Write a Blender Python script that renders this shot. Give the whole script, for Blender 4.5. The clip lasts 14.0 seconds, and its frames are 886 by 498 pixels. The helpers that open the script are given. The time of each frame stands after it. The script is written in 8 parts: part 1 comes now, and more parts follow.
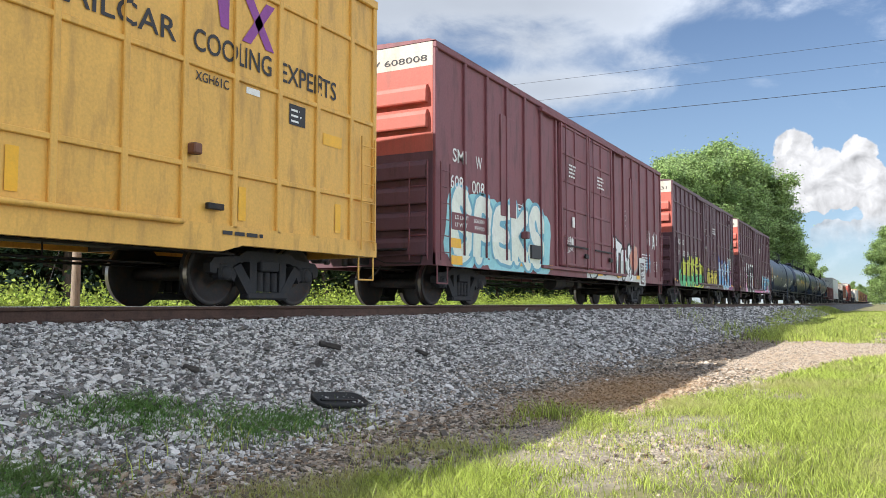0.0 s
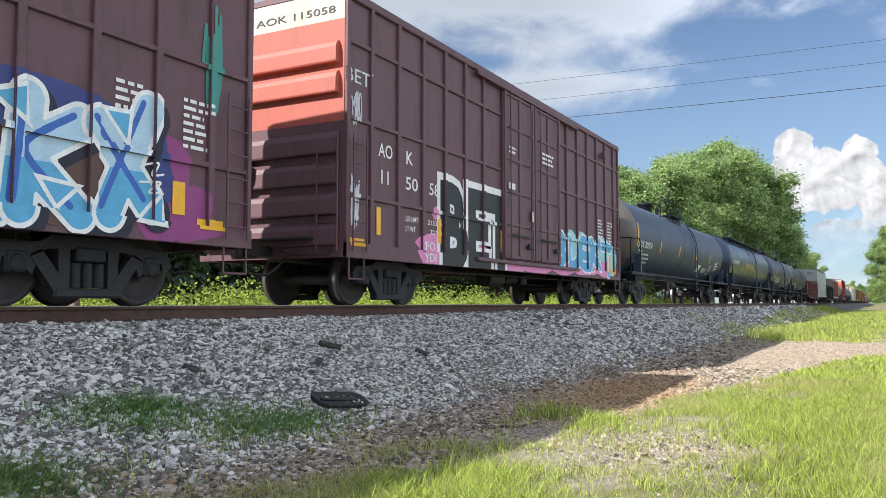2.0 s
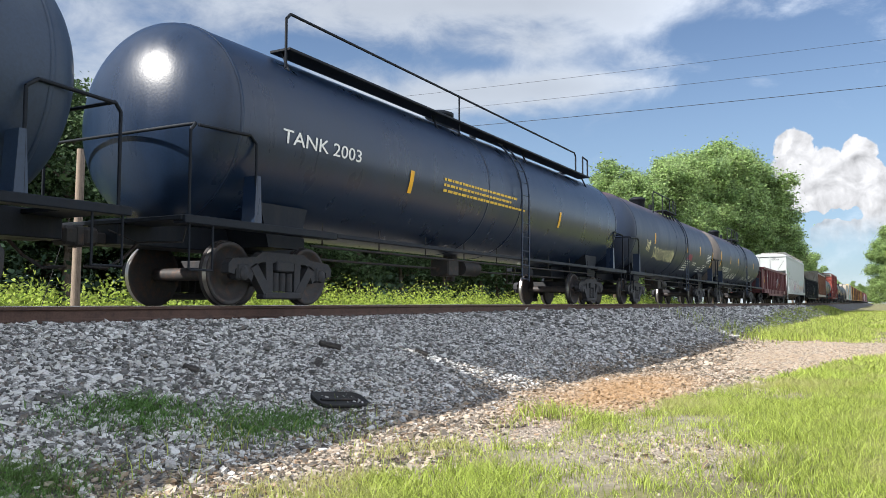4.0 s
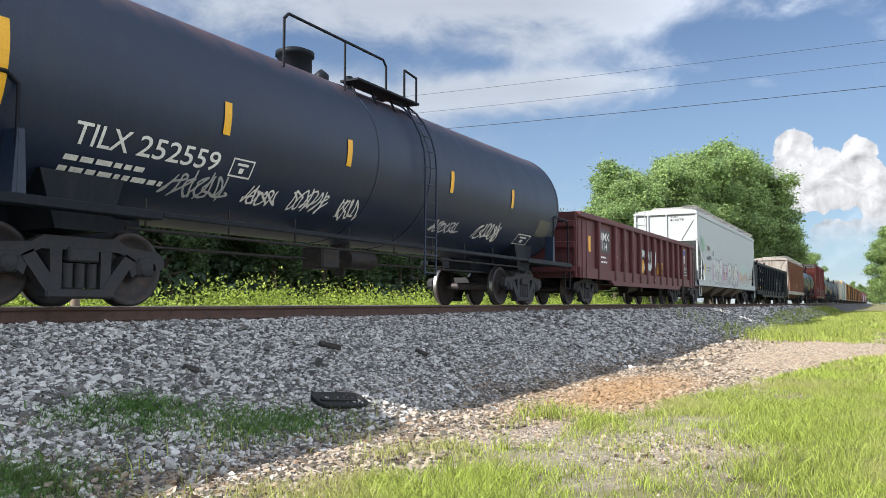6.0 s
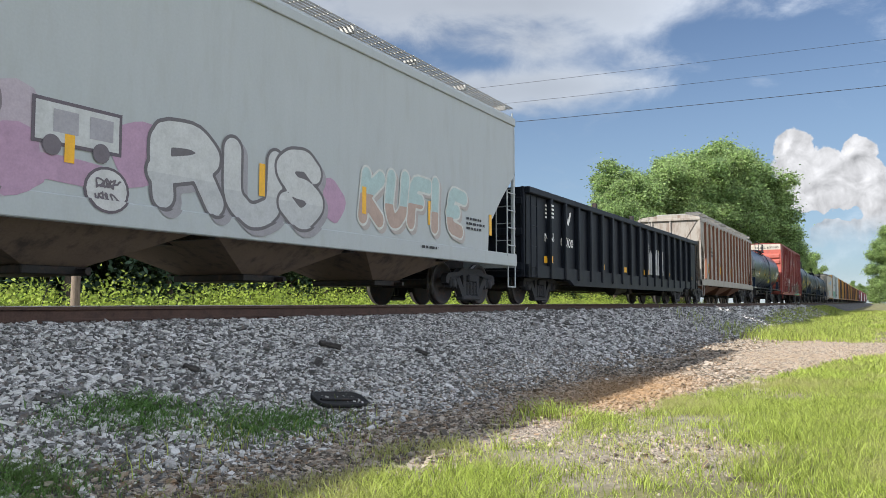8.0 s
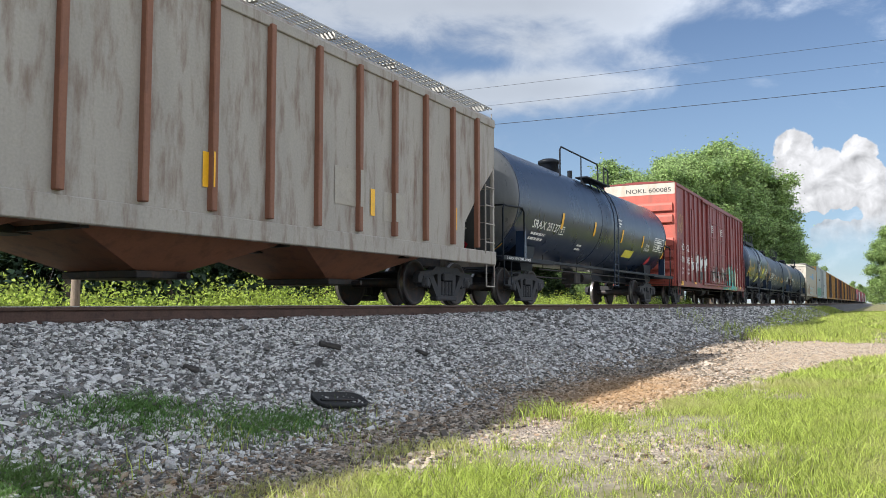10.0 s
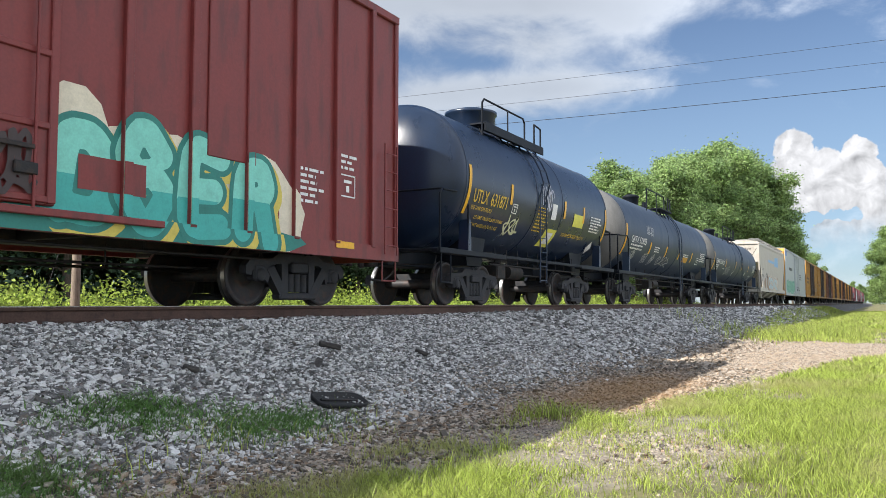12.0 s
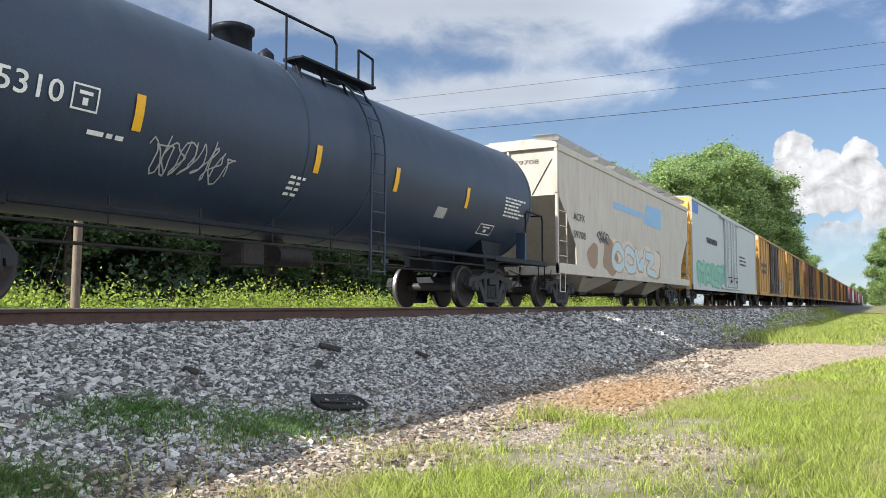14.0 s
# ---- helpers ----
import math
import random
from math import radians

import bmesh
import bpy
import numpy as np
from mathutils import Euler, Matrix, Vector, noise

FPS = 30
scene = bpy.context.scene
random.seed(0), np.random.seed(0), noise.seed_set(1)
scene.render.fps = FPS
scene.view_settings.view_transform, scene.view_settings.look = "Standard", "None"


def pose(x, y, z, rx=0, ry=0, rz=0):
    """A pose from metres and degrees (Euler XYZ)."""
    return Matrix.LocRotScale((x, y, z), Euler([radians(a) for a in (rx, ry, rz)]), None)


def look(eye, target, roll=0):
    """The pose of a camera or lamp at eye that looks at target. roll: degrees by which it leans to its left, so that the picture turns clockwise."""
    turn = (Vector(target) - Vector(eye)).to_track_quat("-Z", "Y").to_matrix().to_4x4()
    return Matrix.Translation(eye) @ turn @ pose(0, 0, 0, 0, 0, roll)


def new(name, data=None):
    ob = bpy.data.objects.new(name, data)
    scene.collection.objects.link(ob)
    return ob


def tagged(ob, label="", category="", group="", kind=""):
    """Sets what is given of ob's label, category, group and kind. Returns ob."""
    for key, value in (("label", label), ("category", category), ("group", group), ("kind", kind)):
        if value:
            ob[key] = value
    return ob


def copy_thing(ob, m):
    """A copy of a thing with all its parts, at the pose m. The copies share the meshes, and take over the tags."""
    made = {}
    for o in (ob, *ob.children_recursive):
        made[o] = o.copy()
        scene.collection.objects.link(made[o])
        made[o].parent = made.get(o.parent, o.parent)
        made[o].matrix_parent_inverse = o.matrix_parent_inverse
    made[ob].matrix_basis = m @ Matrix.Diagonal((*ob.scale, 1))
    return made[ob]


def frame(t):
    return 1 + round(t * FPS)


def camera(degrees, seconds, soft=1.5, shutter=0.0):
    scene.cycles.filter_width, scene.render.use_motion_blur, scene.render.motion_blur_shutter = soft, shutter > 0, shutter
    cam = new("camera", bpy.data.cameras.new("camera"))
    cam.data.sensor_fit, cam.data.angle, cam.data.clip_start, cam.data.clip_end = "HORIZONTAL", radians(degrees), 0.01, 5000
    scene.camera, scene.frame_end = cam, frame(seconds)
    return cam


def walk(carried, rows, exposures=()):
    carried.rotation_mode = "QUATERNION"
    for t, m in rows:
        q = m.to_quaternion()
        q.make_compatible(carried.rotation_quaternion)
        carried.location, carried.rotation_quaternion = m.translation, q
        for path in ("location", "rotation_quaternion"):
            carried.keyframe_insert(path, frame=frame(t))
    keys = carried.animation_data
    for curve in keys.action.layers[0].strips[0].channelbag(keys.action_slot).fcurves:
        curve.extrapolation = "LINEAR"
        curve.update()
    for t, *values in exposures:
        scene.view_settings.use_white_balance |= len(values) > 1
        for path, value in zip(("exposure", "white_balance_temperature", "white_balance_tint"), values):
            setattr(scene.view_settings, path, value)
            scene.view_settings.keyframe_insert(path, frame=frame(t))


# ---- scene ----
# ---- camera ----
cam = camera(57.47, 14.0, soft=0.65)
EYE = Vector((0.0, 0.0, 0.04))          # rail top is z = 0, the track runs along +x
HEADING, TILT = 28.4, 3.84


def aim(tilt):
    a, b = radians(HEADING), radians(tilt)
    return look(EYE, EYE + Vector((math.cos(a) * math.cos(b), math.sin(a) * math.cos(b), math.sin(b))))


walk(cam, [(0.0, aim(TILT)), (1.6, aim(TILT)), (2.2, aim(TILT - 0.04)), (3.2, aim(TILT - 0.04)), (5.4, aim(TILT)),
           (7.6, aim(TILT)), (8.1, aim(TILT - 0.04)), (10.4, aim(TILT)), (12.0, aim(TILT)), (12.5, aim(TILT + 0.07)),
           (13.0, aim(TILT + 0.12)), (13.5, aim(TILT + 0.19)), (14.0, aim(TILT + 0.14))],
     exposures=[(0.0, 1.05), (3.2, 1.05), (5.3, 1.02), (6.8, 1.0), (7.6, 0.86), (8.2, 0.82), (10.3, 0.97), (14.0, 1.0)])

# ---- light ----
SUN = Vector((-1.03, 0.705, 1.0)).normalized()
world = bpy.data.worlds.new("sky")
scene.world = world
world.use_nodes = True
wn, wl = world.node_tree.nodes, world.node_tree.links
wn.clear()
w_out, w_bg, w_sky = wn.new("ShaderNodeOutputWorld"), wn.new("ShaderNodeBackground"), wn.new("ShaderNodeTexSky")
w_sky.sky_type, w_sky.sun_disc = "NISHITA", False
w_sky.sun_elevation = math.asin(SUN.z)
w_sky.sun_rotation = math.atan2(SUN.x, SUN.y)
w_sky.air_density, w_sky.dust_density, w_sky.ozone_density = 1.0, 0.2, 2.2
w_bg.inputs["Strength"].default_value = 0.086
# a broken layer of high cloud: noise on a plane far overhead
w_co, w_sep = wn.new("ShaderNodeTexCoord"), wn.new("ShaderNodeSeparateXYZ")
wl.new(w_co.outputs["Generated"], w_sep.inputs[0])


def wmath(op, a, b, clamp=False):
    n = wn.new("ShaderNodeMath")
    n.operation, n.use_clamp = op, clamp
    for i, v in enumerate((a, b)):
        if isinstance(v, (int, float)):
            n.inputs[i].default_value = v
        else:
            wl.new(v, n.inputs[i])
    return n.outputs[0]



# flat sky coordinates about the heading: across, up
def wdot(v):
    n = wn.new("ShaderNodeVectorMath")
    n.operation = "DOT_PRODUCT"
    wl.new(w_co.outputs["Generated"], n.inputs[0])
    n.inputs[1].default_value = v
    return n.outputs["Value"]


def wvec(op, a, b):
    n = wn.new("ShaderNodeVectorMath")
    n.operation = op
    for i, v in enumerate((a, b)):
        if isinstance(v, (tuple, list)):
            n.inputs[i].default_value = v
        else:
            wl.new(v, n.inputs[i])
    return n.outputs["Value"] if op in ("DISTANCE", "DOT_PRODUCT") else n.outputs["Vector"]


def wrange(v, a, b, lo=0.0, hi=1.0):
    n = wn.new("ShaderNodeMapRange")
    n.interpolation_type = "SMOOTHSTEP"
    for k, q in zip(("From Min", "From Max", "To Min", "To Max"), (a, b, lo, hi)):
        n.inputs[k].default_value = q
    wl.new(v, n.inputs["Value"])
    return n.outputs[0]


def wnoise(vector, scale, detail, rough, warp=0.0):
    n = wn.new("ShaderNodeTexNoise")
    n.inputs["Scale"].default_value, n.inputs["Detail"].default_value = scale, detail
    n.inputs["Roughness"].default_value, n.inputs["Distortion"].default_value = rough, warp
    wl.new(vector, n.inputs["Vector"])
    return n.outputs


def wcolour(fac, a, b):
    n = wn.new("ShaderNodeMix")
    n.data_type = "RGBA"
    wl.new(fac, n.inputs["Factor"])
    for k, v in (("A", a), ("B", b)):
        if isinstance(v, tuple):
            n.inputs[k].default_value = (*v, 1)
        else:
            wl.new(v, n.inputs[k])
    return n.outputs["Result"]


h_, t_ = radians(HEADING), radians(TILT)
w_ahead = wdot((math.cos(h_) * math.cos(t_), math.sin(h_) * math.cos(t_), math.sin(t_)))
w_safe = wmath("MAXIMUM", w_ahead, 0.15)
w_uv = wn.new("ShaderNodeCombineXYZ")
wl.new(wmath("DIVIDE", wdot((math.sin(h_), -math.cos(h_), 0.0)), w_safe), w_uv.inputs[0])
wl.new(wmath("DIVIDE", wdot((-math.cos(h_) * math.sin(t_), -math.sin(h_) * math.sin(t_), math.cos(t_))), w_safe), w_uv.inputs[1])
w_uv = w_uv.outputs[0]
w_front = wrange(w_ahead, 0.45, 0.75)
# broken high cloud: noise on a plane overhead, thick and thin banks ahead
w_noise = wnoise(wvec("MULTIPLY", w_co.outputs["Generated"], (1.0, 1.0, 2.2)), 3.4, 8.0, 0.55, 0.35)
w_puff = wnoise(wvec("MULTIPLY", w_co.outputs["Generated"], (1.0, 1.0, 1.9)), 9.5, 10.0, 0.62, 0.3)
w_both = wmath("ADD", wmath("MULTIPLY", w_noise["Fac"], 0.42), wmath("MULTIPLY", w_puff["Fac"], 0.58))
BANKS = ((-0.1147, 0.2944, 0.1608, 0.0594, 0.26), (0.165, 0.3049, 0.2308, 0.0238, 0.3), (0.1231, 0.256, 0.0839, 0.0266, 0.22), (0.235, 0.2769, 0.049, 0.0168, 0.16),
              (0.256, 0.235, 0.035, 0.0154, 0.16), (0.249, 0.2035, 0.049, 0.014, 0.14), (0.0811, 0.193, 0.1608, 0.0238, 0.22), (-0.1567, 0.1755, 0.2308, 0.042, 0.24),
              (-0.4084, 0.2455, 0.1818, 0.0839, 0.16), (0.165, 0.2035, 0.0769, 0.0182, 0.12), (0.3888, 0.207, 0.028, 0.0098, 0.17), (-0.1986, 0.249, 0.1119, 0.021, -0.2),
              (0.0462, 0.2301, 0.042, 0.0126, -0.16), (0.4238, 0.2315, 0.1189, 0.0559, -0.2), (0.3609, 0.1476, 0.1678, 0.042, -0.16), (-0.0168, 0.0986, 0.3497, 0.028, -0.05))
w_bank = None
for u, v, ru, rv, amount in BANKS:
    off = wvec("MULTIPLY", wvec("SUBTRACT", w_uv, (u, v, 0.0)), (1 / ru, 1 / rv, 0.0))
    bump_ = wmath("MULTIPLY", wmath("EXPONENT", wmath("MULTIPLY", wvec("DOT_PRODUCT", off, off), -1.0), 0), amount)
    w_bank = bump_ if w_bank is None else wmath("ADD", w_bank, bump_)
# extra cloud added outside the view, for more light on shaded sides
w_side = wmath("MULTIPLY", wmath("SUBTRACT", 1.0, w_front), 0.20)
w_cov = wmath("ADD", wmath("ADD", w_both, wmath("MULTIPLY", w_bank, w_front)), w_side)
w_cloud = wmath("MULTIPLY", wrange(w_cov, 0.47, 0.80), 0.80)
# cloud away from the sun is the brighter, boosted out of view to fill shade
w_lit = wn.new("ShaderNodeMapRange")
w_lit.inputs["From Min"].default_value, w_lit.inputs["From Max"].default_value = 0.35, -0.5
w_lit.inputs["To Min"].default_value, w_lit.inputs["To Max"].default_value = 4.3, 11.4
wl.new(w_sep.outputs[1], w_lit.inputs["Value"])
w_under = wrange(w_cov, 0.70, 1.02, 1.0, 0.80)             # thick cloud is greyer beneath
w_grey = wmath("MULTIPLY", wmath("MULTIPLY", w_lit.outputs[0], w_under), wmath("ADD", wmath("MULTIPLY", w_puff["Fac"], 0.5), 0.75))
w_tint = wn.new("ShaderNodeCombineXYZ")
for k, q in enumerate((0.92, 0.985, 1.085)):
    wl.new(wmath("MULTIPLY", w_grey, q), w_tint.inputs[k])
w_blue = wn.new("ShaderNodeMix")          # hazy blue summer air
w_blue.data_type, w_blue.blend_type = "RGBA", "MULTIPLY"
w_blue.inputs["Factor"].default_value = 1.0
w_haze = wn.new("ShaderNodeValToRGB")
w_haze.color_ramp.elements[0].color, w_haze.color_ramp.elements[1].color = (0.44, 0.50, 0.58, 1), (0.58, 0.60, 0.66, 1)
w_haze.color_ramp.elements[1].position = 0.30
wl.new(w_sep.outputs[2], w_haze.inputs[0])
wl.new(w_haze.outputs[0], w_blue.inputs["B"])
wl.new(w_sky.outputs[0], w_blue.inputs["A"])
w_veil = wmath("MULTIPLY", wrange(w_sep.outputs[2], 0.40, 0.02), 0.45)
w_air = wcolour(w_veil, w_blue.outputs["Result"], (2.9, 4.0, 5.3))
w_high = wcolour(w_cloud, w_air, w_tint.outputs[0])
# a towering cumulus down the line
TOWER = ((0.4364, 0.1238, 0.028), (0.4252, 0.0902, 0.0266), (0.4588, 0.0972, 0.0294), (0.4483, 0.0636, 0.0385), (0.4853, 0.0951, 0.028),
           (0.5119, 0.1126, 0.0266), (0.5252, 0.086, 0.0315), (0.4881, 0.0671, 0.0364), (0.4783, 0.0343, 0.0336), (0.5042, 0.0217, 0.0294),
           (0.5462, 0.0671, 0.035), (0.5462, 0.0287, 0.042), (0.579, 0.0636, 0.0385), (0.6056, 0.0357, 0.042))
w_curl = wvec("MULTIPLY", wvec("SUBTRACT", wnoise(w_uv, 26.0, 6.0, 0.55)["Color"], (0.5, 0.5, 0.5)), (0.052, 0.046, 0.0))
w_pos = wvec("ADD", w_uv, w_curl)
w_tow = None
for u, v, r in TOWER:
    one = wmath("SUBTRACT", 1.0, wmath("MULTIPLY", wvec("DISTANCE", w_pos, (u, v, 0.0)), 1 / r))
    w_tow = one if w_tow is None else wmath("MAXIMUM", w_tow, one)
for u, v, ru, rv in ((0.4588, 0.0357, 0.030, 0.013), (0.4937, 0.0392, 0.024, 0.008)):
    off = wvec("MULTIPLY", wvec("SUBTRACT", w_pos, (u, v, 0.0)), (1 / ru, 1 / rv, 0.0))
    w_tow = wmath("SUBTRACT", w_tow, wmath("MULTIPLY", wmath("EXPONENT", wmath("MULTIPLY", wvec("DOT_PRODUCT", off, off), -1.0), 0), 0.75))
w_foot = wn.new("ShaderNodeSeparateXYZ")
wl.new(w_pos, w_foot.inputs[0])
w_mass = wmath("MULTIPLY", wmath("MULTIPLY", wrange(w_tow, 0.0, 0.13), wrange(w_foot.outputs[1], -0.005, 0.05)), wmath("MULTIPLY", w_front, 0.96))
w_knob = wnoise(w_uv, 34.0, 5.0, 0.55, 0.4)["Fac"]
w_knob2 = wnoise(wvec("ADD", w_uv, (0.006, -0.008, 0.0)), 34.0, 5.0, 0.55, 0.4)["Fac"]
w_relief = wmath("MULTIPLY", wmath("SUBTRACT", w_knob, w_knob2), 3.2)
w_face = wmath("ADD", wmath("ADD", wrange(w_foot.outputs[1], 0.0, 0.13, 0.84, 0.98), wmath("MULTIPLY", w_relief, 0.42)), wmath("MULTIPLY", w_tow, 0.10))
w_white = wn.new("ShaderNodeCombineXYZ")
for k, q in enumerate((4.95, 4.95, 5.1)):
    wl.new(wmath("MULTIPLY", w_face, q), w_white.inputs[k])
w_all = wcolour(w_mass, w_high, w_white.outputs[0])
wl.new(w_all, w_bg.inputs["Color"])
wl.new(w_bg.outputs[0], w_out.inputs[0])

sun = new("sun", bpy.data.lights.new("sun", "SUN"))
sun.data.energy, sun.data.angle, sun.data.color = 4.5, radians(0.6), (1.0, 0.955, 0.885)
sun.matrix_world = look(SUN * 200, (0, 0, 0))

# ---- materials ----


def material(name, base, rough=0.7, metal=0.0, vary=0.25, scale=3.0, stretch=(1, 1, 1), second=None, amount=0.35, grain=40.0,
             bump=0.15, island=False, each=False, spec=0.4, edge=(0.5, 0.68)):
    """Base colour broken up at two scales; second: the colour of stains or rust, over about that amount of it."""
    m = bpy.data.materials.new(name)
    m.use_nodes = True
    n, l = m.node_tree.nodes, m.node_tree.links
    bs = n["Principled BSDF"]
    bs.inputs["Metallic"].default_value = metal
    bs.inputs["Specular IOR Level"].default_value = spec
    co, mp = n.new("ShaderNodeTexCoord"), n.new("ShaderNodeMapping")
    mp.inputs["Scale"].default_value = stretch
    l.new(co.outputs["Object"], mp.inputs[0])
    big, fine = n.new("ShaderNodeTexNoise"), n.new("ShaderNodeTexNoise")
    big.inputs["Scale"].default_value, big.inputs["Detail"].default_value, big.inputs["Roughness"].default_value = scale, 6, 0.6
    fine.inputs["Scale"].default_value, fine.inputs["Detail"].default_value = grain, 4
    l.new(mp.outputs[0], big.inputs["Vector"])
    l.new(co.outputs["Object"], fine.inputs["Vector"])
    val = n.new("ShaderNodeMapRange")
    val.inputs["From Min"].default_value, val.inputs["From Max"].default_value = 0.25, 0.75
    val.inputs["To Min"].default_value, val.inputs["To Max"].default_value = 1 - vary, 1 + vary
    add = n.new("ShaderNodeMath")
    add.operation = "MULTIPLY_ADD"
    add.inputs[1].default_value = 0.6
    l.new(fine.outputs["Fac"], add.inputs[0])
    sub = n.new("ShaderNodeMath")
    sub.operation = "MULTIPLY_ADD"
    sub.inputs[1].default_value, sub.inputs[2].default_value = 0.7, -0.15
    l.new(big.outputs["Fac"], sub.inputs[0])
    l.new(sub.outputs[0], add.inputs[2])
    src = add.outputs[0]
    if island or each:
        if each:
            rnd = n.new("ShaderNodeObjectInfo").outputs["Random"]
        else:
            rnd = n.new("ShaderNodeNewGeometry").outputs["Random Per Island"]
        ad2 = n.new("ShaderNodeMath")
        ad2.operation = "MULTIPLY_ADD"
        ad2.inputs[1].default_value, ad2.inputs[2].default_value = 0.9, -0.45
        l.new(rnd, ad2.inputs[0])
        ad3 = n.new("ShaderNodeMath")
        ad3.operation = "ADD"
        l.new(src, ad3.inputs[0])
        l.new(ad2.outputs[0], ad3.inputs[1])
        src = ad3.outputs[0]
    l.new(src, val.inputs["Value"])
    mul = n.new("ShaderNodeMix")
    mul.data_type, mul.blend_type = "RGBA", "MULTIPLY"
    mul.inputs["Factor"].default_value = 1
    mul.inputs["A"].default_value = (*base, 1)
    l.new(val.outputs[0], mul.inputs["B"])
    col = mul.outputs["Result"]
    if second:
        st = n.new("ShaderNodeTexNoise")
        st.inputs["Scale"].default_value, st.inputs["Detail"].default_value, st.inputs["Roughness"].default_value = scale * 1.7, 8, 0.65
        mp2 = n.new("ShaderNodeMapping")
        mp2.inputs["Scale"].default_value, mp2.inputs["Location"].default_value = stretch, (7.3, 2.1, 4.4)
        l.new(co.outputs["Object"], mp2.inputs[0])
        l.new(mp2.outputs[0], st.inputs["Vector"])
        rg = n.new("ShaderNodeMapRange")
        rg.inputs["From Min"].default_value, rg.inputs["From Max"].default_value = edge
        rg.inputs["To Max"].default_value = amount * 2 if amount < 0.5 else 1.0
        l.new(st.outputs["Fac"], rg.inputs["Value"])
        mx = n.new("ShaderNodeMix")
        mx.data_type = "RGBA"
        mx.inputs["B"].default_value = (*second, 1)
        l.new(rg.outputs[0], mx.inputs["Factor"])
        l.new(col, mx.inputs["A"])
        col = mx.outputs["Result"]
    l.new(col, bs.inputs["Base Color"])
    rr = n.new("ShaderNodeMapRange")
    rr.inputs["To Min"].default_value, rr.inputs["To Max"].default_value = max(0.05, rough - 0.12), min(1, rough + 0.12)
    l.new(big.outputs["Fac"], rr.inputs["Value"])
    l.new(rr.outputs[0], bs.inputs["Roughness"])
    if bump:
        bp = n.new("ShaderNodeBump")
        bp.inputs["Strength"].default_value, bp.inputs["Distance"].default_value = bump, 0.02
        l.new(fine.outputs["Fac"], bp.inputs["Height"])
        l.new(bp.outputs[0], bs.inputs["Normal"])
    return m


def paint(name, base, rough=0.5, dirt=(0.09, 0.06, 0.045), amount=0.3, vary=0.16):
    """Weathered car paint with streaks that run down."""
    return material(name, base, rough, 0, vary, 1.6, (1.6, 1.6, 0.35), dirt, amount, 30, 0.06)


def leafy(name, base, second, through_=0.5):
    m = material(name, base, 0.55, 0, 0.45, 0.35, (1, 1, 1), second, 0.5, 6, 0, island=True, spec=0.3)
    n, l = m.node_tree.nodes, m.node_tree.links
    bs, out = n["Principled BSDF"], n["Material Output"]
    tr, mx = n.new("ShaderNodeBsdfTranslucent"), n.new("ShaderNodeMixShader")
    src = bs.inputs["Base Color"].links[0].from_socket
    l.new(src, tr.inputs["Color"])
    mx.inputs[0].default_value = through_
    l.new(bs.outputs[0], mx.inputs[1])
    l.new(tr.outputs[0], mx.inputs[2])
    l.new(mx.outputs[0], out.inputs["Surface"])
    return m


RUST = (0.11, 0.055, 0.035)
BLACKISH = (0.022, 0.023, 0.026)
M_maroon = paint("maroon_paint", (0.195, 0.066, 0.077), 0.55, (0.06, 0.03, 0.03), 0.3)
M_plum = paint("plum_paint", (0.118, 0.058, 0.072), 0.55, (0.05, 0.03, 0.03), 0.3)
M_red = paint("red_paint", (0.20, 0.036, 0.034), 0.5, (0.08, 0.03, 0.03), 0.3)
M_endred = paint("faded_red_paint", (0.42, 0.10, 0.075), 0.6, (0.25, 0.09, 0.07), 0.3)
M_yellow = paint("yellow_paint", (0.70, 0.40, 0.09), 0.5, (0.30, 0.17, 0.05), 0.25)
M_white = paint("white_paint", (0.41, 0.44, 0.45), 0.5, (0.36, 0.37, 0.36), 0.2, 0.06)
M_cream = paint("cream_paint", (0.46, 0.425, 0.375), 0.55, (0.36, 0.29, 0.22), 0.3)
M_tan = paint("tan_paint", (0.31, 0.285, 0.255), 0.6, (0.15, 0.095, 0.07), 0.42)
# hopper bays: brown, broken up by darker streaks
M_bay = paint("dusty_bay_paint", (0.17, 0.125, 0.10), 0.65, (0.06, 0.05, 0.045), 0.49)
# duller copy of the yellow: shade on the far cars is in the colour
M_ochre = paint("faded_ochre_paint", (0.42, 0.23, 0.06), 0.6, (0.20, 0.10, 0.05), 0.35)
M_darkdoor = paint("dark_door_paint", (0.055, 0.040, 0.042), 0.6, (0.04, 0.03, 0.03), 0.3)
M_brown = paint("brown_paint", (0.20, 0.085, 0.05), 0.6, (0.10, 0.045, 0.03), 0.35)
M_gond = paint("oxide_paint", (0.112, 0.032, 0.036), 0.6, (0.055, 0.028, 0.03), 0.49, 0.3)
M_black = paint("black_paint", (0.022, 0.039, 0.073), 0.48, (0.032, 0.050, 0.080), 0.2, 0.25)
M_gloss = paint("glossy_black_paint", (0.010, 0.022, 0.050), 0.30, (0.014, 0.020, 0.034), 0.15, 0.25)
M_blackcar = paint("flat_black_paint", (0.011, 0.014, 0.020), 0.5, (0.025, 0.025, 0.028), 0.25, 0.25)
M_blackcar.node_tree.nodes["Principled BSDF"].inputs["Specular IOR Level"].default_value = 0.12
M_browntank = paint("brown_dusted_paint", (0.012, 0.023, 0.050), 0.46, (0.020, 0.030, 0.050), 0.3, 0.25)
M_steel = material("dark_steel", (0.019, 0.018, 0.019), 0.65, 0.1, 0.3, 4, second=RUST, amount=0.2)
M_truck = material("rusty_cast_steel", (0.029, 0.031, 0.037), 0.75, 0.1, 0.3, 5, second=(0.055, 0.042, 0.038), amount=0.3)
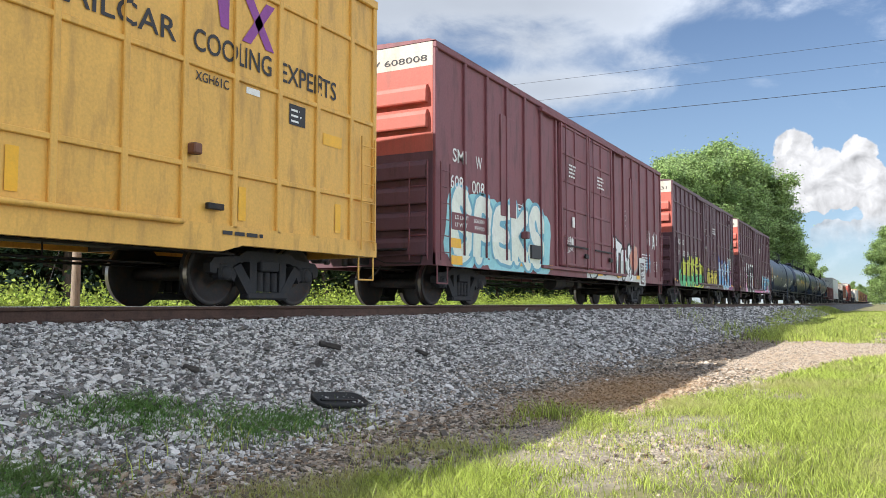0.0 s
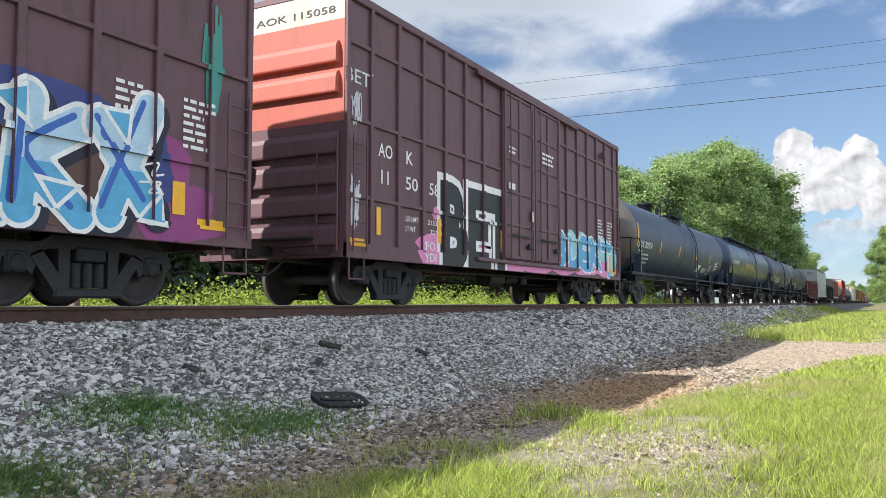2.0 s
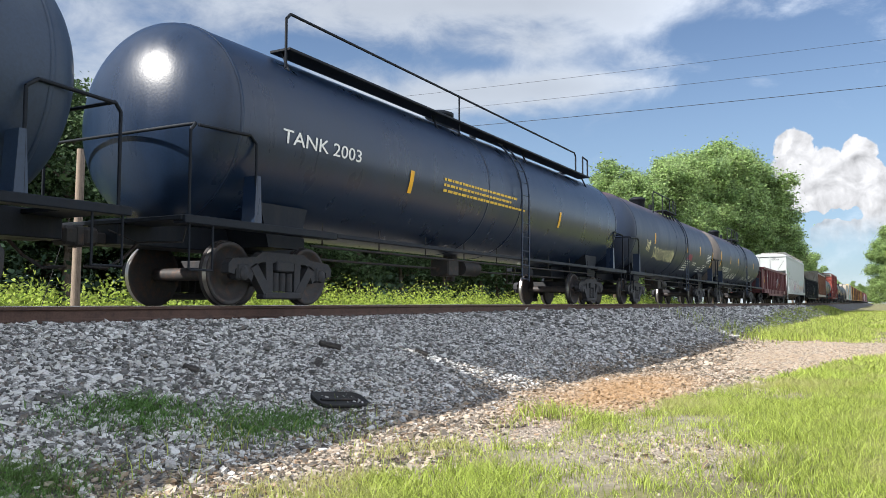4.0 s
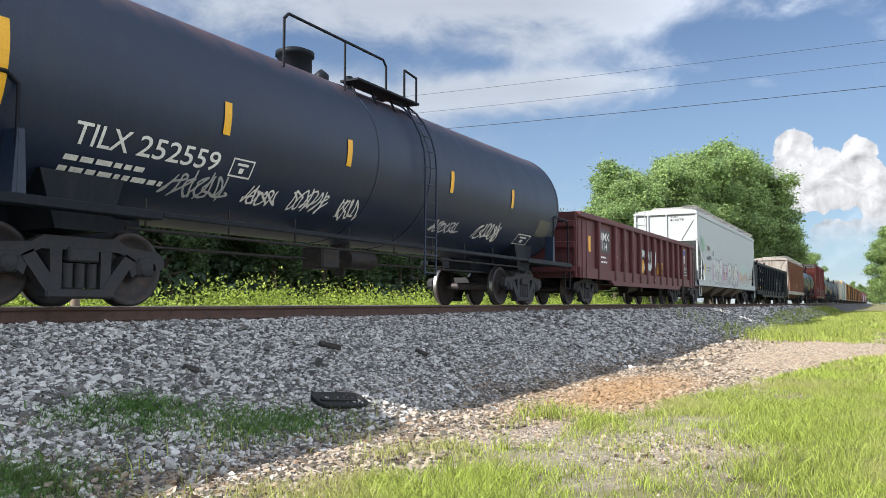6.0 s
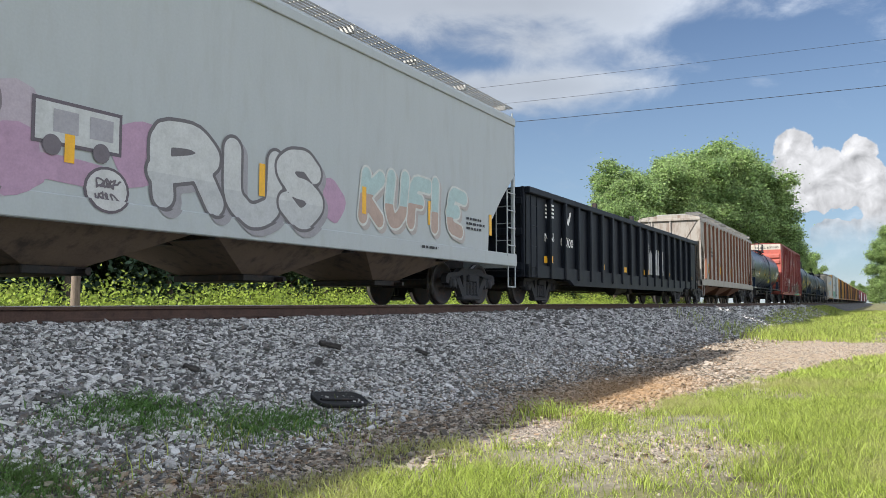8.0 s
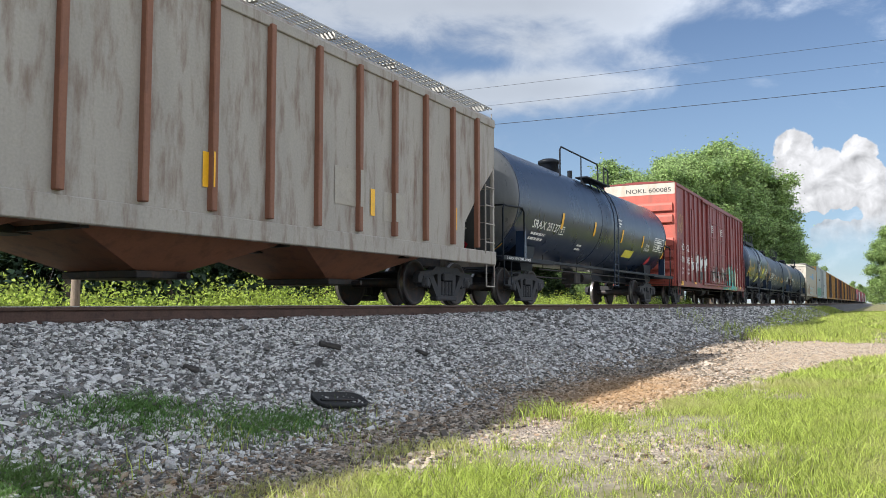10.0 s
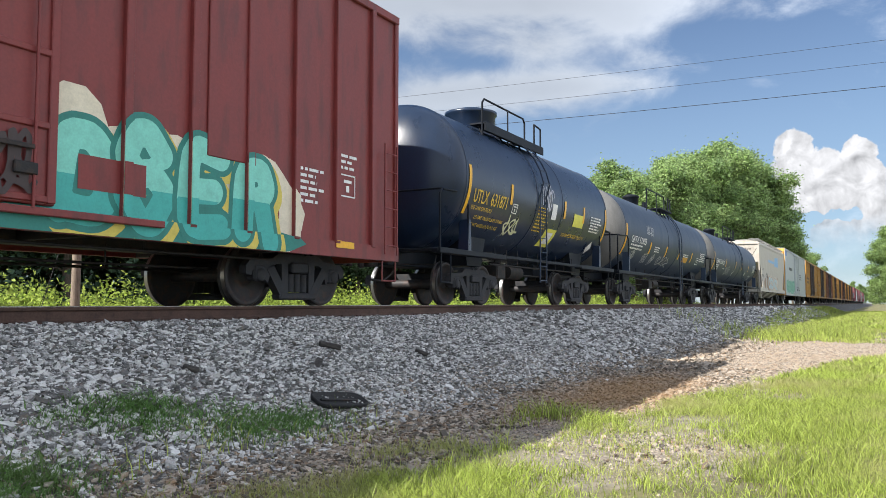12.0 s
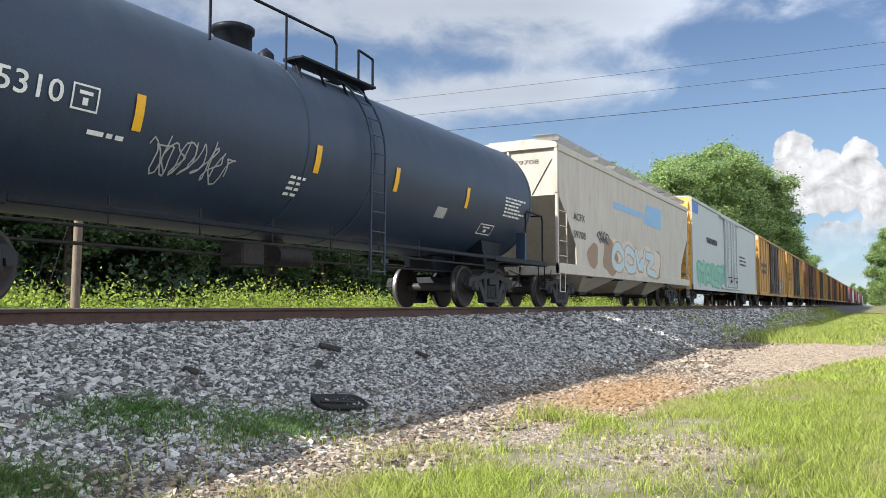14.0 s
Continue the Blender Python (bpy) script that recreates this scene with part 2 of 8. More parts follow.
M_wheel = material("wheel_steel", (0.042, 0.040, 0.042), 0.6, 0.3, 0.25, 5, second=RUST, amount=0.3)
M_tread = material("polished_tread", (0.42, 0.41, 0.40), 0.35, 1.0, 0.1, 8, bump=0)
M_galv = material("galvanised_steel", (0.30, 0.30, 0.29), 0.55, 0.5, 0.2, 6, second=(0.2, 0.15, 0.12), amount=0.3)
M_rail = material("rusty_rail", (0.095, 0.055, 0.042), 0.8, 0.1, 0.35, 6, (0.6, 1, 1), (0.05, 0.03, 0.025), 0.4)
M_railtop = material("rail_running_face", (0.5, 0.5, 0.5), 0.3, 1.0, 0.15, 3, (0.2, 1, 1), bump=0)
M_tie = material("creosoted_timber", (0.040, 0.036, 0.034), 0.9, 0, 0.4, 3, (1, 6, 6), (0.11, 0.1, 0.09), 0.35)
M_stone = material("ballast_stone", (0.375, 0.372, 0.365), 0.85, 0, 0.68, 9, second=(0.29, 0.20, 0.16), amount=0.2, grain=60, island=True)
M_gravel = material("strip_gravel", (0.255, 0.222, 0.185), 0.9, 0, 0.6, 6, second=(0.33, 0.19, 0.09), amount=0.35, grain=60, island=True)
M_stone1 = material("loose_ballast_stone", (0.33, 0.33, 0.325), 0.85, 0, 0.5, 9, second=(0.26, 0.16, 0.12), amount=0.22, grain=60, each=True)
# bed under the stones, darkened to paint the shade in their gaps
M_ballast = material("ballast_bed", (0.10, 0.098, 0.096), 0.95, 0, 0.7, 14, second=(0.06, 0.055, 0.05), amount=0.5, grain=28, bump=1.0)
M_leaf = leafy("broadleaf_foliage", (0.31, 0.42, 0.17), (0.20, 0.31, 0.145), 0.6)
# wood and undergrowth: the shade under the trees is put into these leaf colours
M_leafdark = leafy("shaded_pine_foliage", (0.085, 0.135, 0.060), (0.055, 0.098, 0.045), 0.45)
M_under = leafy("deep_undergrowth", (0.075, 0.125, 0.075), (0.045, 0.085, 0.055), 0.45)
M_weed = leafy("roadside_weeds", (0.34, 0.43, 0.085), (0.22, 0.33, 0.07), 0.6)
M_grass = leafy("lawn_grass", (0.35, 0.42, 0.095), (0.46, 0.44, 0.20))
M_grassdark = leafy("trackside_grass", (0.14, 0.26, 0.075), (0.18, 0.26, 0.09))
M_bark = material("bark", (0.11, 0.085, 0.065), 0.9, 0, 0.4, 5, (4, 4, 0.8), (0.05, 0.04, 0.03), 0.4)
M_pole = material("weathered_pole", (0.24, 0.19, 0.15), 0.9, 0, 0.3, 5, (6, 6, 0.6), (0.12, 0.09, 0.07), 0.4)
M_wire = material("wire", (0.02, 0.02, 0.022), 0.6, 0.2, 0.1, bump=0)
M_rubber = material("black_rubber", (0.018, 0.018, 0.019), 0.7, 0, 0.3, 12, bump=0.3)
M_paintwhite = material("stencil_white", (0.78, 0.78, 0.76), 0.6, 0, 0.15, 8, second=(0.4, 0.38, 0.36), amount=0.2, bump=0)
M_paintdark = material("stencil_black", (0.03, 0.03, 0.035), 0.6, 0, 0.2, 8, bump=0)
M_paintyellow = material("stencil_yellow", (0.75, 0.50, 0.06), 0.6, 0, 0.15, 8, second=(0.4, 0.26, 0.06), amount=0.2, bump=0)
M_reflect = material("yellow_reflector", (0.80, 0.42, 0.02), 0.4, 0, 0.12, 8, bump=0)


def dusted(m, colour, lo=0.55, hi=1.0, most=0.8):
    """Dust that has settled on the upward faces of a barrel, in streaks; on black barrels it carries sky light too."""
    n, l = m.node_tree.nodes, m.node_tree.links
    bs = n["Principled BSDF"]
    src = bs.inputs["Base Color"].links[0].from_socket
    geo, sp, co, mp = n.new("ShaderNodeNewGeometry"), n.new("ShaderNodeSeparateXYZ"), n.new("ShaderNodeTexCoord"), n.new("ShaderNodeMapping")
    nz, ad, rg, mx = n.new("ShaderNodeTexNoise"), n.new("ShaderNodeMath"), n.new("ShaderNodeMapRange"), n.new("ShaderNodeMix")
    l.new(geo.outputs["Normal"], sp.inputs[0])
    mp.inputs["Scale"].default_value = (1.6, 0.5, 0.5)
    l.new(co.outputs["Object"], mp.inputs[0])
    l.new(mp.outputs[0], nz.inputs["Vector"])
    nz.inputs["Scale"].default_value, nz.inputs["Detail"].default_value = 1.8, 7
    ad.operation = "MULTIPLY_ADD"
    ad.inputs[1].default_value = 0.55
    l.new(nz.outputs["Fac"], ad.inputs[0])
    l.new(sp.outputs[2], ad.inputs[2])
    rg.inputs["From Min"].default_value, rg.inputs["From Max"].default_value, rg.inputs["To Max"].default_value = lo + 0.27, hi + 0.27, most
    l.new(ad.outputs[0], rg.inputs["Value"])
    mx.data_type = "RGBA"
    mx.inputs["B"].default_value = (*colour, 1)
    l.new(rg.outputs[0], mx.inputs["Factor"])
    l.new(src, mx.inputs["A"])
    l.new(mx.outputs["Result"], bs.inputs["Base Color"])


# blue-tinted dust: sky light on the black barrel's top is in its colour
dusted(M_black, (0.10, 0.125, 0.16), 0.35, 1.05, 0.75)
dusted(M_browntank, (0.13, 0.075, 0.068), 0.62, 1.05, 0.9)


def stained(m, colour, cx, cy, rx, ry):
    """A rust stain of its own shape on the gravel, set by place on the ground."""
    n, l = m.node_tree.nodes, m.node_tree.links
    bs = n["Principled BSDF"]
    src = bs.inputs["Base Color"].links[0].from_socket
    co, mp, nz, ln, ad, rg, mx = [n.new("ShaderNode" + k) for k in ("TexCoord", "Mapping", "TexNoise", "VectorMath", "Math", "MapRange", "Mix")]
    mp.inputs["Location"].default_value, mp.inputs["Scale"].default_value = (-cx / rx, -cy / ry, 0), (1 / rx, 1 / ry, 0)
    l.new(co.outputs["Object"], mp.inputs[0])
    ln.operation = "LENGTH"
    l.new(mp.outputs[0], ln.inputs[0])
    nz.inputs["Scale"].default_value, nz.inputs["Detail"].default_value = 1.6, 8
    l.new(co.outputs["Object"], nz.inputs["Vector"])
    ad.operation = "MULTIPLY_ADD"
    ad.inputs[1].default_value = 1.1
    l.new(nz.outputs["Fac"], ad.inputs[0])
    l.new(ln.outputs["Value"], ad.inputs[2])
    rg.inputs["From Min"].default_value, rg.inputs["From Max"].default_value, rg.inputs["To Max"].default_value = 1.9, 0.9, 0.75
    l.new(ad.outputs[0], rg.inputs["Value"])
    mx.data_type = "RGBA"
    mx.inputs["B"].default_value = (*colour, 1)
    l.new(rg.outputs[0], mx.inputs["Factor"])
    l.new(src, mx.inputs["A"])
    l.new(mx.outputs["Result"], bs.inputs["Base Color"])




# dusty black head, its colour paled to carry the sun on it
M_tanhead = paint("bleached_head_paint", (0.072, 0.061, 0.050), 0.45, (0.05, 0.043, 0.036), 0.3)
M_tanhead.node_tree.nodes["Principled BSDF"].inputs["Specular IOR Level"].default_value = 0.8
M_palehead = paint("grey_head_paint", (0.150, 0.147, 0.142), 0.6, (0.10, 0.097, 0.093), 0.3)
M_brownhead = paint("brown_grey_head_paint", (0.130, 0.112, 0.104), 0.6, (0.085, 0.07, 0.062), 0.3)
# gloss black head: dust and the sun's sheen both lighten this colour
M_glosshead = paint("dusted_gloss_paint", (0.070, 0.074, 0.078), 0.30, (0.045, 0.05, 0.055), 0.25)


stained(M_gravel, (0.33, 0.205, 0.10), 12.0, 3.45, 3.2, 0.95)
SPRAY = {}


def spray(r, g, b):
    key = (r, g, b)
    if key not in SPRAY:
        SPRAY[key] = material("spray_paint", key, 0.55, 0, 0.14, 4, second=tuple(c * 0.6 for c in key), amount=0.15, bump=0)
    return SPRAY[key]

# ---- mesh helpers ----


class Solid:
    """Collects boxes, bars, tubes and turned shapes into one mesh."""

    def __init__(self):
        self.v, self.f, self.smooth = [], [], []

    def add(self, verts, faces, smooth=False):
        k = len(self.v)
        self.v += [tuple(p) for p in verts]
        self.f += [tuple(i + k for i in q) for q in faces]
        self.smooth += [smooth] * len(faces)
        return self

    def box(self, x0, x1, y0, y1, z0, z1, c=0.0):
        if c <= 0:
            vs = [(x, y, z) for x in (x0, x1) for y in (y0, y1) for z in (z0, z1)]
            return self.add(vs, [(0, 1, 3, 2), (4, 6, 7, 5), (0, 4, 5, 1), (2, 3, 7, 6), (0, 2, 6, 4), (1, 5, 7, 3)])
        lo, hi = (x0, y0, z0), (x1, y1, z1)
        vs, ix = [], {}
        for s in range(8):
            sg = [(s >> a) & 1 for a in range(3)]
            for a in range(3):
                p = [(hi[b] if sg[b] else lo[b]) + (0 if b == a else (-c if sg[b] else c)) for b in range(3)]
                ix[s, a] = len(vs)
                vs.append(p)
        fs = []
        for a in range(3):
            b, d = (a + 1) % 3, (a + 2) % 3
            for sd in (0, 1):
                ring = [(sd << a) | (i << b) | (j << d) for i, j in ((0, 0), (1, 0), (1, 1), (0, 1))]
                fs.append([ix[s, a] for s in (ring if sd else ring[::-1])])
            for i in (0, 1):
                for j in (0, 1):
                    s0 = (i << b) | (j << d)
                    s1 = s0 | (1 << a)
                    q = [ix[s0, b], ix[s1, b], ix[s1, d], ix[s0, d]]
                    fs.append(q if i != j else q[::-1])
        for s in range(8):
            q = [ix[s, 0], ix[s, 1], ix[s, 2]]
            fs.append(q if bin(s).count("1") % 2 else q[::-1])
        return self.add(vs, fs)

    def rod(self, p, q, r, n=8, r2=None, caps=True):
        p, q = Vector(p), Vector(q)
        w = (q - p).normalized()
        a = w.orthogonal().normalized()
        b = w.cross(a)
        r2 = r if r2 is None else r2
        vs = [p + (a * math.cos(t) + b * math.sin(t)) * r for t in (2 * math.pi * i / n for i in range(n))]
        vs += [q + (a * math.cos(t) + b * math.sin(t)) * r2 for t in (2 * math.pi * i / n for i in range(n))]
        self.add(vs, [(i, (i + 1) % n, n + (i + 1) % n, n + i) for i in range(n)], True)
        if caps:
            self.add(vs, [tuple(range(n))[::-1], tuple(range(n, 2 * n))])
        return self

    def tube(self, pts, r, n=6):
        for p, q in zip(pts, pts[1:]):
            self.rod(p, q, r, n)
        return self

    def prism(self, poly, y0, y1):
        """A flat outline in x, z given a thickness from y0 to y1."""
        n = len(poly)
        vs = [(x, y0, z) for x, z in poly] + [(x, y1, z) for x, z in poly]
        return self.add(vs, [tuple(range(n)), tuple(range(n, 2 * n))[::-1]] + [(i, n + i, n + (i + 1) % n, (i + 1) % n) for i in range(n)])

    def turn(self, prof, n=32, axis="x", at=(0, 0, 0), smooth=True, caps=True):
        """A profile of (along, radius) turned round an axis."""
        vs = []
        for u, r in prof:
            for i in range(n):
                t = 2 * math.pi * i / n
                c, s = r * math.cos(t), r * math.sin(t)
                p = {"x": (u, c, s), "y": (s, u, c), "z": (c, s, u)}[axis]
                vs.append((p[0] + at[0], p[1] + at[1], p[2] + at[2]))
        fs = [(k * n + i, k * n + (i + 1) % n, (k + 1) * n + (i + 1) % n, (k + 1) * n + i) for k in range(len(prof) - 1) for i in range(n)]
        self.add(vs, fs, smooth)
        if caps and prof[0][1] > 1e-4:
            self.add(vs[:n], [tuple(range(n))[::-1]])
        if caps and prof[-1][1] > 1e-4:
            self.add(vs[-n:], [tuple(range(n))])
        return self

    def mesh(self, name, mat):
        me = bpy.data.meshes.new(name)
        me.from_pydata(self.v, [], self.f)
        me.polygons.foreach_set("use_smooth", self.smooth)
        me.materials.append(mat)
        bm = bmesh.new()
        bm.from_mesh(me)
        bmesh.ops.recalc_face_normals(bm, faces=bm.faces)
        bm.to_mesh(me)
        bm.free()
        me.update()
        return me


def part(name, shape, mat, parent, label="", at=None):
    """A Solid, or a mesh already made, as one mesh object under a thing or a part."""
    me = shape.mesh(name, mat) if isinstance(shape, Solid) else shape
    ob = new(name, me)
    ob.parent = parent
    if at is not None:
        ob.location = at
    if label:
        ob["label"] = label
    return ob


def thing(name, label, category, group="", kind="", at=None):
    ob = new(name)
    ob.empty_display_size = 0.3
    if at is not None:
        ob.matrix_basis = at
    return tagged(ob, label, category, group, kind)


def raw_mesh(name, verts, faces, mat, smooth=False):
    """A big mesh from arrays: verts (n, 3), faces (m, k)."""
    verts, faces = np.asarray(verts, dtype=np.float32), np.asarray(faces, dtype=np.int32)
    me = bpy.data.meshes.new(name)
    k = faces.shape[1]
    me.vertices.add(len(verts))
    me.vertices.foreach_set("co", verts.ravel())
    me.loops.add(faces.size)
    me.loops.foreach_set("vertex_index", faces.ravel())
    me.polygons.add(len(faces))
    me.polygons.foreach_set("loop_start", np.arange(len(faces), dtype=np.int32) * k)
    me.polygons.foreach_set("use_smooth", np.full(len(faces), smooth))
    me.materials.append(mat)
    me.update(calc_edges=True)
    return me


TEXTS = {}


def letters(text, size, grow=0.0, wide=1.0, spacing=1.0):
    """The outlines of a word as flat triangles in x, z from its lower left corner: vertices and faces."""
    key = (text, round(size, 4), round(grow, 4), wide, spacing)
    if key not in TEXTS:
        cu = bpy.data.curves.new("word", "FONT")
        cu.body, cu.size, cu.offset, cu.resolution_u, cu.space_character, cu.space_line = text, size, grow, 3, spacing, 1.0
        ob = bpy.data.objects.new("word", cu)
        me = ob.to_mesh()
        me.calc_loop_triangles()
        vs = [(v.co.x * wide, v.co.y) for v in me.vertices]
        fs = [tuple(t.vertices) for t in me.loop_triangles]
        ob.to_mesh_clear()
        bpy.data.objects.remove(ob)
        bpy.data.curves.remove(cu)
        TEXTS[key] = (vs, fs)
    return TEXTS[key]

# ---- setting ----
TRACK_Y = 8.94                       # centre line of the track
NEAR_RAIL, FAR_RAIL = TRACK_Y - 0.755, TRACK_Y + 0.755
GROUND = -1.27


def smooth01(a, b, x):
    t = np.clip((x - a) / (b - a), 0, 1)
    return t * t * (3 - 2 * t)


def wobble(x, y, s=1.0):
    """Cheap smooth unevenness of the ground, about -1 to 1."""
    return (np.sin(x * 0.83 * s + 1.3 * np.sin(y * 0.61 * s)) + np.sin(y * 1.13 * s + 0.7 + 1.1 * np.sin(x * 0.47 * s + 2.0))
            + 0.6 * np.sin(x * 2.3 * s + y * 1.9 * s + 0.4)) / 2.6


def ground_height(x, y):
    """Lawn level near the walk, a low bank on the far side."""
    far = smooth01(13.5, 18.0, y)
    return GROUND + 0.035 * wobble(x, y) + 0.84 * far + 0.10 * smooth01(4.0, 0.5, y) * smooth01(14, 22, x) * (1 - smooth01(30, 45, x))


def bed_height(x, y):
    """The ballast: level round the sleepers, then sloping to its toe."""
    d = np.abs(y - TRACK_Y)
    top = -0.215
    toe = 4.25 + 0.22 * wobble(x, 0 * y, 0.7)
    k = np.clip((d - 1.50) / (toe - 1.50), 0, 1.15)
    return top - (GROUND * -1 - 0.215 - 0.02) * (k * 0.72 + 0.28 * k * k * (1.6 - 0.6 * k)) + 0.018 * wobble(x * 3, y * 3)


def surface(x, y):
    return np.maximum(ground_height(x, y), np.where(np.abs(y - TRACK_Y) < 4.9, bed_height(x, y), -9))


def sheet(name, xs, ys, height, mat):
    gx, gy = np.meshgrid(np.asarray(xs, float), np.asarray(ys, float), indexing="ij")
    gz = height(gx, gy)
    nx, ny = gx.shape
    i, j = np.meshgrid(np.arange(nx - 1), np.arange(ny - 1), indexing="ij")
    a = (i * ny + j).ravel()
    return new(name, raw_mesh(name, np.stack([gx, gy, gz], -1).reshape(-1, 3), np.stack([a, a + ny, a + ny + 1, a + 1], -1), mat, True))


def ground_material():
    """Lawn earth, with the bare, rust-stained strip beside the ballast."""
    m = material("lawn_earth", (0.155, 0.150, 0.070), 0.95, 0, 0.45, 1.3, second=(0.25, 0.20, 0.11), amount=0.4, grain=35, bump=0.8)
    n, l = m.node_tree.nodes, m.node_tree.links
    bs = n["Principled BSDF"]
    base = bs.inputs["Base Color"].links[0].from_socket
    co, sp = n.new("ShaderNodeTexCoord"), n.new("ShaderNodeSeparateXYZ")
    l.new(co.outputs["Object"], sp.inputs[0])

    def mth(op, a, b):
        q = n.new("ShaderNodeMath")
        q.operation, q.use_clamp = op, False
        for k, v in enumerate((a, b)):
            if isinstance(v, (int, float)):
                q.inputs[k].default_value = v
            else:
                l.new(v, q.inputs[k])
        return q.outputs[0]

    nz = n.new("ShaderNodeTexNoise")
    nz.inputs["Scale"].default_value, nz.inputs["Detail"].default_value = 0.9, 6
    l.new(co.outputs["Object"], nz.inputs["Vector"])
    wob = mth("MULTIPLY", mth("SUBTRACT", nz.outputs["Fac"], 0.5), 2.4)

    def blob(cx, cy, rx, ry, soft):
        u = mth("DIVIDE", mth("SUBTRACT", sp.outputs[0], cx), rx)
        v = mth("DIVIDE", mth("SUBTRACT", sp.outputs[1], cy), ry)
        d = mth("ADD", mth("SQRT", mth("ADD", mth("MULTIPLY", u, u), mth("MULTIPLY", v, v)), 0), wob)
        r = n.new("ShaderNodeMapRange")
        r.inputs["From Min"].default_value, r.inputs["From Max"].default_value = 1 + soft, 1 - soft
        l.new(d, r.inputs["Value"])
        return r.outputs[0]

    def over(colour, factor, scale, dark):
        nonlocal base
        v = n.new("ShaderNodeTexNoise")
        v.inputs["Scale"].default_value, v.inputs["Detail"].default_value = scale, 8
        l.new(co.outputs["Object"], v.inputs["Vector"])
        c = n.new("ShaderNodeMix")
        c.data_type = "RGBA"
        c.inputs["A"].default_value, c.inputs["B"].default_value = (*[q * dark for q in colour], 1), (*colour, 1)
        r = n.new("ShaderNodeMapRange")
        r.inputs["From Min"].default_value, r.inputs["From Max"].default_value = 0.35, 0.65
        l.new(v.outputs["Fac"], r.inputs["Value"])
        l.new(r.outputs[0], c.inputs["Factor"])
        x = n.new("ShaderNodeMix")
        x.data_type = "RGBA"
        l.new(factor, x.inputs["Factor"])
        l.new(base, x.inputs["A"])
        l.new(c.outputs["Result"], x.inputs["B"])
        base = x.outputs["Result"]

    over((0.32, 0.28, 0.235), blob(17.0, 4.0, 15.0, 2.4, 0.3), 7, 0.55)
    over((0.38, 0.29, 0.205), blob(23.0, 1.9, 8.0, 2.6, 0.3), 5, 0.6)
    over((0.38, 0.235, 0.12), blob(12.0, 3.45, 3.0, 0.8, 0.6), 9, 0.6)
    over((0.30, 0.25, 0.22), blob(5.6, 4.2, 5.5, 1.2, 0.4), 14, 0.45)
    over((0.31, 0.27, 0.22), blob(7.2, 1.9, 1.1, 1.0, 0.5), 16, 0.5)
    l.new(base, bs.inputs["Base Color"])
    return m


M_ground = ground_material()


def spread(lo, hi, steps, far_lo, far_hi, more):
    a = np.linspace(lo, hi, steps)
    k = np.linspace(0, 1, more + 1)[1:] ** 2.2
    return np.concatenate([(lo + (far_lo - lo) * k)[::-1], a, hi + (far_hi - hi) * k])


ground = tagged(sheet("ground", spread(-4, 60, 330, -900, 3000, 26), spread(-4, 30, 180, -1500, 2500, 24), ground_height, M_ground),
                "mown green lawn with a bare rust-stained strip by the track", "ground", kind="structure")
ballast = tagged(sheet("ballast_bed", np.concatenate([np.arange(-45, 0, 0.6), np.arange(0, 30, 0.1), np.arange(30, 120, 0.5), np.arange(120, 640, 5)]),
                       np.linspace(TRACK_Y - 4.6, TRACK_Y + 4.6, 62), bed_height, M_ballast),
                 "grey crushed stone ballast bank under the rails", "ballast", kind="structure")


def rail_profile():
    half = [(0.076, -0.190), (0.076, -0.178), (0.020, -0.160), (0.009, -0.140), (0.009, -0.060), (0.014, -0.048), (0.036, -0.040),
            (0.038, -0.012), (0.032, -0.003)]
    return half + [(-a, b) for a, b in half[::-1]]


def rail(name, y, label):
    ob = thing(name, label, "rail", kind="structure")
    s, prof = Solid(), rail_profile()
    xs = [-45, 640]
    n = len(prof)
    s.add([(x, y + a, b) for x in xs for a, b in prof], [tuple(range(n)), tuple(range(n, 2 * n))] + [(i, (i + 1) % n, n + (i + 1) % n, n + i) for i in range(n)])
    part("rail_bar", s, M_rail, ob)
    part("running_face", Solid().box(-45, 640, y - 0.027, y + 0.027, -0.004, 0.0), M_railtop, ob, "bright worn running face")
    return ob


rail("rail_1", NEAR_RAIL, "rust-brown steel rail on timber sleepers in ballast")
rail("rail_2", FAR_RAIL, "rust-brown steel rail beyond the wheels")


def sleepers():
    base = thing("sleeper", "dark creosoted timber sleeper bedded in ballast", "sleeper", "sleepers under the rails", at=pose(0.3, TRACK_Y, 0))
    rnd = random.Random(4)
    part("timber", Solid().box(-0.115, 0.115, -1.3, 1.3, -0.37, -0.198, 0.01), M_tie, base)
    for y in (-0.755, 0.755):
        p = part("tie_plate", Solid().box(-0.10, 0.10, y - 0.18, y + 0.18, -0.199, -0.186, 0.003), M_rail, base)
        for dx in (-0.05, 0.05):
            part("spike", Solid().box(dx - 0.012, dx + 0.012, y - 0.118, y - 0.085, -0.187, -0.165, 0.003), M_rail, p)
    for k in range(1, 70):
        copy_thing(base, pose(0.3 + 0.5 * k, TRACK_Y + rnd.uniform(-0.04, 0.04), 0, 0, 0, rnd.uniform(-0.8, 0.8)))


sleepers()

# ---- plants ----


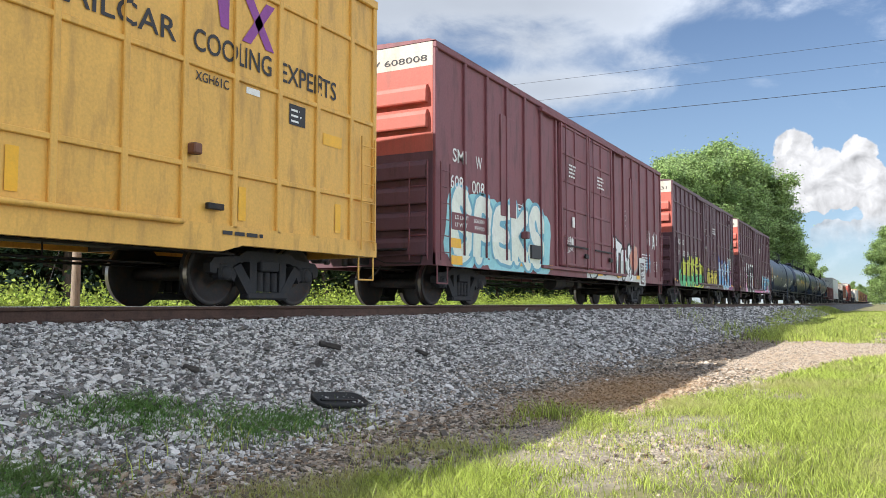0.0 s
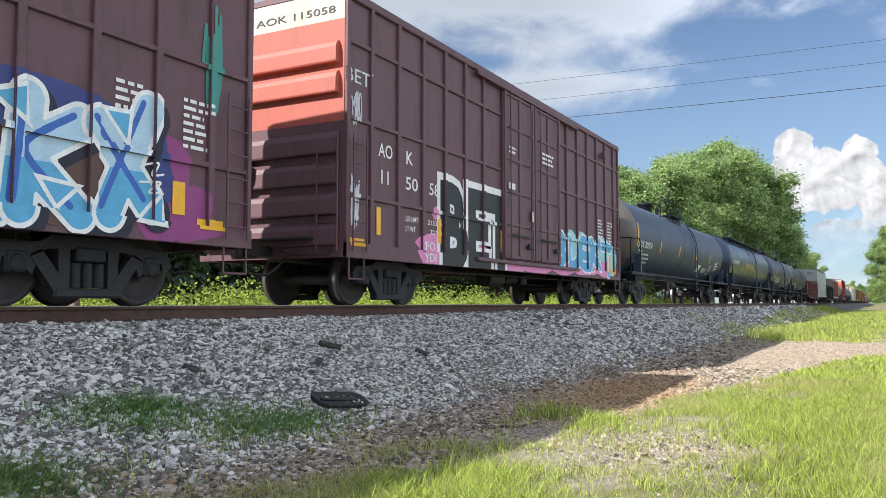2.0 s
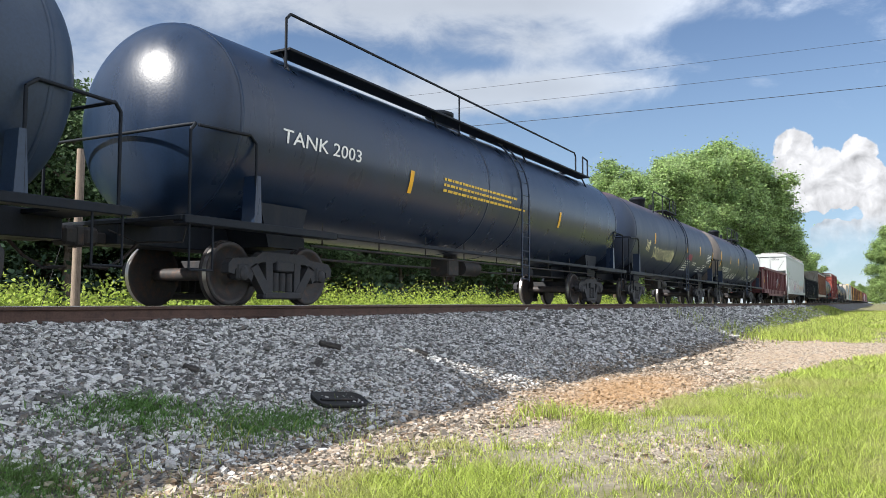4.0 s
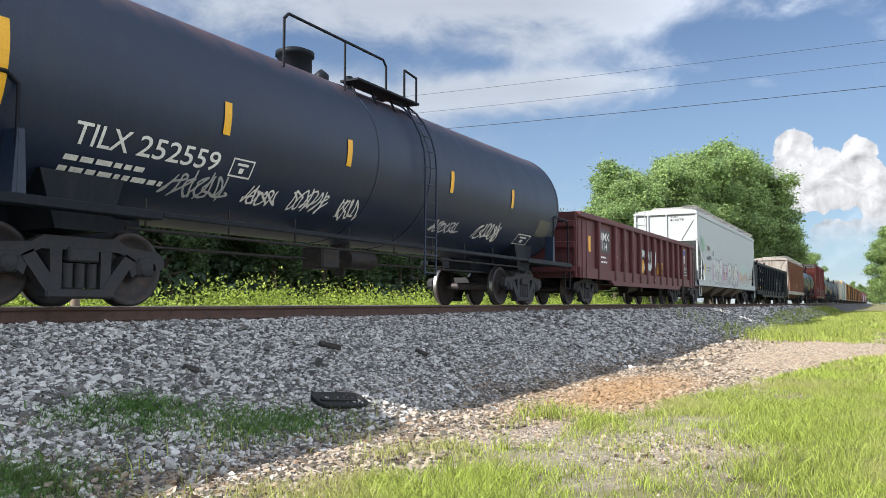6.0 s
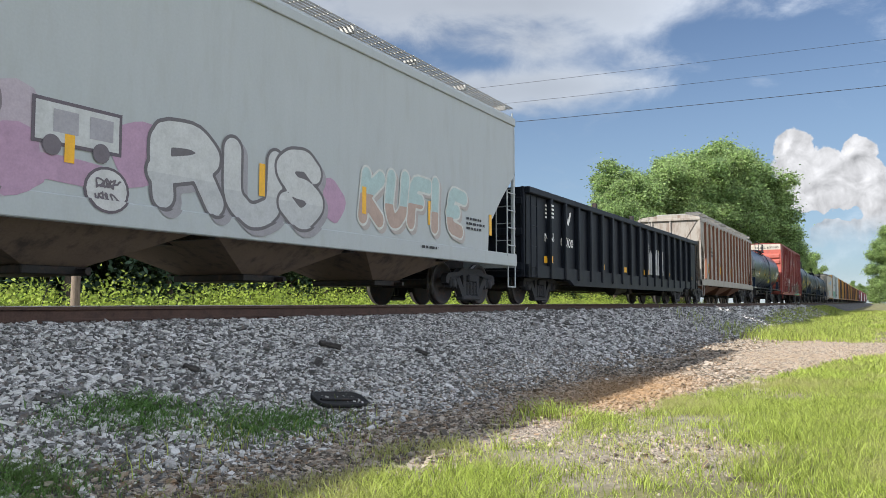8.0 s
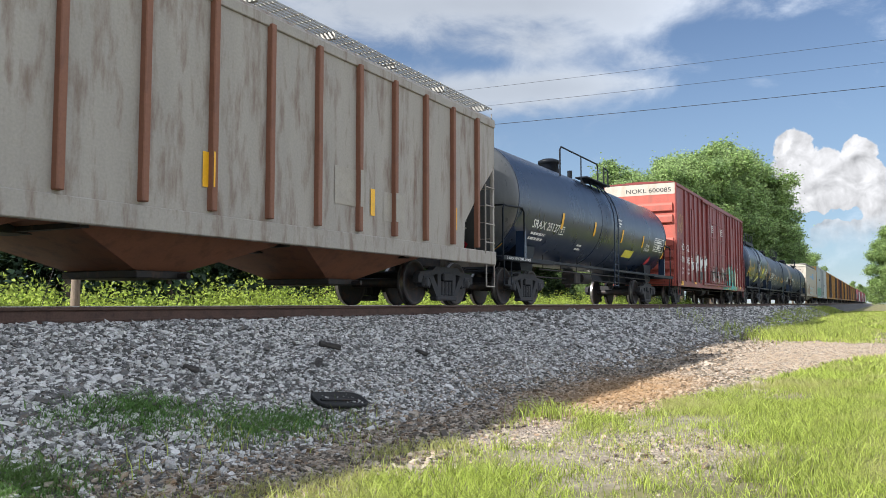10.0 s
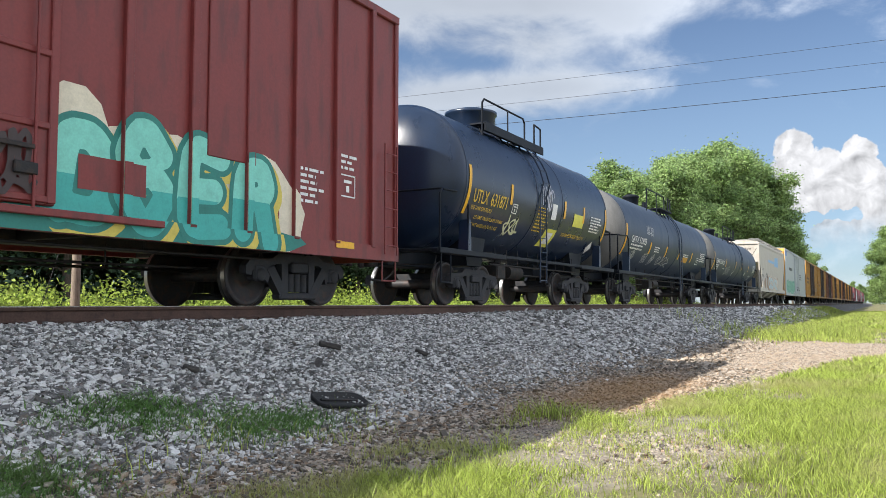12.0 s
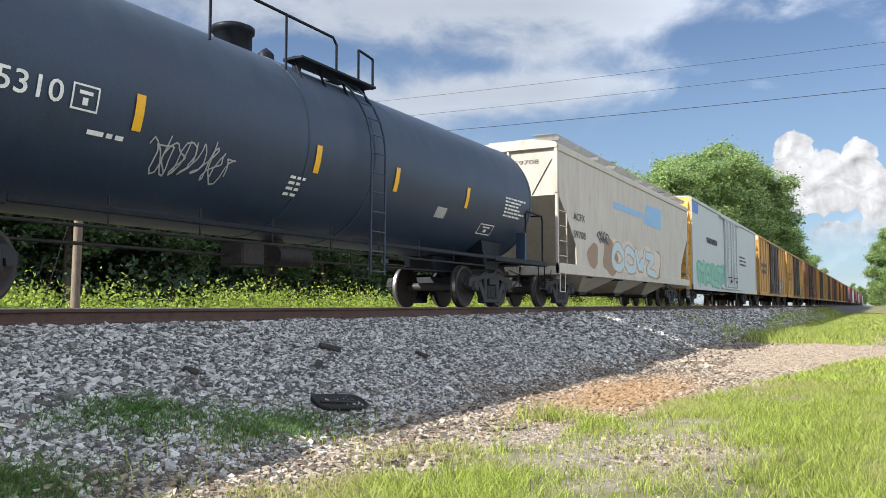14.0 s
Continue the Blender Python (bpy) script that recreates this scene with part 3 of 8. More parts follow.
def leaf_cloud(rnd, centres, radii, count, size, flat=0.55, hollow=0.45):
    """Small leaf blades strewn through a set of clumps: arrays of verts and triangles (two to a leaf)."""
    c, r = np.asarray(centres), np.asarray(radii)
    w = r ** 2.2
    pick = rnd.choice(len(c), count, p=w / w.sum())
    d = rnd.normal(size=(count, 3))
    d /= np.linalg.norm(d, axis=1, keepdims=True)
    rad = (hollow + (1 - hollow) * rnd.random(count) ** 0.6) * (1 + 0.30 * np.abs(rnd.normal(size=count)) ** 1.5)
    pos = c[pick] + d * (r[pick] * rad)[:, None] * np.array([1, 1, flat + 0.25])
    u = rnd.normal(size=(count, 3))
    u[:, 2] *= flat
    u /= np.linalg.norm(u, axis=1, keepdims=True)
    v = np.cross(u, d + 0.4 * rnd.normal(size=(count, 3)))
    v /= np.linalg.norm(v, axis=1, keepdims=True) + 1e-9
    s = size * (0.6 + 0.8 * rnd.random(count))[:, None]
    quad = np.stack([pos - u * s, pos + v * s * 0.55, pos + u * s, pos - v * s * 0.55 + np.array([0, 0, 0.2]) * s], 1)
    f = np.arange(count * 4).reshape(-1, 4)
    return quad.reshape(-1, 3), f


def broadleaf(seed, h, spread_, leaves, size, low=0.28):
    """Trunk with limbs, and a crown of clumps along the limbs. Returns the two meshes."""
    rnd, pr = np.random.default_rng(seed), random.Random(seed)
    wood = Solid()
    cents, rads = [], []
    p, bend = Vector((0, 0, 0)), Vector((0, 0, 1))
    stem = [p.copy()]
    for k in range(6):
        bend = (bend + Vector((pr.uniform(-0.12, 0.12), pr.uniform(-0.12, 0.12), 0.2))).normalized()
        p = p + bend * h * 0.15
        stem.append(p.copy())
    for k, (a, b) in enumerate(zip(stem, stem[1:])):
        wood.rod(a, b, h * 0.020 * (1 - k * 0.14), 8, h * 0.020 * (1 - (k + 1) * 0.14), False)
    for k in range(22):
        t = low + (0.92 - low) * k / 21 + pr.uniform(-0.03, 0.03)
        i = min(5, int(t * h / (h * 0.15)))
        a = stem[i].lerp(stem[i + 1], 0.5)
        a.z = t * h
        ang = k * 2.4 + pr.uniform(-0.4, 0.4)
        reach = spread_ * (1.0 - 0.62 * abs((t - 0.5) / 0.5) ** 1.6) * pr.uniform(0.7, 1.1)
        b = a + Vector((math.cos(ang) * reach, math.sin(ang) * reach, h * pr.uniform(0.03, 0.12)))
        wood.rod(a, b, h * 0.007, 6, h * 0.002, False)
        for q in (0.45, 0.75, 1.0):
            cents.append(tuple(a.lerp(b, q) + Vector((pr.uniform(-1, 1), pr.uniform(-1, 1), pr.uniform(-0.5, 0.8))) * spread_ * 0.14))
            rads.append(spread_ * pr.uniform(0.13, 0.34) * (1.15 - 0.3 * q))
    cents += [tuple(stem[-1] + Vector((pr.uniform(-1, 1) * spread_ * 0.25, pr.uniform(-1, 1) * spread_ * 0.25, h * pr.uniform(-0.1, 0.03)))) for _ in range(4)]
    rads += [spread_ * pr.uniform(0.2, 0.33) for _ in range(4)]
    v, f = leaf_cloud(rnd, cents, rads, leaves, size)
    return wood.mesh("trunk", M_bark), v, f


def tree_kind(name, seed, h, spread_, leaves, size, mat, label, low=0.28, group=""):
    trunk, v, f = broadleaf(seed, h, spread_, leaves, size, low)
    ob = thing(name, label, "tree", group)
    part("trunk", trunk, M_bark, ob)
    part("crown", raw_mesh("crown", v, f, mat), mat, ob)
    return ob


def woods():
    rnd = random.Random(11)
    big = [tree_kind("oak_tree", 20 + k, 20.0, 5.6, 52000, 0.19, M_leaf, "tall leafy green broadleaf tree in full summer crown", 0.16, "tall trees past the track") for k in range(3)]
    mid = [tree_kind("pine_wood_tree", 40 + k, 11.5, 3.4, 14000, 0.13, M_leafdark, "green tree in the wood behind the track, its colour darkened for shade", 0.22, "wood along the line") for k in range(4)]
    made = set()

    def put(kinds, k, x, y, s, turn):
        src = kinds[k % len(kinds)]
        m = pose(x, y, float(ground_height(np.float64(x), np.float64(y))) - 0.1, 0, 0, turn)
        ob = src if src.name not in made else copy_thing(src, m)
        made.add(src.name)
        ob.matrix_basis = m @ Matrix.Diagonal((s * rnd.uniform(0.9, 1.1), s * rnd.uniform(0.9, 1.1), s, 1))

    # wood parallel to the line
    k = 0
    for row, (y, step) in enumerate(((29.0, 3.3), (33.0, 3.2), (37.5, 3.3), (43.0, 3.5))):
        x = 2.0 + row * 3
        while x < 84 + 4 * row:
            put(mid, k, x + rnd.uniform(-1, 1), y + rnd.uniform(-1.2, 1.2), rnd.uniform(0.66, 0.86) * (1 + 0.011 * (y - 29)), rnd.uniform(0, 360))
            x += step * rnd.uniform(0.8, 1.25)
            k += 1
    # tall stand, then a falling line away to the distance
    spots = ((62, 21, 0.41), (68, 20.5, 0.5), (74, 20, 0.63), (81, 20, 0.68), (88, 19.5, 0.71), (96, 19, 0.85), (103, 18, 0.92), (110, 17.5, 0.96), (118, 17, 1.02),
             (127, 17, 0.96), (137, 16.5, 0.85), (148, 16.5, 0.84), (158, 16.5, 0.79), (172, 17, 0.73), (190, 16.5, 0.68), (212, 16.5, 0.63), (236, 16.5, 0.52), (262, 16, 0.53),
             (290, 16, 0.49), (320, 16, 0.38), (355, 16, 0.46), (395, 16, 0.44), (440, 15, 0.25), (90, 26, 0.71), (104, 26, 0.86), (120, 26, 0.97), (135, 27, 1.17),
             (150, 26, 1.33), (500, 13, 0.6), (560, 9, 0.6), (600, 4, 0.6), (640, 12, 0.6), (640, -6, 0.6))
    for k, (x, y, s) in enumerate(spots):
        put(big, k, x, y + rnd.uniform(-1, 1), s, rnd.uniform(0, 360))
    for k, (x, y, s) in enumerate(((112, -0.9, .48), (100, -2.6, .40), (126, -2.4, .56), (144, -4, .55), (165, -7, .7), (200, -8, .8), (250, -8, .9), (300, -8, .9), (370, -8, .9))):
        put(big, k + 1, x, y, s, rnd.uniform(0, 360))


def weeds():
    """Rank growth on the far side of the track, too dense to count."""
    rnd = np.random.default_rng(7)
    cents, rads = [], []
    for _ in range(1500):
        x, y = 4 + 91 * rnd.random() ** 1.5, rnd.uniform(15.2, 21.5)
        h = rnd.uniform(0.10, 0.24) + 0.42 * rnd.random() ** 4 + 0.09 * wobble(x * 1.7, y)
        h = max(h, 0.08)
        cents.append((x, y, ground_height(x, y) + h * 0.8))
        rads.append(h * 1.15)
    v, f = leaf_cloud(rnd, cents, rads, 110000, 0.055, 0.9, 0.1)
    return tagged(new("weeds", raw_mesh("weeds", v, f, M_weed)), "rank bright green weeds along the far side of the line", "weeds", kind="stuff")


def understory():
    rnd = np.random.default_rng(9)
    cents, rads = [], []
    for _ in range(760):
        x, y = rnd.uniform(2, 130), rnd.uniform(26, 46)
        h = rnd.uniform(0.6, 2.1)
        cents.append((x, y, ground_height(x, y) + h * 0.7))
        rads.append(h)
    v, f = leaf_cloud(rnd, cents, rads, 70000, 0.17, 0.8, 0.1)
    return tagged(new("undergrowth", raw_mesh("undergrowth", v, f, M_under)), "undergrowth at the edge of the wood, its colour darkened for shade", "undergrowth", kind="stuff")


woods()
weeds()
understory()


# ---- sky and lines ----


def sag_wire(p, q, sag, n=26):
    p, q = Vector(p), Vector(q)
    return [p.lerp(q, i / n) - Vector((0, 0, sag * 4 * (i / n) * (1 - i / n))) for i in range(n + 1)]


def power_line():
    pole = thing("utility_pole", "weathered wooden utility pole carrying three wires", "utility pole", at=pose(50, -34, GROUND))
    part("shaft", Solid().rod((0, 0, -0.5), (0, 0, 16.6), 0.17, 12, 0.12), M_pole, pole)
    part("crossarm", Solid().box(-0.9, 0.9, -0.06, 0.06, 15.3, 15.45, 0.01), M_pole, pole)
    far = copy_thing(pole, pose(50, 78, GROUND))
    far["label"] = "weathered wooden utility pole behind the wood"
    for dx, z0, z1, r, sag in ((-0.8, 14.2, 17.0, 0.010, 0.9), (0.8, 13.5, 16.0, 0.010, 0.9), (0.0, 12.0, 14.6, 0.017, 1.0)):
        w = Solid().tube(sag_wire((50 + dx, -34, z0), (50 + dx, 78, z1), sag), r, 5)
        tagged(new("overhead_wire", w.mesh("overhead_wire", M_wire)), "thin dark overhead wire strung across the track", "wire", "overhead wires")


def trackside_post():
    ob = thing("wooden_post", "weathered wooden post with a guy wire in the weeds", "post", at=pose(11.35, 15.0, float(ground_height(11.35, 15.0))))
    part("shaft", Solid().rod((0, 0, -0.3), (0.06, 0, 4.4), 0.10, 12, 0.085), M_pole, ob)
    part("guy_wire", Solid().rod((0.06, 0, 3.6), (-0.75, 0.5, -0.05), 0.008, 5), M_wire, ob)


power_line()
trackside_post()


# ---- litter on the ballast ----


def lying(name, label, category, x, y, turn, tilt=0.0, lift=0.03):
    """A thing at rest on the slope of the bank."""
    slope = math.degrees(math.atan2(float(surface(np.float64(x), np.float64(y + 0.1)) - surface(np.float64(x), np.float64(y - 0.1))), 0.2))
    return thing(name, label, category, at=pose(x, y, float(surface(np.float64(x), np.float64(y))) + lift, slope, tilt, 0) @ pose(0, 0, 0, 0, 0, turn))


def litter():
    pad = lying("rubber_trough", "black rubber trough lying on the ballast slope", "rubber scrap", 7.33, 5.26, -12, 0, 0.02)
    s, n = Solid(), 28
    ring = lambda kx, ky: [(kx * math.copysign(abs(math.cos(t)) ** 0.5, math.cos(t)), ky * math.copysign(abs(math.sin(t)) ** 0.5, math.sin(t))) for t in (2 * math.pi * i / n for i in range(n))]
    lay_ = [(ring(0.36, 0.14), 0.0), (ring(0.38, 0.150), 0.050), (ring(0.355, 0.130), 0.055), (ring(0.335, 0.125), 0.012)]
    vs = [(a, b, z) for r, z in lay_ for a, b in r]
    s.add(vs, [(k * n + i, k * n + (i + 1) % n, (k + 1) * n + (i + 1) % n, (k + 1) * n + i) for k in range(3) for i in range(n)] + [tuple(range(3 * n, 4 * n)), tuple(range(n))[::-1]], True)
    part("trough", s, M_rubber, pad)
    part("rib", Solid().rod((-0.26, 0.02, 0.025), (0.27, 0.0, 0.025), 0.014, 8), M_steel, pad, "scuffed inner strip")
    bar = lying("tie_plug", "dark charred timber offcut on the ballast", "timber offcut", 8.69, 6.39, -40, 0, 0.04)
    part("timber", Solid().box(-0.15, 0.15, -0.035, 0.035, -0.02, 0.045, 0.012), M_tie, bar)
    br = lying("bark_scrap", "mossy piece of bark on the stones", "bark scrap", 7.95, 6.02, 30, 0, 0.03)
    part("bark", Solid().prism([(-0.16, 0.0), (-0.05, 0.05), (0.10, 0.045), (0.18, 0.0), (0.05, -0.02)], -0.04, 0.04), M_tie, br)
    for x, y, a, l in ((10.42, 6.0, -60, 0.10), (6.0, 6.13, -55, 0.08), (21.6, 6.03, 5, 0.30)):
        st = lying("wood_chip", "small dark splinter of timber among the stones", "timber offcut", x, y, a, 0, 0.03)
        part("timber", Solid().box(-l, l, -0.03, 0.03, -0.02, 0.035, 0.01), M_tie, st)


litter()


def grass_amount(x, y):
    """How thickly grass stands: 0 to 1."""
    edge = np.interp(x + 1.9 * smooth01(20, 26, x) * wobble(y * 2.3, x * 0.8), [3.4, 4.2, 4.9, 5.5, 6.2, 7.0, 8.2, 8.8, 9.3, 11.5, 12.4, 13.6, 15.3, 18.5, 20.5, 22.5, 25.4, 27.6, 28.6, 32, 46, 60, 90], [4.5, 4.3, 3.8, 3.3, 3.55, 2.75, 2.9, 3.0, 2.5, 2.45, 2.2, 1.85, 1.5, 0.75, 0.2, -0.5, -1.3, -1.3, 1.9, 3.4, 5.6, 6.3, 6.8])
    a = smooth01(0.25, -0.25, y - edge + 0.22 * wobble(x * 4, y * 4) + 0.12 * wobble(x * 11, y * 11))
    a = a * (1 - 0.9 * smooth01(1.0, 0.1, y + 0.3 * wobble(x, y * 3)) * smooth01(25, 26.5, x) * (1 - smooth01(38, 48, x)))
    bare = np.exp(-(((x - 7.3) / 0.95) ** 2 + ((y - 1.75) / 0.9) ** 2)) + 0.9 * np.exp(-(((x - 6.6) / 0.5) ** 2 + ((y - 2.5) / 0.45) ** 2))
    a = a * (1 - 0.97 * np.clip(bare * 1.15, 0, 0.72))
    thin = (0.22 + 0.78 * smooth01(-0.45, 0.45, wobble(x * 2.2, y * 2.2) + 0.5 * smooth01(7, 10, x))) * (0.45 + 0.55 * smooth01(3.9, 2.6, y - 0.25 * wobble(x * 5, y * 5)))
    return a * thin


def blades(rnd, x, y, z, h, w, lean):
    """Bent blades of grass: three quads tapering to a tip, as triangles strips of one array."""
    n = len(x)
    ang = rnd.uniform(0, 2 * np.pi, n)
    dx, dy = np.cos(ang), np.sin(ang)
    bx, by = rnd.normal(0, 1, n) * lean, rnd.normal(0, 1, n) * lean
    pts = []
    for t, ww in ((0.0, 1.0), (0.5, 0.8), (1.0, 0.12)):
        cx, cy, cz = x + bx * h * t * t, y + by * h * t * t, z + h * t * (1 - 0.15 * t)
        pts.append(np.stack([cx - dx * w * ww, cy - dy * w * ww, cz], -1))
        pts.append(np.stack([cx + dx * w * ww, cy + dy * w * ww, cz], -1))
    v = np.stack(pts, 1).reshape(-1, 3)
    k = np.arange(n)[:, None] * 6
    f = np.concatenate([k + np.array([[0, 1, 3, 2]]), k + np.array([[2, 3, 5, 4]])], 0)
    return v, f


def strew(rnd, n, x0, x1, y0, y1, weight, power=1.0):
    x = x0 + (x1 - x0) * rnd.random(n) ** power
    y = rnd.uniform(y0, y1, n)
    keep = rnd.random(n) < weight(x, y)
    return x[keep], y[keep]


def lawn():
    rnd = np.random.default_rng(3)
    vs, fs, k = [], [], 0
    for n, x0, x1, y1, h, w, p in ((40000, -4.0, 3.25, 4.3, 0.10, 0.0045, 1.0), (150000, 3.2, 16, 4.8, 0.105, 0.0034, 1.5), (100000, 14, 50, 6.3, 0.13, 0.012, 1.3), (50000, 45, 130, 7.2, 0.22, 0.04, 1.2)):
        x, y = strew(rnd, n, x0, x1, -1.2 if x0 > 0 else -4.0, y1, grass_amount, p)
        hh = h * rnd.uniform(0.4, 1.35, len(x)) * (0.65 + 0.5 * grass_amount(x, y)) * np.where(x < 6.5, 1.15, 1.0)
        v, f = blades(rnd, x, y, surface(x, y) - 0.01, hh, w * rnd.uniform(0.7, 1.3, len(x)), 0.45)
        vs.append(v)
        fs.append(f + k)
        k += len(v)
    # loose tufts all over the near lawn
    cx, cy = strew(rnd, 900, 3.4, 17, -1.0, 4.7, lambda a, b: np.clip(grass_amount(a, b) * 1.2, 0, 0.8), 1.3)
    for a, b in zip(cx, cy):
        cn, ch = int(rnd.integers(18, 60)), rnd.uniform(0.12, 0.24) * (1.0 if a < 10 else 0.8)
        r = rnd.uniform(0.04, 0.13)
        x, y = rnd.normal(a, r, cn), rnd.normal(b, r, cn)
        v, f = blades(rnd, x, y, surface(x, y) - 0.01, ch * rnd.uniform(0.4, 1.15, cn), np.full(cn, 0.0038), 0.5)
        vs.append(v)
        fs.append(f + k)
        k += len(v)
    # taller tufts at the lawn's edge
    for cx, cy, cn, ch in ((8.7, 3.45, 150, 0.26), (9.0, 3.2, 110, 0.20), (6.0, 3.75, 190, 0.15), (6.5, 3.5, 150, 0.14), (4.37, 4.58, 16, 0.22), (4.05, 4.64, 18, 0.20), (5.08, 4.85, 26, 0.16), (6.64, 4.48, 24, 0.16), (5.6, 4.79, 14, 0.15), (31.8, 5.3, 120, 0.45), (7.2, 4.95, 22, 0.15), (5.0, 3.6, 60, 0.13),
                           (8.0, 3.5, 60, 0.12), (31.0, 2.6, 700, 0.40), (35, 2.9, 1300, 0.45), (39, 2.8, 1300, 0.45), (32.5, 2.0, 400, 0.35), (6.3, 4.7, 30, 0.16), (7.1, 4.75, 24, 0.14), (5.3, 5.0, 22, 0.2)):
        s = 0.9 if ch > 0.3 else 0.14
        x, y = rnd.normal(cx, s * 1.4, cn), rnd.normal(cy, s, cn)
        v, f = blades(rnd, x, y, surface(x, y) - 0.01, ch * rnd.uniform(0.5, 1.2, cn), np.full(cn, 0.005 if ch < 0.3 else 0.012), 0.38)
        vs.append(v)
        fs.append(f + k)
        k += len(v)
    tagged(new("lawn_grass", raw_mesh("lawn_grass", np.concatenate(vs), np.concatenate(fs), M_grass)), "bright sunlit lawn grass with longer tufts at its edge", "grass", kind="stuff")
    # low mat of grass growing through the ballast
    cover = lambda x, y: np.clip(np.exp(-(((x - 4.75) / 0.62) ** 2 + ((y - 5.47) / 0.24) ** 2)) + np.exp(-(((x - 5.95) / 0.75) ** 2 + ((y - 5.10) / 0.22) ** 2))
                                 + 0.8 * np.exp(-(((x - 3.4) / 0.45) ** 2 + ((y - 4.9) / 0.25) ** 2)) + 0.5 * np.exp(-(((x - 31.5) / 2.0) ** 2 + ((y - 5.3) / 0.5) ** 2)), 0, 1) ** 1.3 * (0.4 + 0.6 * smooth01(-0.3, 0.5, wobble(x * 7, y * 7)))
    x, y = strew(rnd, 110000, 2.9, 8.2, 4.2, 6.6, cover)
    v, f = blades(rnd, x, y, surface(x, y) - 0.005, 0.10 * rnd.uniform(0.4, 1.3, len(x)), 0.005 * rnd.uniform(0.7, 1.2, len(x)), 0.7)
    tagged(new("trackside_grass", raw_mesh("trackside_grass", v, f, M_grassdark)), "low green grass matted over the foot of the ballast", "grass", kind="stuff")


lawn()

# ---- ballast stones ----


def stone_shapes(count):
    """Rough crushed-stone lumps with eight corners: (count, 8, 3) and their 12 triangles."""
    v = np.array([(x, y, z) for x in (-0.72, 0.72) for y in (-0.72, 0.72) for z in (-0.72, 0.72)])
    f = np.array([(0, 1, 3), (0, 3, 2), (4, 6, 7), (4, 7, 5), (0, 4, 5), (0, 5, 1), (2, 3, 7), (2, 7, 6), (0, 2, 6), (0, 6, 4), (1, 5, 7), (1, 7, 3)])
    rnd = np.random.default_rng(5)
    out = v[None] * (0.74 + 0.44 * rnd.random((count, len(v), 1))) + rnd.normal(0, 0.07, (count, len(v), 3))
    out = out * np.stack([rnd.uniform(0.8, 1.3, count), rnd.uniform(0.65, 1.0, count), rnd.uniform(0.26, 0.52, count)], -1)[:, None]
    return out, f


SHAPES, STONE_FACES = stone_shapes(40)


def stone_amount(x, y):
    """Full on the bank, thinning out over the bare strip and into the lawn."""
    d = np.abs(y - TRACK_Y)
    foot = 4.1 + 0.3 * wobble(x * 1.3, y * 1.3) + 1.5 * smooth01(9.5, 5.0, x)
    a = smooth01(0.7, -0.35, d - foot)
    strip = (0.30 + 0.22 * smooth01(10.5, 6.5, x) - 0.18 * smooth01(16, 24, x)) * smooth01(0.0, 0.8, y - np.interp(x, [3, 6, 8, 9, 13, 19, 22], [3.2, 3.4, 3.0, 2.6, 1.8, 0.9, 0.1])) * (y < 5.2)
    bare = 0.10 * np.exp(-(((x - 7.35) / 0.8) ** 2 + ((y - 1.75) / 0.7) ** 2))
    return np.clip(np.maximum(a, np.maximum(strip, bare)), 0, 1)


def pebble_amount(x, y):
    """Fine gravel over the whole strip and the worn spot in the lawn."""
    lawn_side = np.interp(x, [3, 6, 8, 9, 13, 19, 22, 26], [3.2, 3.2, 2.4, 2.3, 1.7, 0.8, 0.0, -0.2])
    worn = 0.75 * np.exp(-(((x - 7.3) / 0.9) ** 2 + ((y - 1.75) / 0.85) ** 2))
    return np.maximum(smooth01(-0.35, 0.4, y - lawn_side) * (y < 5.6) * (0.45 + 0.4 * smooth01(-0.6, 0.5, wobble(x * 2.1, y * 2.1))), worn)


def pebbles():
    """Low irregular chips with four facets each."""
    rnd = np.random.default_rng(12)
    vs, fs, k = [], [], 0
    for n, x0, x1, y0, size, p in ((80000, 3.2, 13, 0.6, 0.013, 1.0), (76000, 12, 32, -0.3, 0.016, 1.2)):
        x, y = strew(rnd, n, x0, x1, y0, 5.6, pebble_amount, p)
        m = len(x)
        s = size * np.exp(rnd.normal(0, 0.35, m))
        a = rnd.uniform(0, 2 * np.pi, m)
        ring = [np.stack([x + np.cos(a + q * np.pi / 2) * s * rnd.uniform(0.6, 1.3, m), y + np.sin(a + q * np.pi / 2) * s * rnd.uniform(0.6, 1.3, m), surface(x, y) - 0.002], -1) for q in range(4)]
        tip = np.stack([x + rnd.normal(0, 0.3, m) * s, y + rnd.normal(0, 0.3, m) * s, surface(x, y) + s * rnd.uniform(0.35, 0.8, m)], -1)
        vs.append(np.stack(ring + [tip], 1).reshape(-1, 3))
        b = np.arange(m)[:, None] * 5 + k
        fs.append(np.concatenate([b + np.array([[q, (q + 1) % 4, 4]]) for q in range(4)], 0))
        k += m * 5
    ob = tagged(new("fine_gravel", raw_mesh("fine_gravel", np.concatenate(vs), np.concatenate(fs), M_gravel)), "fine tan and grey gravel on the bare strip", kind="stuff")
    ob.parent = ballast


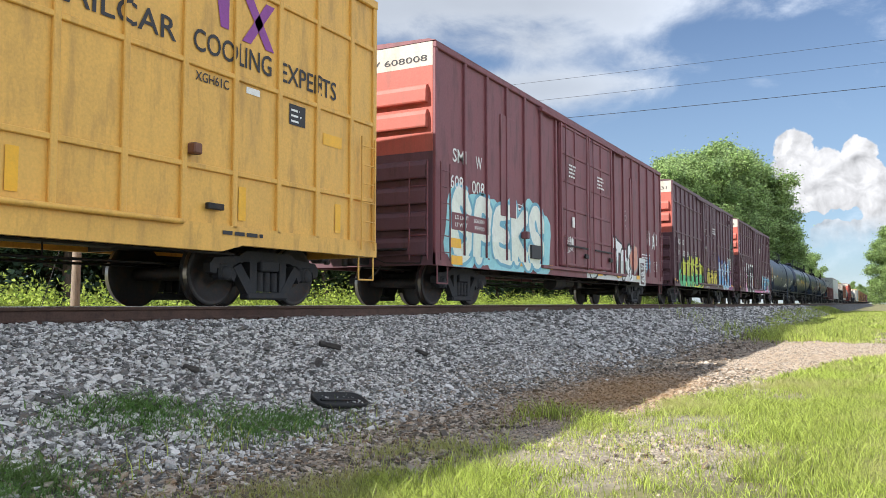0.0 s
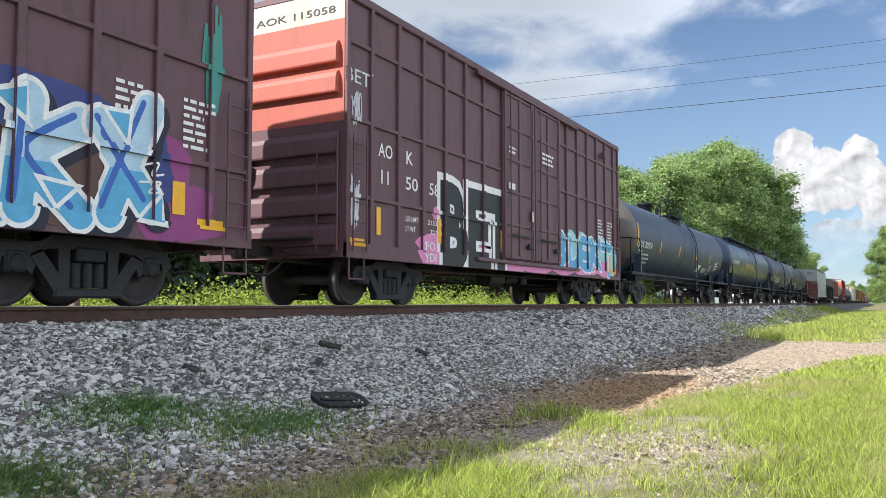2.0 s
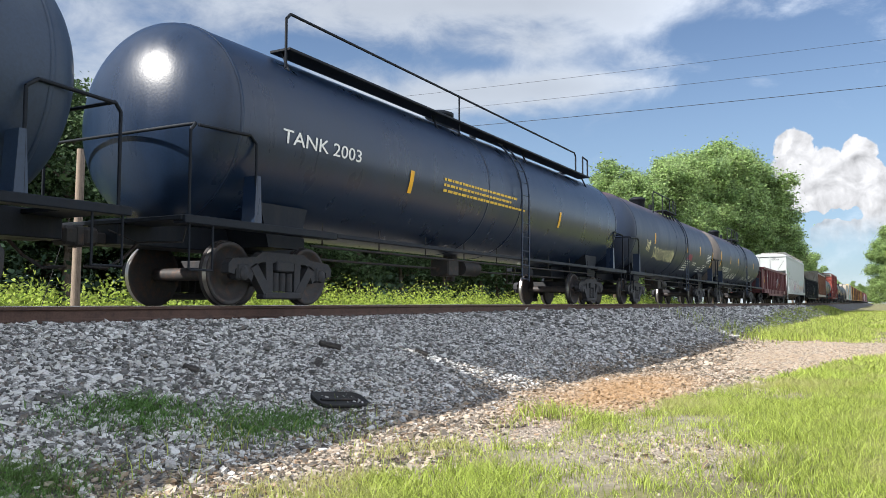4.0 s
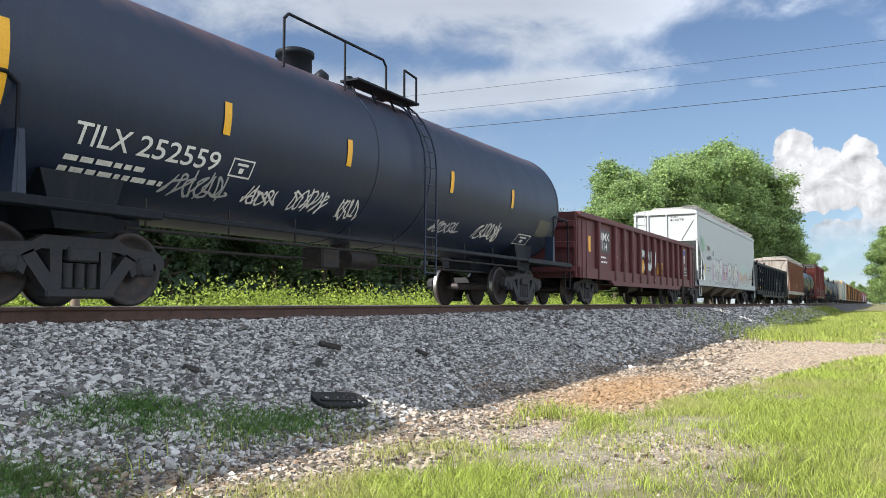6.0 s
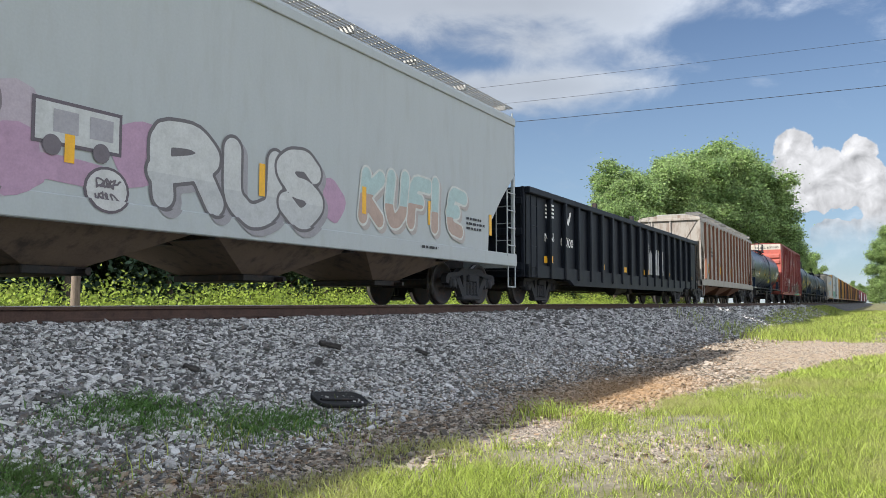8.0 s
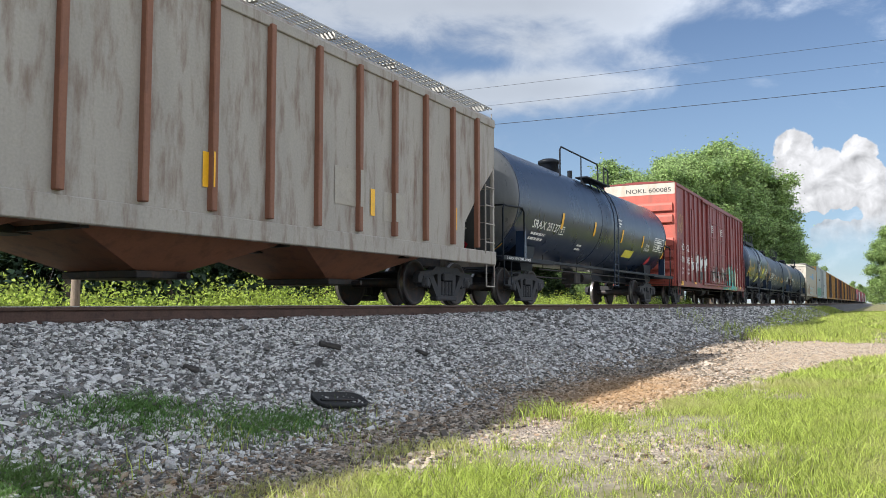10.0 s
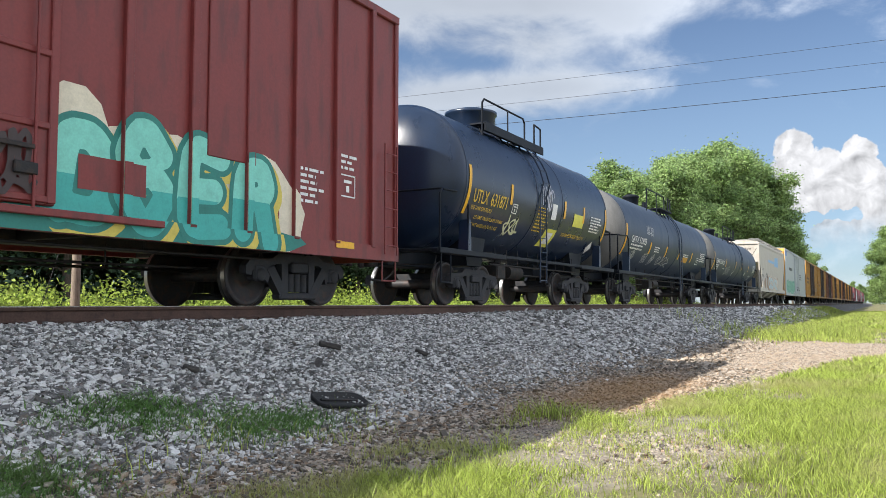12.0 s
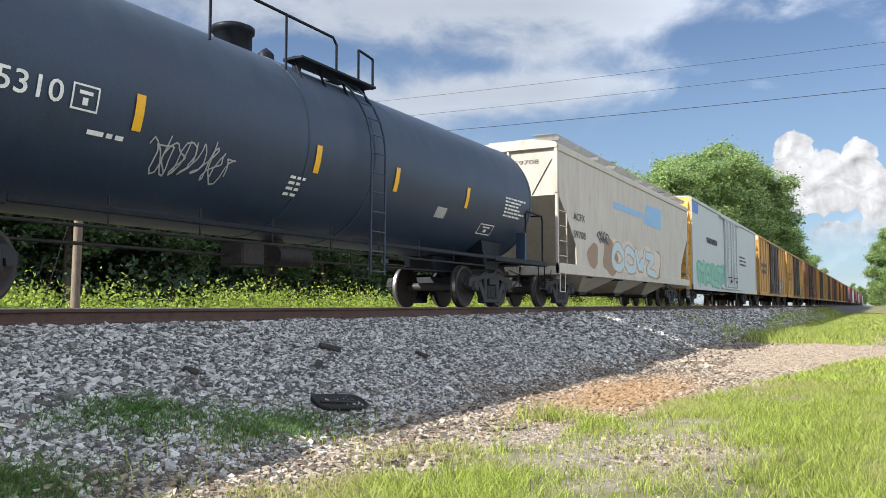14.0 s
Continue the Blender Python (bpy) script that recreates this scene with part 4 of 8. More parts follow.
def stones():
    rnd = np.random.default_rng(8)
    loose = {0: ([], []), 1: ([], [])}
    for n, x0, x1, y0, y1, size, p in ((118000, 2.6, 17, 1.0, 8.1, 0.0222, 1.25), (36000, 16, 42, 3.0, 8.1, 0.038, 1.4), (9000, 2.6, 30, 8.25, 9.7, 0.034, 1.2), (16000, 40, 95, 4.4, 7.4, 0.065, 1.3)):
        x, y = strew(rnd, n, x0, x1, y0, y1, stone_amount, p)
        m = len(x)
        s = size * np.exp(rnd.normal(0, 0.32, m))
        pick = rnd.integers(0, len(SHAPES), m)
        a = rnd.uniform(0, 2 * np.pi, m)
        tilt = rnd.normal(0, 0.28, (m, 2))
        q = SHAPES[pick] * s[:, None, None]
        ca, sa = np.cos(a)[:, None], np.sin(a)[:, None]
        X, Y, Z = q[..., 0] * ca - q[..., 1] * sa, q[..., 0] * sa + q[..., 1] * ca, q[..., 2]
        Z = Z + X * tilt[:, :1] + Y * tilt[:, 1:]
        pos = np.stack([X + x[:, None], Y + y[:, None], Z + (surface(x, y) + s * rnd.uniform(-0.1, 0.5, m))[:, None]], -1)
        low = (y + 0.35 * wobble(x * 2, y * 2) + rnd.normal(0, 0.22, m) < 4.65).astype(int)
        for tone in (0, 1):
            q = pos[low == tone]
            have = sum(len(g) for g in loose[tone][0])
            loose[tone][0].append(q.reshape(-1, 3))
            loose[tone][1].append((STONE_FACES[None] + (np.arange(len(q)) * SHAPES.shape[1])[:, None, None]).reshape(-1, 3) + have)
    for tone, name, mat, label in ((0, "ballast_stones", M_stone, "loose grey crushed stones with a few pink ones"), (1, "strip_gravel", M_gravel, "tan and rust-stained gravel at the foot of the bank")):
        ob = tagged(new(name, raw_mesh(name, np.concatenate(loose[tone][0]), np.concatenate(loose[tone][1]), mat)), label, kind="stuff")
        ob.parent = ballast
    # the nearest stones, one by one
    meshes = [raw_mesh("stone", SHAPES[i], STONE_FACES, M_stone1) for i in range(14)]
    x, y = strew(rnd, 900, 3.6, 8.0, 3.9, 6.6, stone_amount, 1.0)
    for i in range(min(260, len(x))):
        s = 0.024 * math.exp(rnd.normal(0, 0.25))
        st = new("stone", meshes[i % len(meshes)])
        st.parent = ballast
        st.matrix_basis = pose(x[i], y[i], float(surface(x[i], y[i])) + s * 0.45, rnd.uniform(-20, 20), rnd.uniform(-20, 20), rnd.uniform(0, 360)) @ Matrix.Scale(s, 4)


stones()
pebbles()

# ---- rolling stock ----
SPEED = 20.3
HALF = 1.52
MOVING, AXLES = [], []
SHARED = {}


def shared(name, make, mat):
    """One mesh for all alike parts."""
    if name not in SHARED:
        s = Solid()
        make(s)
        SHARED[name] = s.mesh(name, mat)
    return SHARED[name]


def piece(name, me, parent, label="", at=None):
    """An object of its own on a mesh that alike parts share."""
    return part(name, me, None, parent, label, at)


def wheelset_shape(s):
    r = 0.457
    for sg in (-1, 1):
        prof = [(0.655, 0.13), (0.672, r - 0.10), (0.676, r - 0.05), (0.682, r + 0.020), (0.706, r + 0.024), (0.722, r + 0.004), (0.80, r - 0.002),
                (0.822, r - 0.012), (0.824, r - 0.060), (0.79, r - 0.085), (0.735, 0.19), (0.76, 0.13), (0.83, 0.115), (0.83, 0.0)]
        s.turn([(sg * a, b) for a, b in prof], 40, "y")
    s.turn([(-1.03, 0.0), (-1.03, 0.075), (-0.84, 0.08), (-0.7, 0.095), (0.7, 0.095), (0.84, 0.08), (1.03, 0.075), (1.03, 0.0)], 16, "y")


def tread_shape(s):
    r = 0.457
    for sg in (-1, 1):
        s.turn([(sg * 0.726, r + 0.0035), (sg * 0.80, r + 0.0005)], 40, "y", caps=False)


def sideframe_shape(s):
    y0, y1 = -1.06, -0.93
    s.prism([(-1.18, 0.58), (-1.10, 0.66), (-0.62, 0.70), (-0.48, 0.78), (0.48, 0.78), (0.62, 0.70), (1.10, 0.66), (1.18, 0.58), (1.18, 0.46), (1.06, 0.44),
             (1.04, 0.52), (0.72, 0.54), (0.50, 0.63), (-0.50, 0.63), (-0.72, 0.54), (-1.04, 0.52), (-1.06, 0.44), (-1.18, 0.46)], y0, y1)
    for sg in (-1, 1):
        s.prism([(sg * 0.74, 0.55), (sg * 0.60, 0.62), (sg * 0.28, 0.22), (sg * 0.30, 0.10), (sg * 0.42, 0.14)], y0, y1)
        s.prism([(sg * 0.40, 0.66), (sg * 0.25, 0.66), (sg * 0.25, 0.14), (sg * 0.38, 0.14)], y0 + 0.005, y1)
        s.prism([(sg * 0.62, 0.56), (sg * 0.74, 0.60), (sg * 0.78, 0.40), (sg * 0.70, 0.34)], y0 + 0.01, y1)
        s.box(sg * 0.89 - 0.13, sg * 0.89 + 0.13, y0 - 0.02, y1 + 0.02, 0.36, 0.60, 0.03)
        s.turn([(-1.10, 0.0), (-1.10, 0.085), (-1.075, 0.10), (-1.05, 0.10)], 14, "y", (sg * 0.89, 0, 0.457))
    s.box(-0.44, 0.44, y0 - 0.01, y1 + 0.04, 0.09, 0.20, 0.025)
    s.box(-0.20, 0.20, y0 - 0.04, y1 + 0.1, 0.50, 0.66, 0.02)


def spring_shape(s):
    s.turn([(0.205 + 0.014 * k, 0.074 if k % 2 else 0.060) for k in range(21)], 12, "z", (0, -1.0, 0))


def truck_rest_shape(s):
    s.box(-0.20, 0.20, -0.95, 0.95, 0.48, 0.72, 0.03)
    s.turn([(0.70, 0.19), (0.86, 0.19)], 16, "z")
    for sg in (-1, 1):
        s.box(sg * 0.36 - 0.05, sg * 0.36 + 0.05, -0.78, 0.78, 0.38, 0.50, 0.02)
        for y in (-0.755, 0.755):
            s.box(sg * 0.41 - 0.035, sg * 0.41 + 0.035, y - 0.05, y + 0.05, 0.28, 0.62, 0.015)
        s.rod((sg * 0.36, 0.06, 0.40), (sg * 0.1, 0.06, 0.62), 0.025)


def truck(car, x):
    bol = piece("truck", shared("bolster", truck_rest_shape, M_truck), car, "rusty cast-steel truck", (x, 0, 0))
    sf = piece("sideframe", shared("sideframe", sideframe_shape, M_truck), bol)
    far = piece("sideframe", shared("sideframe", sideframe_shape, M_truck), bol)
    far.rotation_euler = (0, 0, math.pi)
    for cx in (-0.155, 0.0, 0.155):
        piece("spring", shared("spring", spring_shape, M_truck), bol, at=(cx, 0, 0))
        far = piece("spring", shared("spring", spring_shape, M_truck), bol, at=(cx, 0, 0))
        far.rotation_euler = (0, 0, math.pi)
    for sg in (-1, 1):
        ws = piece("wheelset", wheel_mesh(), bol, "steel wheelset with bright treads", (sg * 0.889, 0, 0.457))
        AXLES.append((ws, sg))


def wheel_mesh():
    """Axle and wheels, with the polished faces as a second material in the one rolling mesh."""
    if "wheelset" not in SHARED:
        s = Solid()
        wheelset_shape(s)
        dull = len(s.f)
        tread_shape(s)
        me = s.mesh("wheelset", M_wheel)
        me.materials.append(M_tread)
        me.polygons.foreach_set("material_index", [0] * dull + [1] * (len(me.polygons) - dull))
        SHARED["wheelset"] = me
    return SHARED["wheelset"]


def coupler_shape(s):
    s.box(-0.42, 0.30, -0.07, 0.07, 0.80, 0.95, 0.02)
    s.box(-0.62, -0.40, -0.14, 0.12, 0.76, 1.00, 0.04)
    s.box(-0.70, -0.56, 0.02, 0.13, 0.74, 1.02, 0.03)
    s.tube([(0.05, -0.32, 0.82), (-0.20, -0.36, 0.62), (-0.42, -0.30, 0.48), (-0.64, -0.16, 0.50)], 0.022)
    s.tube([(-0.05, -1.30, 0.98), (-0.08, -1.28, 0.80), (-0.10, -0.5, 0.82), (-0.3, -0.18, 0.98)], 0.012)


def couplers(car, length):
    me = shared("coupler", coupler_shape, M_steel)
    piece("coupler", me, car)
    c = piece("coupler", me, car, at=(length, 0, 0))
    c.rotation_euler = (0, 0, math.pi)


class Side:
    """The near face of a car: where a mark laid on it lies, over ribs or round a barrel."""

    def __init__(self, y=-HALF, ribs=(), depth=0.0, barrel=None, sill=None, floor=0.0, bands=()):
        self.y, self.ribs, self.depth, self.barrel, self.sill, self.floor, self.bands = y, sorted(ribs), depth, barrel, sill, floor, bands

    def xcuts(self):
        return [c for a, b in self.ribs for c in (a, b)]

    def at(self, xm, x, z, zm):
        if self.barrel:
            r, zc = self.barrel
            return -math.sqrt(max(r * r - (z - zc) ** 2, 0.0001))
        if self.sill and zm < self.sill[0]:
            return self.y - self.sill[1]
        if any(a < xm < b for a, b in self.ribs):
            return self.y - self.depth
        return self.y - (self.depth * 0.75 if any(abs(zm - q) < 0.036 for q in self.bands) else 0)


def clip(poly, axis, cuts):
    """Cuts a convex outline along the given lines."""
    out, rest = [], poly
    lo, hi = min(p[axis] for p in poly), max(p[axis] for p in poly)
    for c in cuts:
        if c <= lo + 1e-6 or c >= hi - 1e-6 or len(rest) < 3:
            continue
        a, b = [], []
        for p, q in zip(rest, rest[1:] + rest[:1]):
            (a if p[axis] <= c else b).append(p)
            if (p[axis] - c) * (q[axis] - c) < 0:
                t = (c - p[axis]) / (q[axis] - p[axis])
                m = (p[0] + (q[0] - p[0]) * t, p[1] + (q[1] - p[1]) * t)
                a.append(m)
                b.append(m)
        if len(a) >= 3:
            out.append(a)
        rest = b
    if len(rest) >= 3:
        out.append(rest)
    return out


def lay(s, polys, side, lift):
    """Lays flat outlines on a side."""
    xc = side.xcuts()
    for poly in polys:
        for a in clip(list(poly), 0, xc):
            if side.barrel:
                zc = [0.14 * i for i in range(2, 40)]
                pieces = clip(a, 1, zc)
            elif side.sill:
                pieces = clip(a, 1, sorted([side.floor, side.sill[0]] + [q + e for q in side.bands for e in (-0.036, 0.036)]))
            else:
                pieces = [a]
            for b in pieces:
                xm, zm = sum(p[0] for p in b) / len(b), sum(p[1] for p in b) / len(b)
                if zm > side.floor:
                    s.add([(x, side.at(xm, x, z, zm) - lift, z) for x, z in b], [tuple(range(len(b)))])


def box2(x0, x1, z0, z1):
    return [(x0, z0), (x1, z0), (x1, z1), (x0, z1)]


def stencil(car, text, x0, x1, z0, z1, mat, side, name="lettering"):
    """A word fitted between x0 and x1, its capitals from z0 to z1."""
    vs, fs = letters(text, 1.0, 0.008)
    a, b = min(p[0] for p in vs), max(p[0] for p in vs)
    kx, kz = (x1 - x0) / max(b - a, 0.01), (z1 - z0) / max(p[1] for p in vs)
    s = Solid()
    lay(s, [[((vs[i][0] - a) * kx + x0, vs[i][1] * kz + z0) for i in f] for f in fs], side, 0.012)
    return part(name, s, mat, car)


def end_stencil(car, text, y0, y1, z0, z1, mat, x=-0.016):
    """A word on the front end of a car, from y0 across to y1."""
    vs, fs = letters(text, 1.0, 0.006)
    a, b = min(p[0] for p in vs), max(p[0] for p in vs)
    kx, kz = (y1 - y0) / max(b - a, 0.01), (z1 - z0) / max(p[1] for p in vs)
    s = Solid()
    for f in fs:
        s.add([(x, y0 + (vs[i][0] - a) * kx, z0 + vs[i][1] * kz) for i in f], [tuple(range(len(f)))])
    return part("lettering", s, mat, car)


def print_bars(car, x, z, w, rows, mat, side, h=0.05, gap=0.045, seed=1):
    """Small print that nobody could read: rows of short bars."""
    rnd, s = random.Random(seed), Solid()
    for r in range(rows):
        zz, xx = z - r * (h + gap), x
        end = x + w * rnd.uniform(0.6, 1.0)
        while xx < end:
            k = rnd.uniform(0.06, 0.22)
            lay(s, [box2(xx, min(xx + k, end), zz, zz + h)], side, 0.012)
            xx += k + 0.04
    return part("small_print", s, mat, car)


def patch(car, x0, x1, z0, z1, mat, side, name="placard", lift=0.010):
    s = Solid()
    lay(s, [box2(x0, x1, z0, z1)], side, lift)
    return part(name, s, mat, car)


def frame_mark(car, x, z, w, h, mat, side):
    """A lined box stencilled on the paint, with bars inside."""
    s, t = Solid(), 0.022
    lay(s, [box2(x, x + w, z, z + t), box2(x, x + w, z + h - t, z + h), box2(x, x + t, z, z + h), box2(x + w - t, x + w, z, z + h),
            box2(x + w * 0.25, x + w * 0.75, z + h * 0.62, z + h * 0.76), box2(x + w * 0.4, x + w * 0.6, z + h * 0.22, z + h * 0.5)], side, 0.012)
    return part("plate_mark", s, mat, car)


def stripe(car, x, z0, z1, side, w=0.10, mat=None):
    s = Solid()
    lay(s, [box2(x, x + w, z0, z1)], side, 0.014)
    return part("reflector", s, mat or M_reflect, car)


def blob(cx, cz, rx, rz, rnd, n=18):
    return [(cx + rx * math.cos(t) * (1 + 0.18 * math.sin(3 * t + k)), cz + rz * math.sin(t) * (1 + 0.15 * math.cos(2 * t + k)))
            for k in (rnd.uniform(0, 6),) for t in (2 * math.pi * i / n for i in range(n))]


GLYPHS = {"a": "00 03 14 24 33 30", "A": "00 14 24 30;11 21", "B": "00 04 23 22 02;22 31 20 00", "C": "33 24 14 03 01 10 20 31", "D": "00 04 24 33 31 20 00", "E": "30 00 04 34;02 22",
          "F": "00 04 34;02 22", "G": "33 24 04 00 30 32 22", "I": "10 14", "K": "00 04;34 02 30", "L": "04 00 30", "M": "00 04 22 34 30", "N": "00 04 30 34",
          "O": "10 01 03 14 24 33 31 20 10", "P": "00 04 24 33 22 02", "R": "00 04 24 33 22 02;22 30", "S": "33 24 14 03 12 22 31 20 10 01", "T": "04 34;24 20",
          "U": "04 01 10 20 31 34", "W": "04 10 22 20 34", "X": "00 34;04 30", "Y": "04 22 34;22 20", "Z": "04 34 00 30", "Q": "10 01 03 14 24 33 31 20 10;21 30"}


def rounded(pts, n=3):
    """A line through the points with its corners eased."""
    out = [pts[0]]
    for p, q, r in zip(pts, pts[1:], pts[2:]):
        a, b = [(u * 0.32 + v * 0.68) for u, v in zip(p, q)], [(u * 0.32 + v * 0.68) for u, v in zip(r, q)]
        for i in range(n + 1):
            t = i / n
            out.append(tuple((1 - t) ** 2 * u + 2 * t * (1 - t) * v + t * t * w for u, v, w in zip(a, q, b)))
    return out + [pts[-1]]


def band(paths, wide, cut=None, cell=0.03):
    """The area within half a width of some lines, as flat outlines side by side that never overlap."""
    pts = np.array([p for q in paths for p in q])
    cell = max(min(cell, wide / 2.2), 0.009)
    lo, hi = pts.min(0) - wide * 0.6 - cell, pts.max(0) + wide * 0.6 + cell
    xs, zs = np.arange(lo[0], hi[0] + cell, cell), np.arange(lo[1], hi[1] + cell, cell)
    gx, gz = np.meshgrid(xs, zs, indexing="ij")
    near = np.full(gx.shape, 9.0)
    for q in paths:
        for (a, b), (c, d) in zip(q, q[1:]):
            l2 = max((c - a) ** 2 + (d - b) ** 2, 1e-9)
            t = np.clip(((gx - a) * (c - a) + (gz - b) * (d - b)) / l2, 0, 1)
            near = np.minimum(near, np.hypot(gx - a - t * (c - a), gz - b - t * (d - b)))
    f = wide / 2 - near
    if cut is not None:
        f = np.minimum(f, cut - gz)
    inside = f > 0
    count = inside[:-1, :-1].astype(int) + inside[1:, :-1] + inside[1:, 1:] + inside[:-1, 1:]
    out = []
    for j in range(count.shape[1]):
        i, col = 0, count[:, j]
        if not col.any():
            continue
        while i < len(col):
            if col[i] == 4:
                k = i
                while k < len(col) and col[k] == 4:
                    k += 1
                out.append([(xs[i], zs[j]), (xs[k], zs[j]), (xs[k], zs[j + 1]), (xs[i], zs[j + 1])])
                i = k
                continue
            if col[i]:
                ring = ((i, j), (i + 1, j), (i + 1, j + 1), (i, j + 1))
                poly = []
                for p, q in zip(ring, ring[1:] + ring[:1]):
                    u, v = f[p], f[q]
                    if u > 0:
                        poly.append((xs[p[0]], zs[p[1]]))
                    if (u > 0) != (v > 0):
                        t = u / (u - v)
                        poly.append((xs[p[0]] + (xs[q[0]] - xs[p[0]]) * t, zs[p[1]] + (zs[q[1]] - zs[p[1]]) * t))
                if len(poly) >= 3:
                    out.append(poly)
            i += 1
    return out


def strokes(car, side, mat, paths, wide=0.03, lift=0.0115, name="graffiti", smooth=True):
    s = Solid()
    lay(s, band([rounded(list(p)) if smooth and len(p) > 2 else list(p) for p in paths], wide), side, lift)
    return part(name, s, mat, car)


def sprayed(car, side, mat, polys, lift=0.008, name="graffiti"):
    s = Solid()
    for i, p in enumerate(polys):
        lay(s, [p], side, lift + 0.0005 * i)
    return part(name, s, mat, car)


def graffiti(car, word, x, z, w, h, fills, line, side, seed=1, glow=None, shine=None, fat=0.10, lean=0.0, patches=(), drop=None):
    """Sprayed lettering: a cloud, fat outlines, then bodies in two colours, laid over the ribs."""
    rnd = random.Random(seed)
    step = w / len(word)
    layers = {}

    def put(layer, mat, lift, polys):
        lay(layers.setdefault(layer, (Solid(), mat))[0], polys, side, lift)

    if glow:
        for i in range(len(word) + 1):
            put(0, glow, 0.003 + 0.0006 * i, [blob(x + w * (i + 0.5) / (len(word) + 1) * 1.08, z + h * rnd.uniform(0.4, 0.6), step * 0.75, h * rnd.uniform(0.48, 0.62), rnd)])
    for i, (cx, cz, rx, rz, col) in enumerate(patches):
        put(("p", col), spray(*col), 0.007 + 0.0006 * i, [blob(x + cx, z + cz, rx, rz, rnd)])
    body = min(0.26 * h, 0.36 * step)
    edge = 0.25 + fat * 2.2
    for i, ch in enumerate(word):
        rot, tall, ox, oz = rnd.uniform(-0.10, 0.10), rnd.uniform(0.92, 1.08), x + step * i, z + rnd.uniform(-0.03, 0.05) * h
        paths = []
        for run in GLYPHS[ch].split(";"):
            pts = []
            for g in run.split():
                a = body * 0.6 + (step * 1.06 - body * 1.2) * int(g[0]) / 3 + rnd.uniform(-0.05, 0.05) * step
                b = body * 0.6 + (h * tall - body * 1.2) * int(g[1]) / 4 + rnd.uniform(-0.05, 0.05) * h
                a = a + lean * b
                pts.append((ox + a * math.cos(rot) - b * math.sin(rot), oz + a * math.sin(rot) + b * math.cos(rot)))
            if rnd.random() < 0.4:
                (a, b), (c, d) = pts[-2:]
                pts[-1] = (c + 0.14 * (c - a), d + 0.14 * (d - b))
            paths.append(rounded(pts) if len(pts) > 2 else pts)

        def shape(wide, dx=0.0, dz=0.0, cut=None):
            return band([[(a + dx, b + dz) for a, b in p] for p in paths], wide, cut)

        k = 0.0022 * i
        if drop:
            put(("drop", i), drop, 0.0092 + k, shape(body * (1 + edge), 0.07 * h, -0.06 * h))
        put(("outline", i), line, 0.0098 + k, shape(body * (1 + edge)))
        put(("fill", i), fills[0], 0.0104 + k, shape(body))
        if len(fills) > 1:
            put(("lower_fill", i), fills[1], 0.0110 + k, shape(body, cut=z + h * rnd.uniform(0.38, 0.52)))
        if shine:
            put(("shine", i), shine, 0.0116 + k, shape(body * 0.22, -body * 0.22, body * 0.18))
    first = None
    for k, (s, mat) in layers.items():
        if s.f:
            ob = part("graffiti" if first is None else "letter", s, mat, first or car)
            first = first or ob


def scrawl(car, x, z, w, h, mat, side, seed=1, loops=5, thick=0.028):
    """A one-line spray-can tag."""
    rnd, s = random.Random(seed), Solid()
    a1, a2, a3 = [rnd.uniform(0, 6.28) for _ in range(3)]
    n = loops * 12
    main = [(x + w * (0.12 + 0.76 * i / n) + w / loops * (0.42 * math.sin(6.28 * loops * i / n + a1) + 0.16 * math.sin(15.1 * loops * i / n + a2)),
             z + h * (0.5 + 0.34 * math.cos(6.28 * loops * 0.93 * i / n + a3) + 0.13 * math.sin(10.7 * loops * i / n + a1))) for i in range(n + 1)]
    paths = [main]
    for _ in range(max(1, loops // 2)):
        cx, dz = x + w * rnd.uniform(0.1, 0.9), rnd.uniform(0.35, 0.6) * h
        paths.append(rounded([(cx, z + h * 0.5 + dz), (cx + rnd.uniform(-0.06, 0.06) * w, z + h * 0.4), (cx + rnd.uniform(-0.12, 0.12) * w, z + h * 0.5 - dz * 0.8)]))
    lay(s, band(paths, thick), side, 0.0115)
    return part("graffiti", s, mat, car)


def ladder(car, p, q, dx, mat, rungs=6, name="ladder", axis="x"):
    """Two stiles and rungs between a low and a high point."""
    s = Solid()
    p, q = Vector(p), Vector(q)
    d = Vector((dx, 0, 0)) if axis == "x" else Vector((0, dx, 0))
    s.rod(p, q, 0.016)
    s.rod(p + d, q + d, 0.016)
    for i in range(rungs):
        a = p.lerp(q, (i + 0.5) / rungs)
        s.rod(a, a + d, 0.011)
    return part(name, s, mat, car)


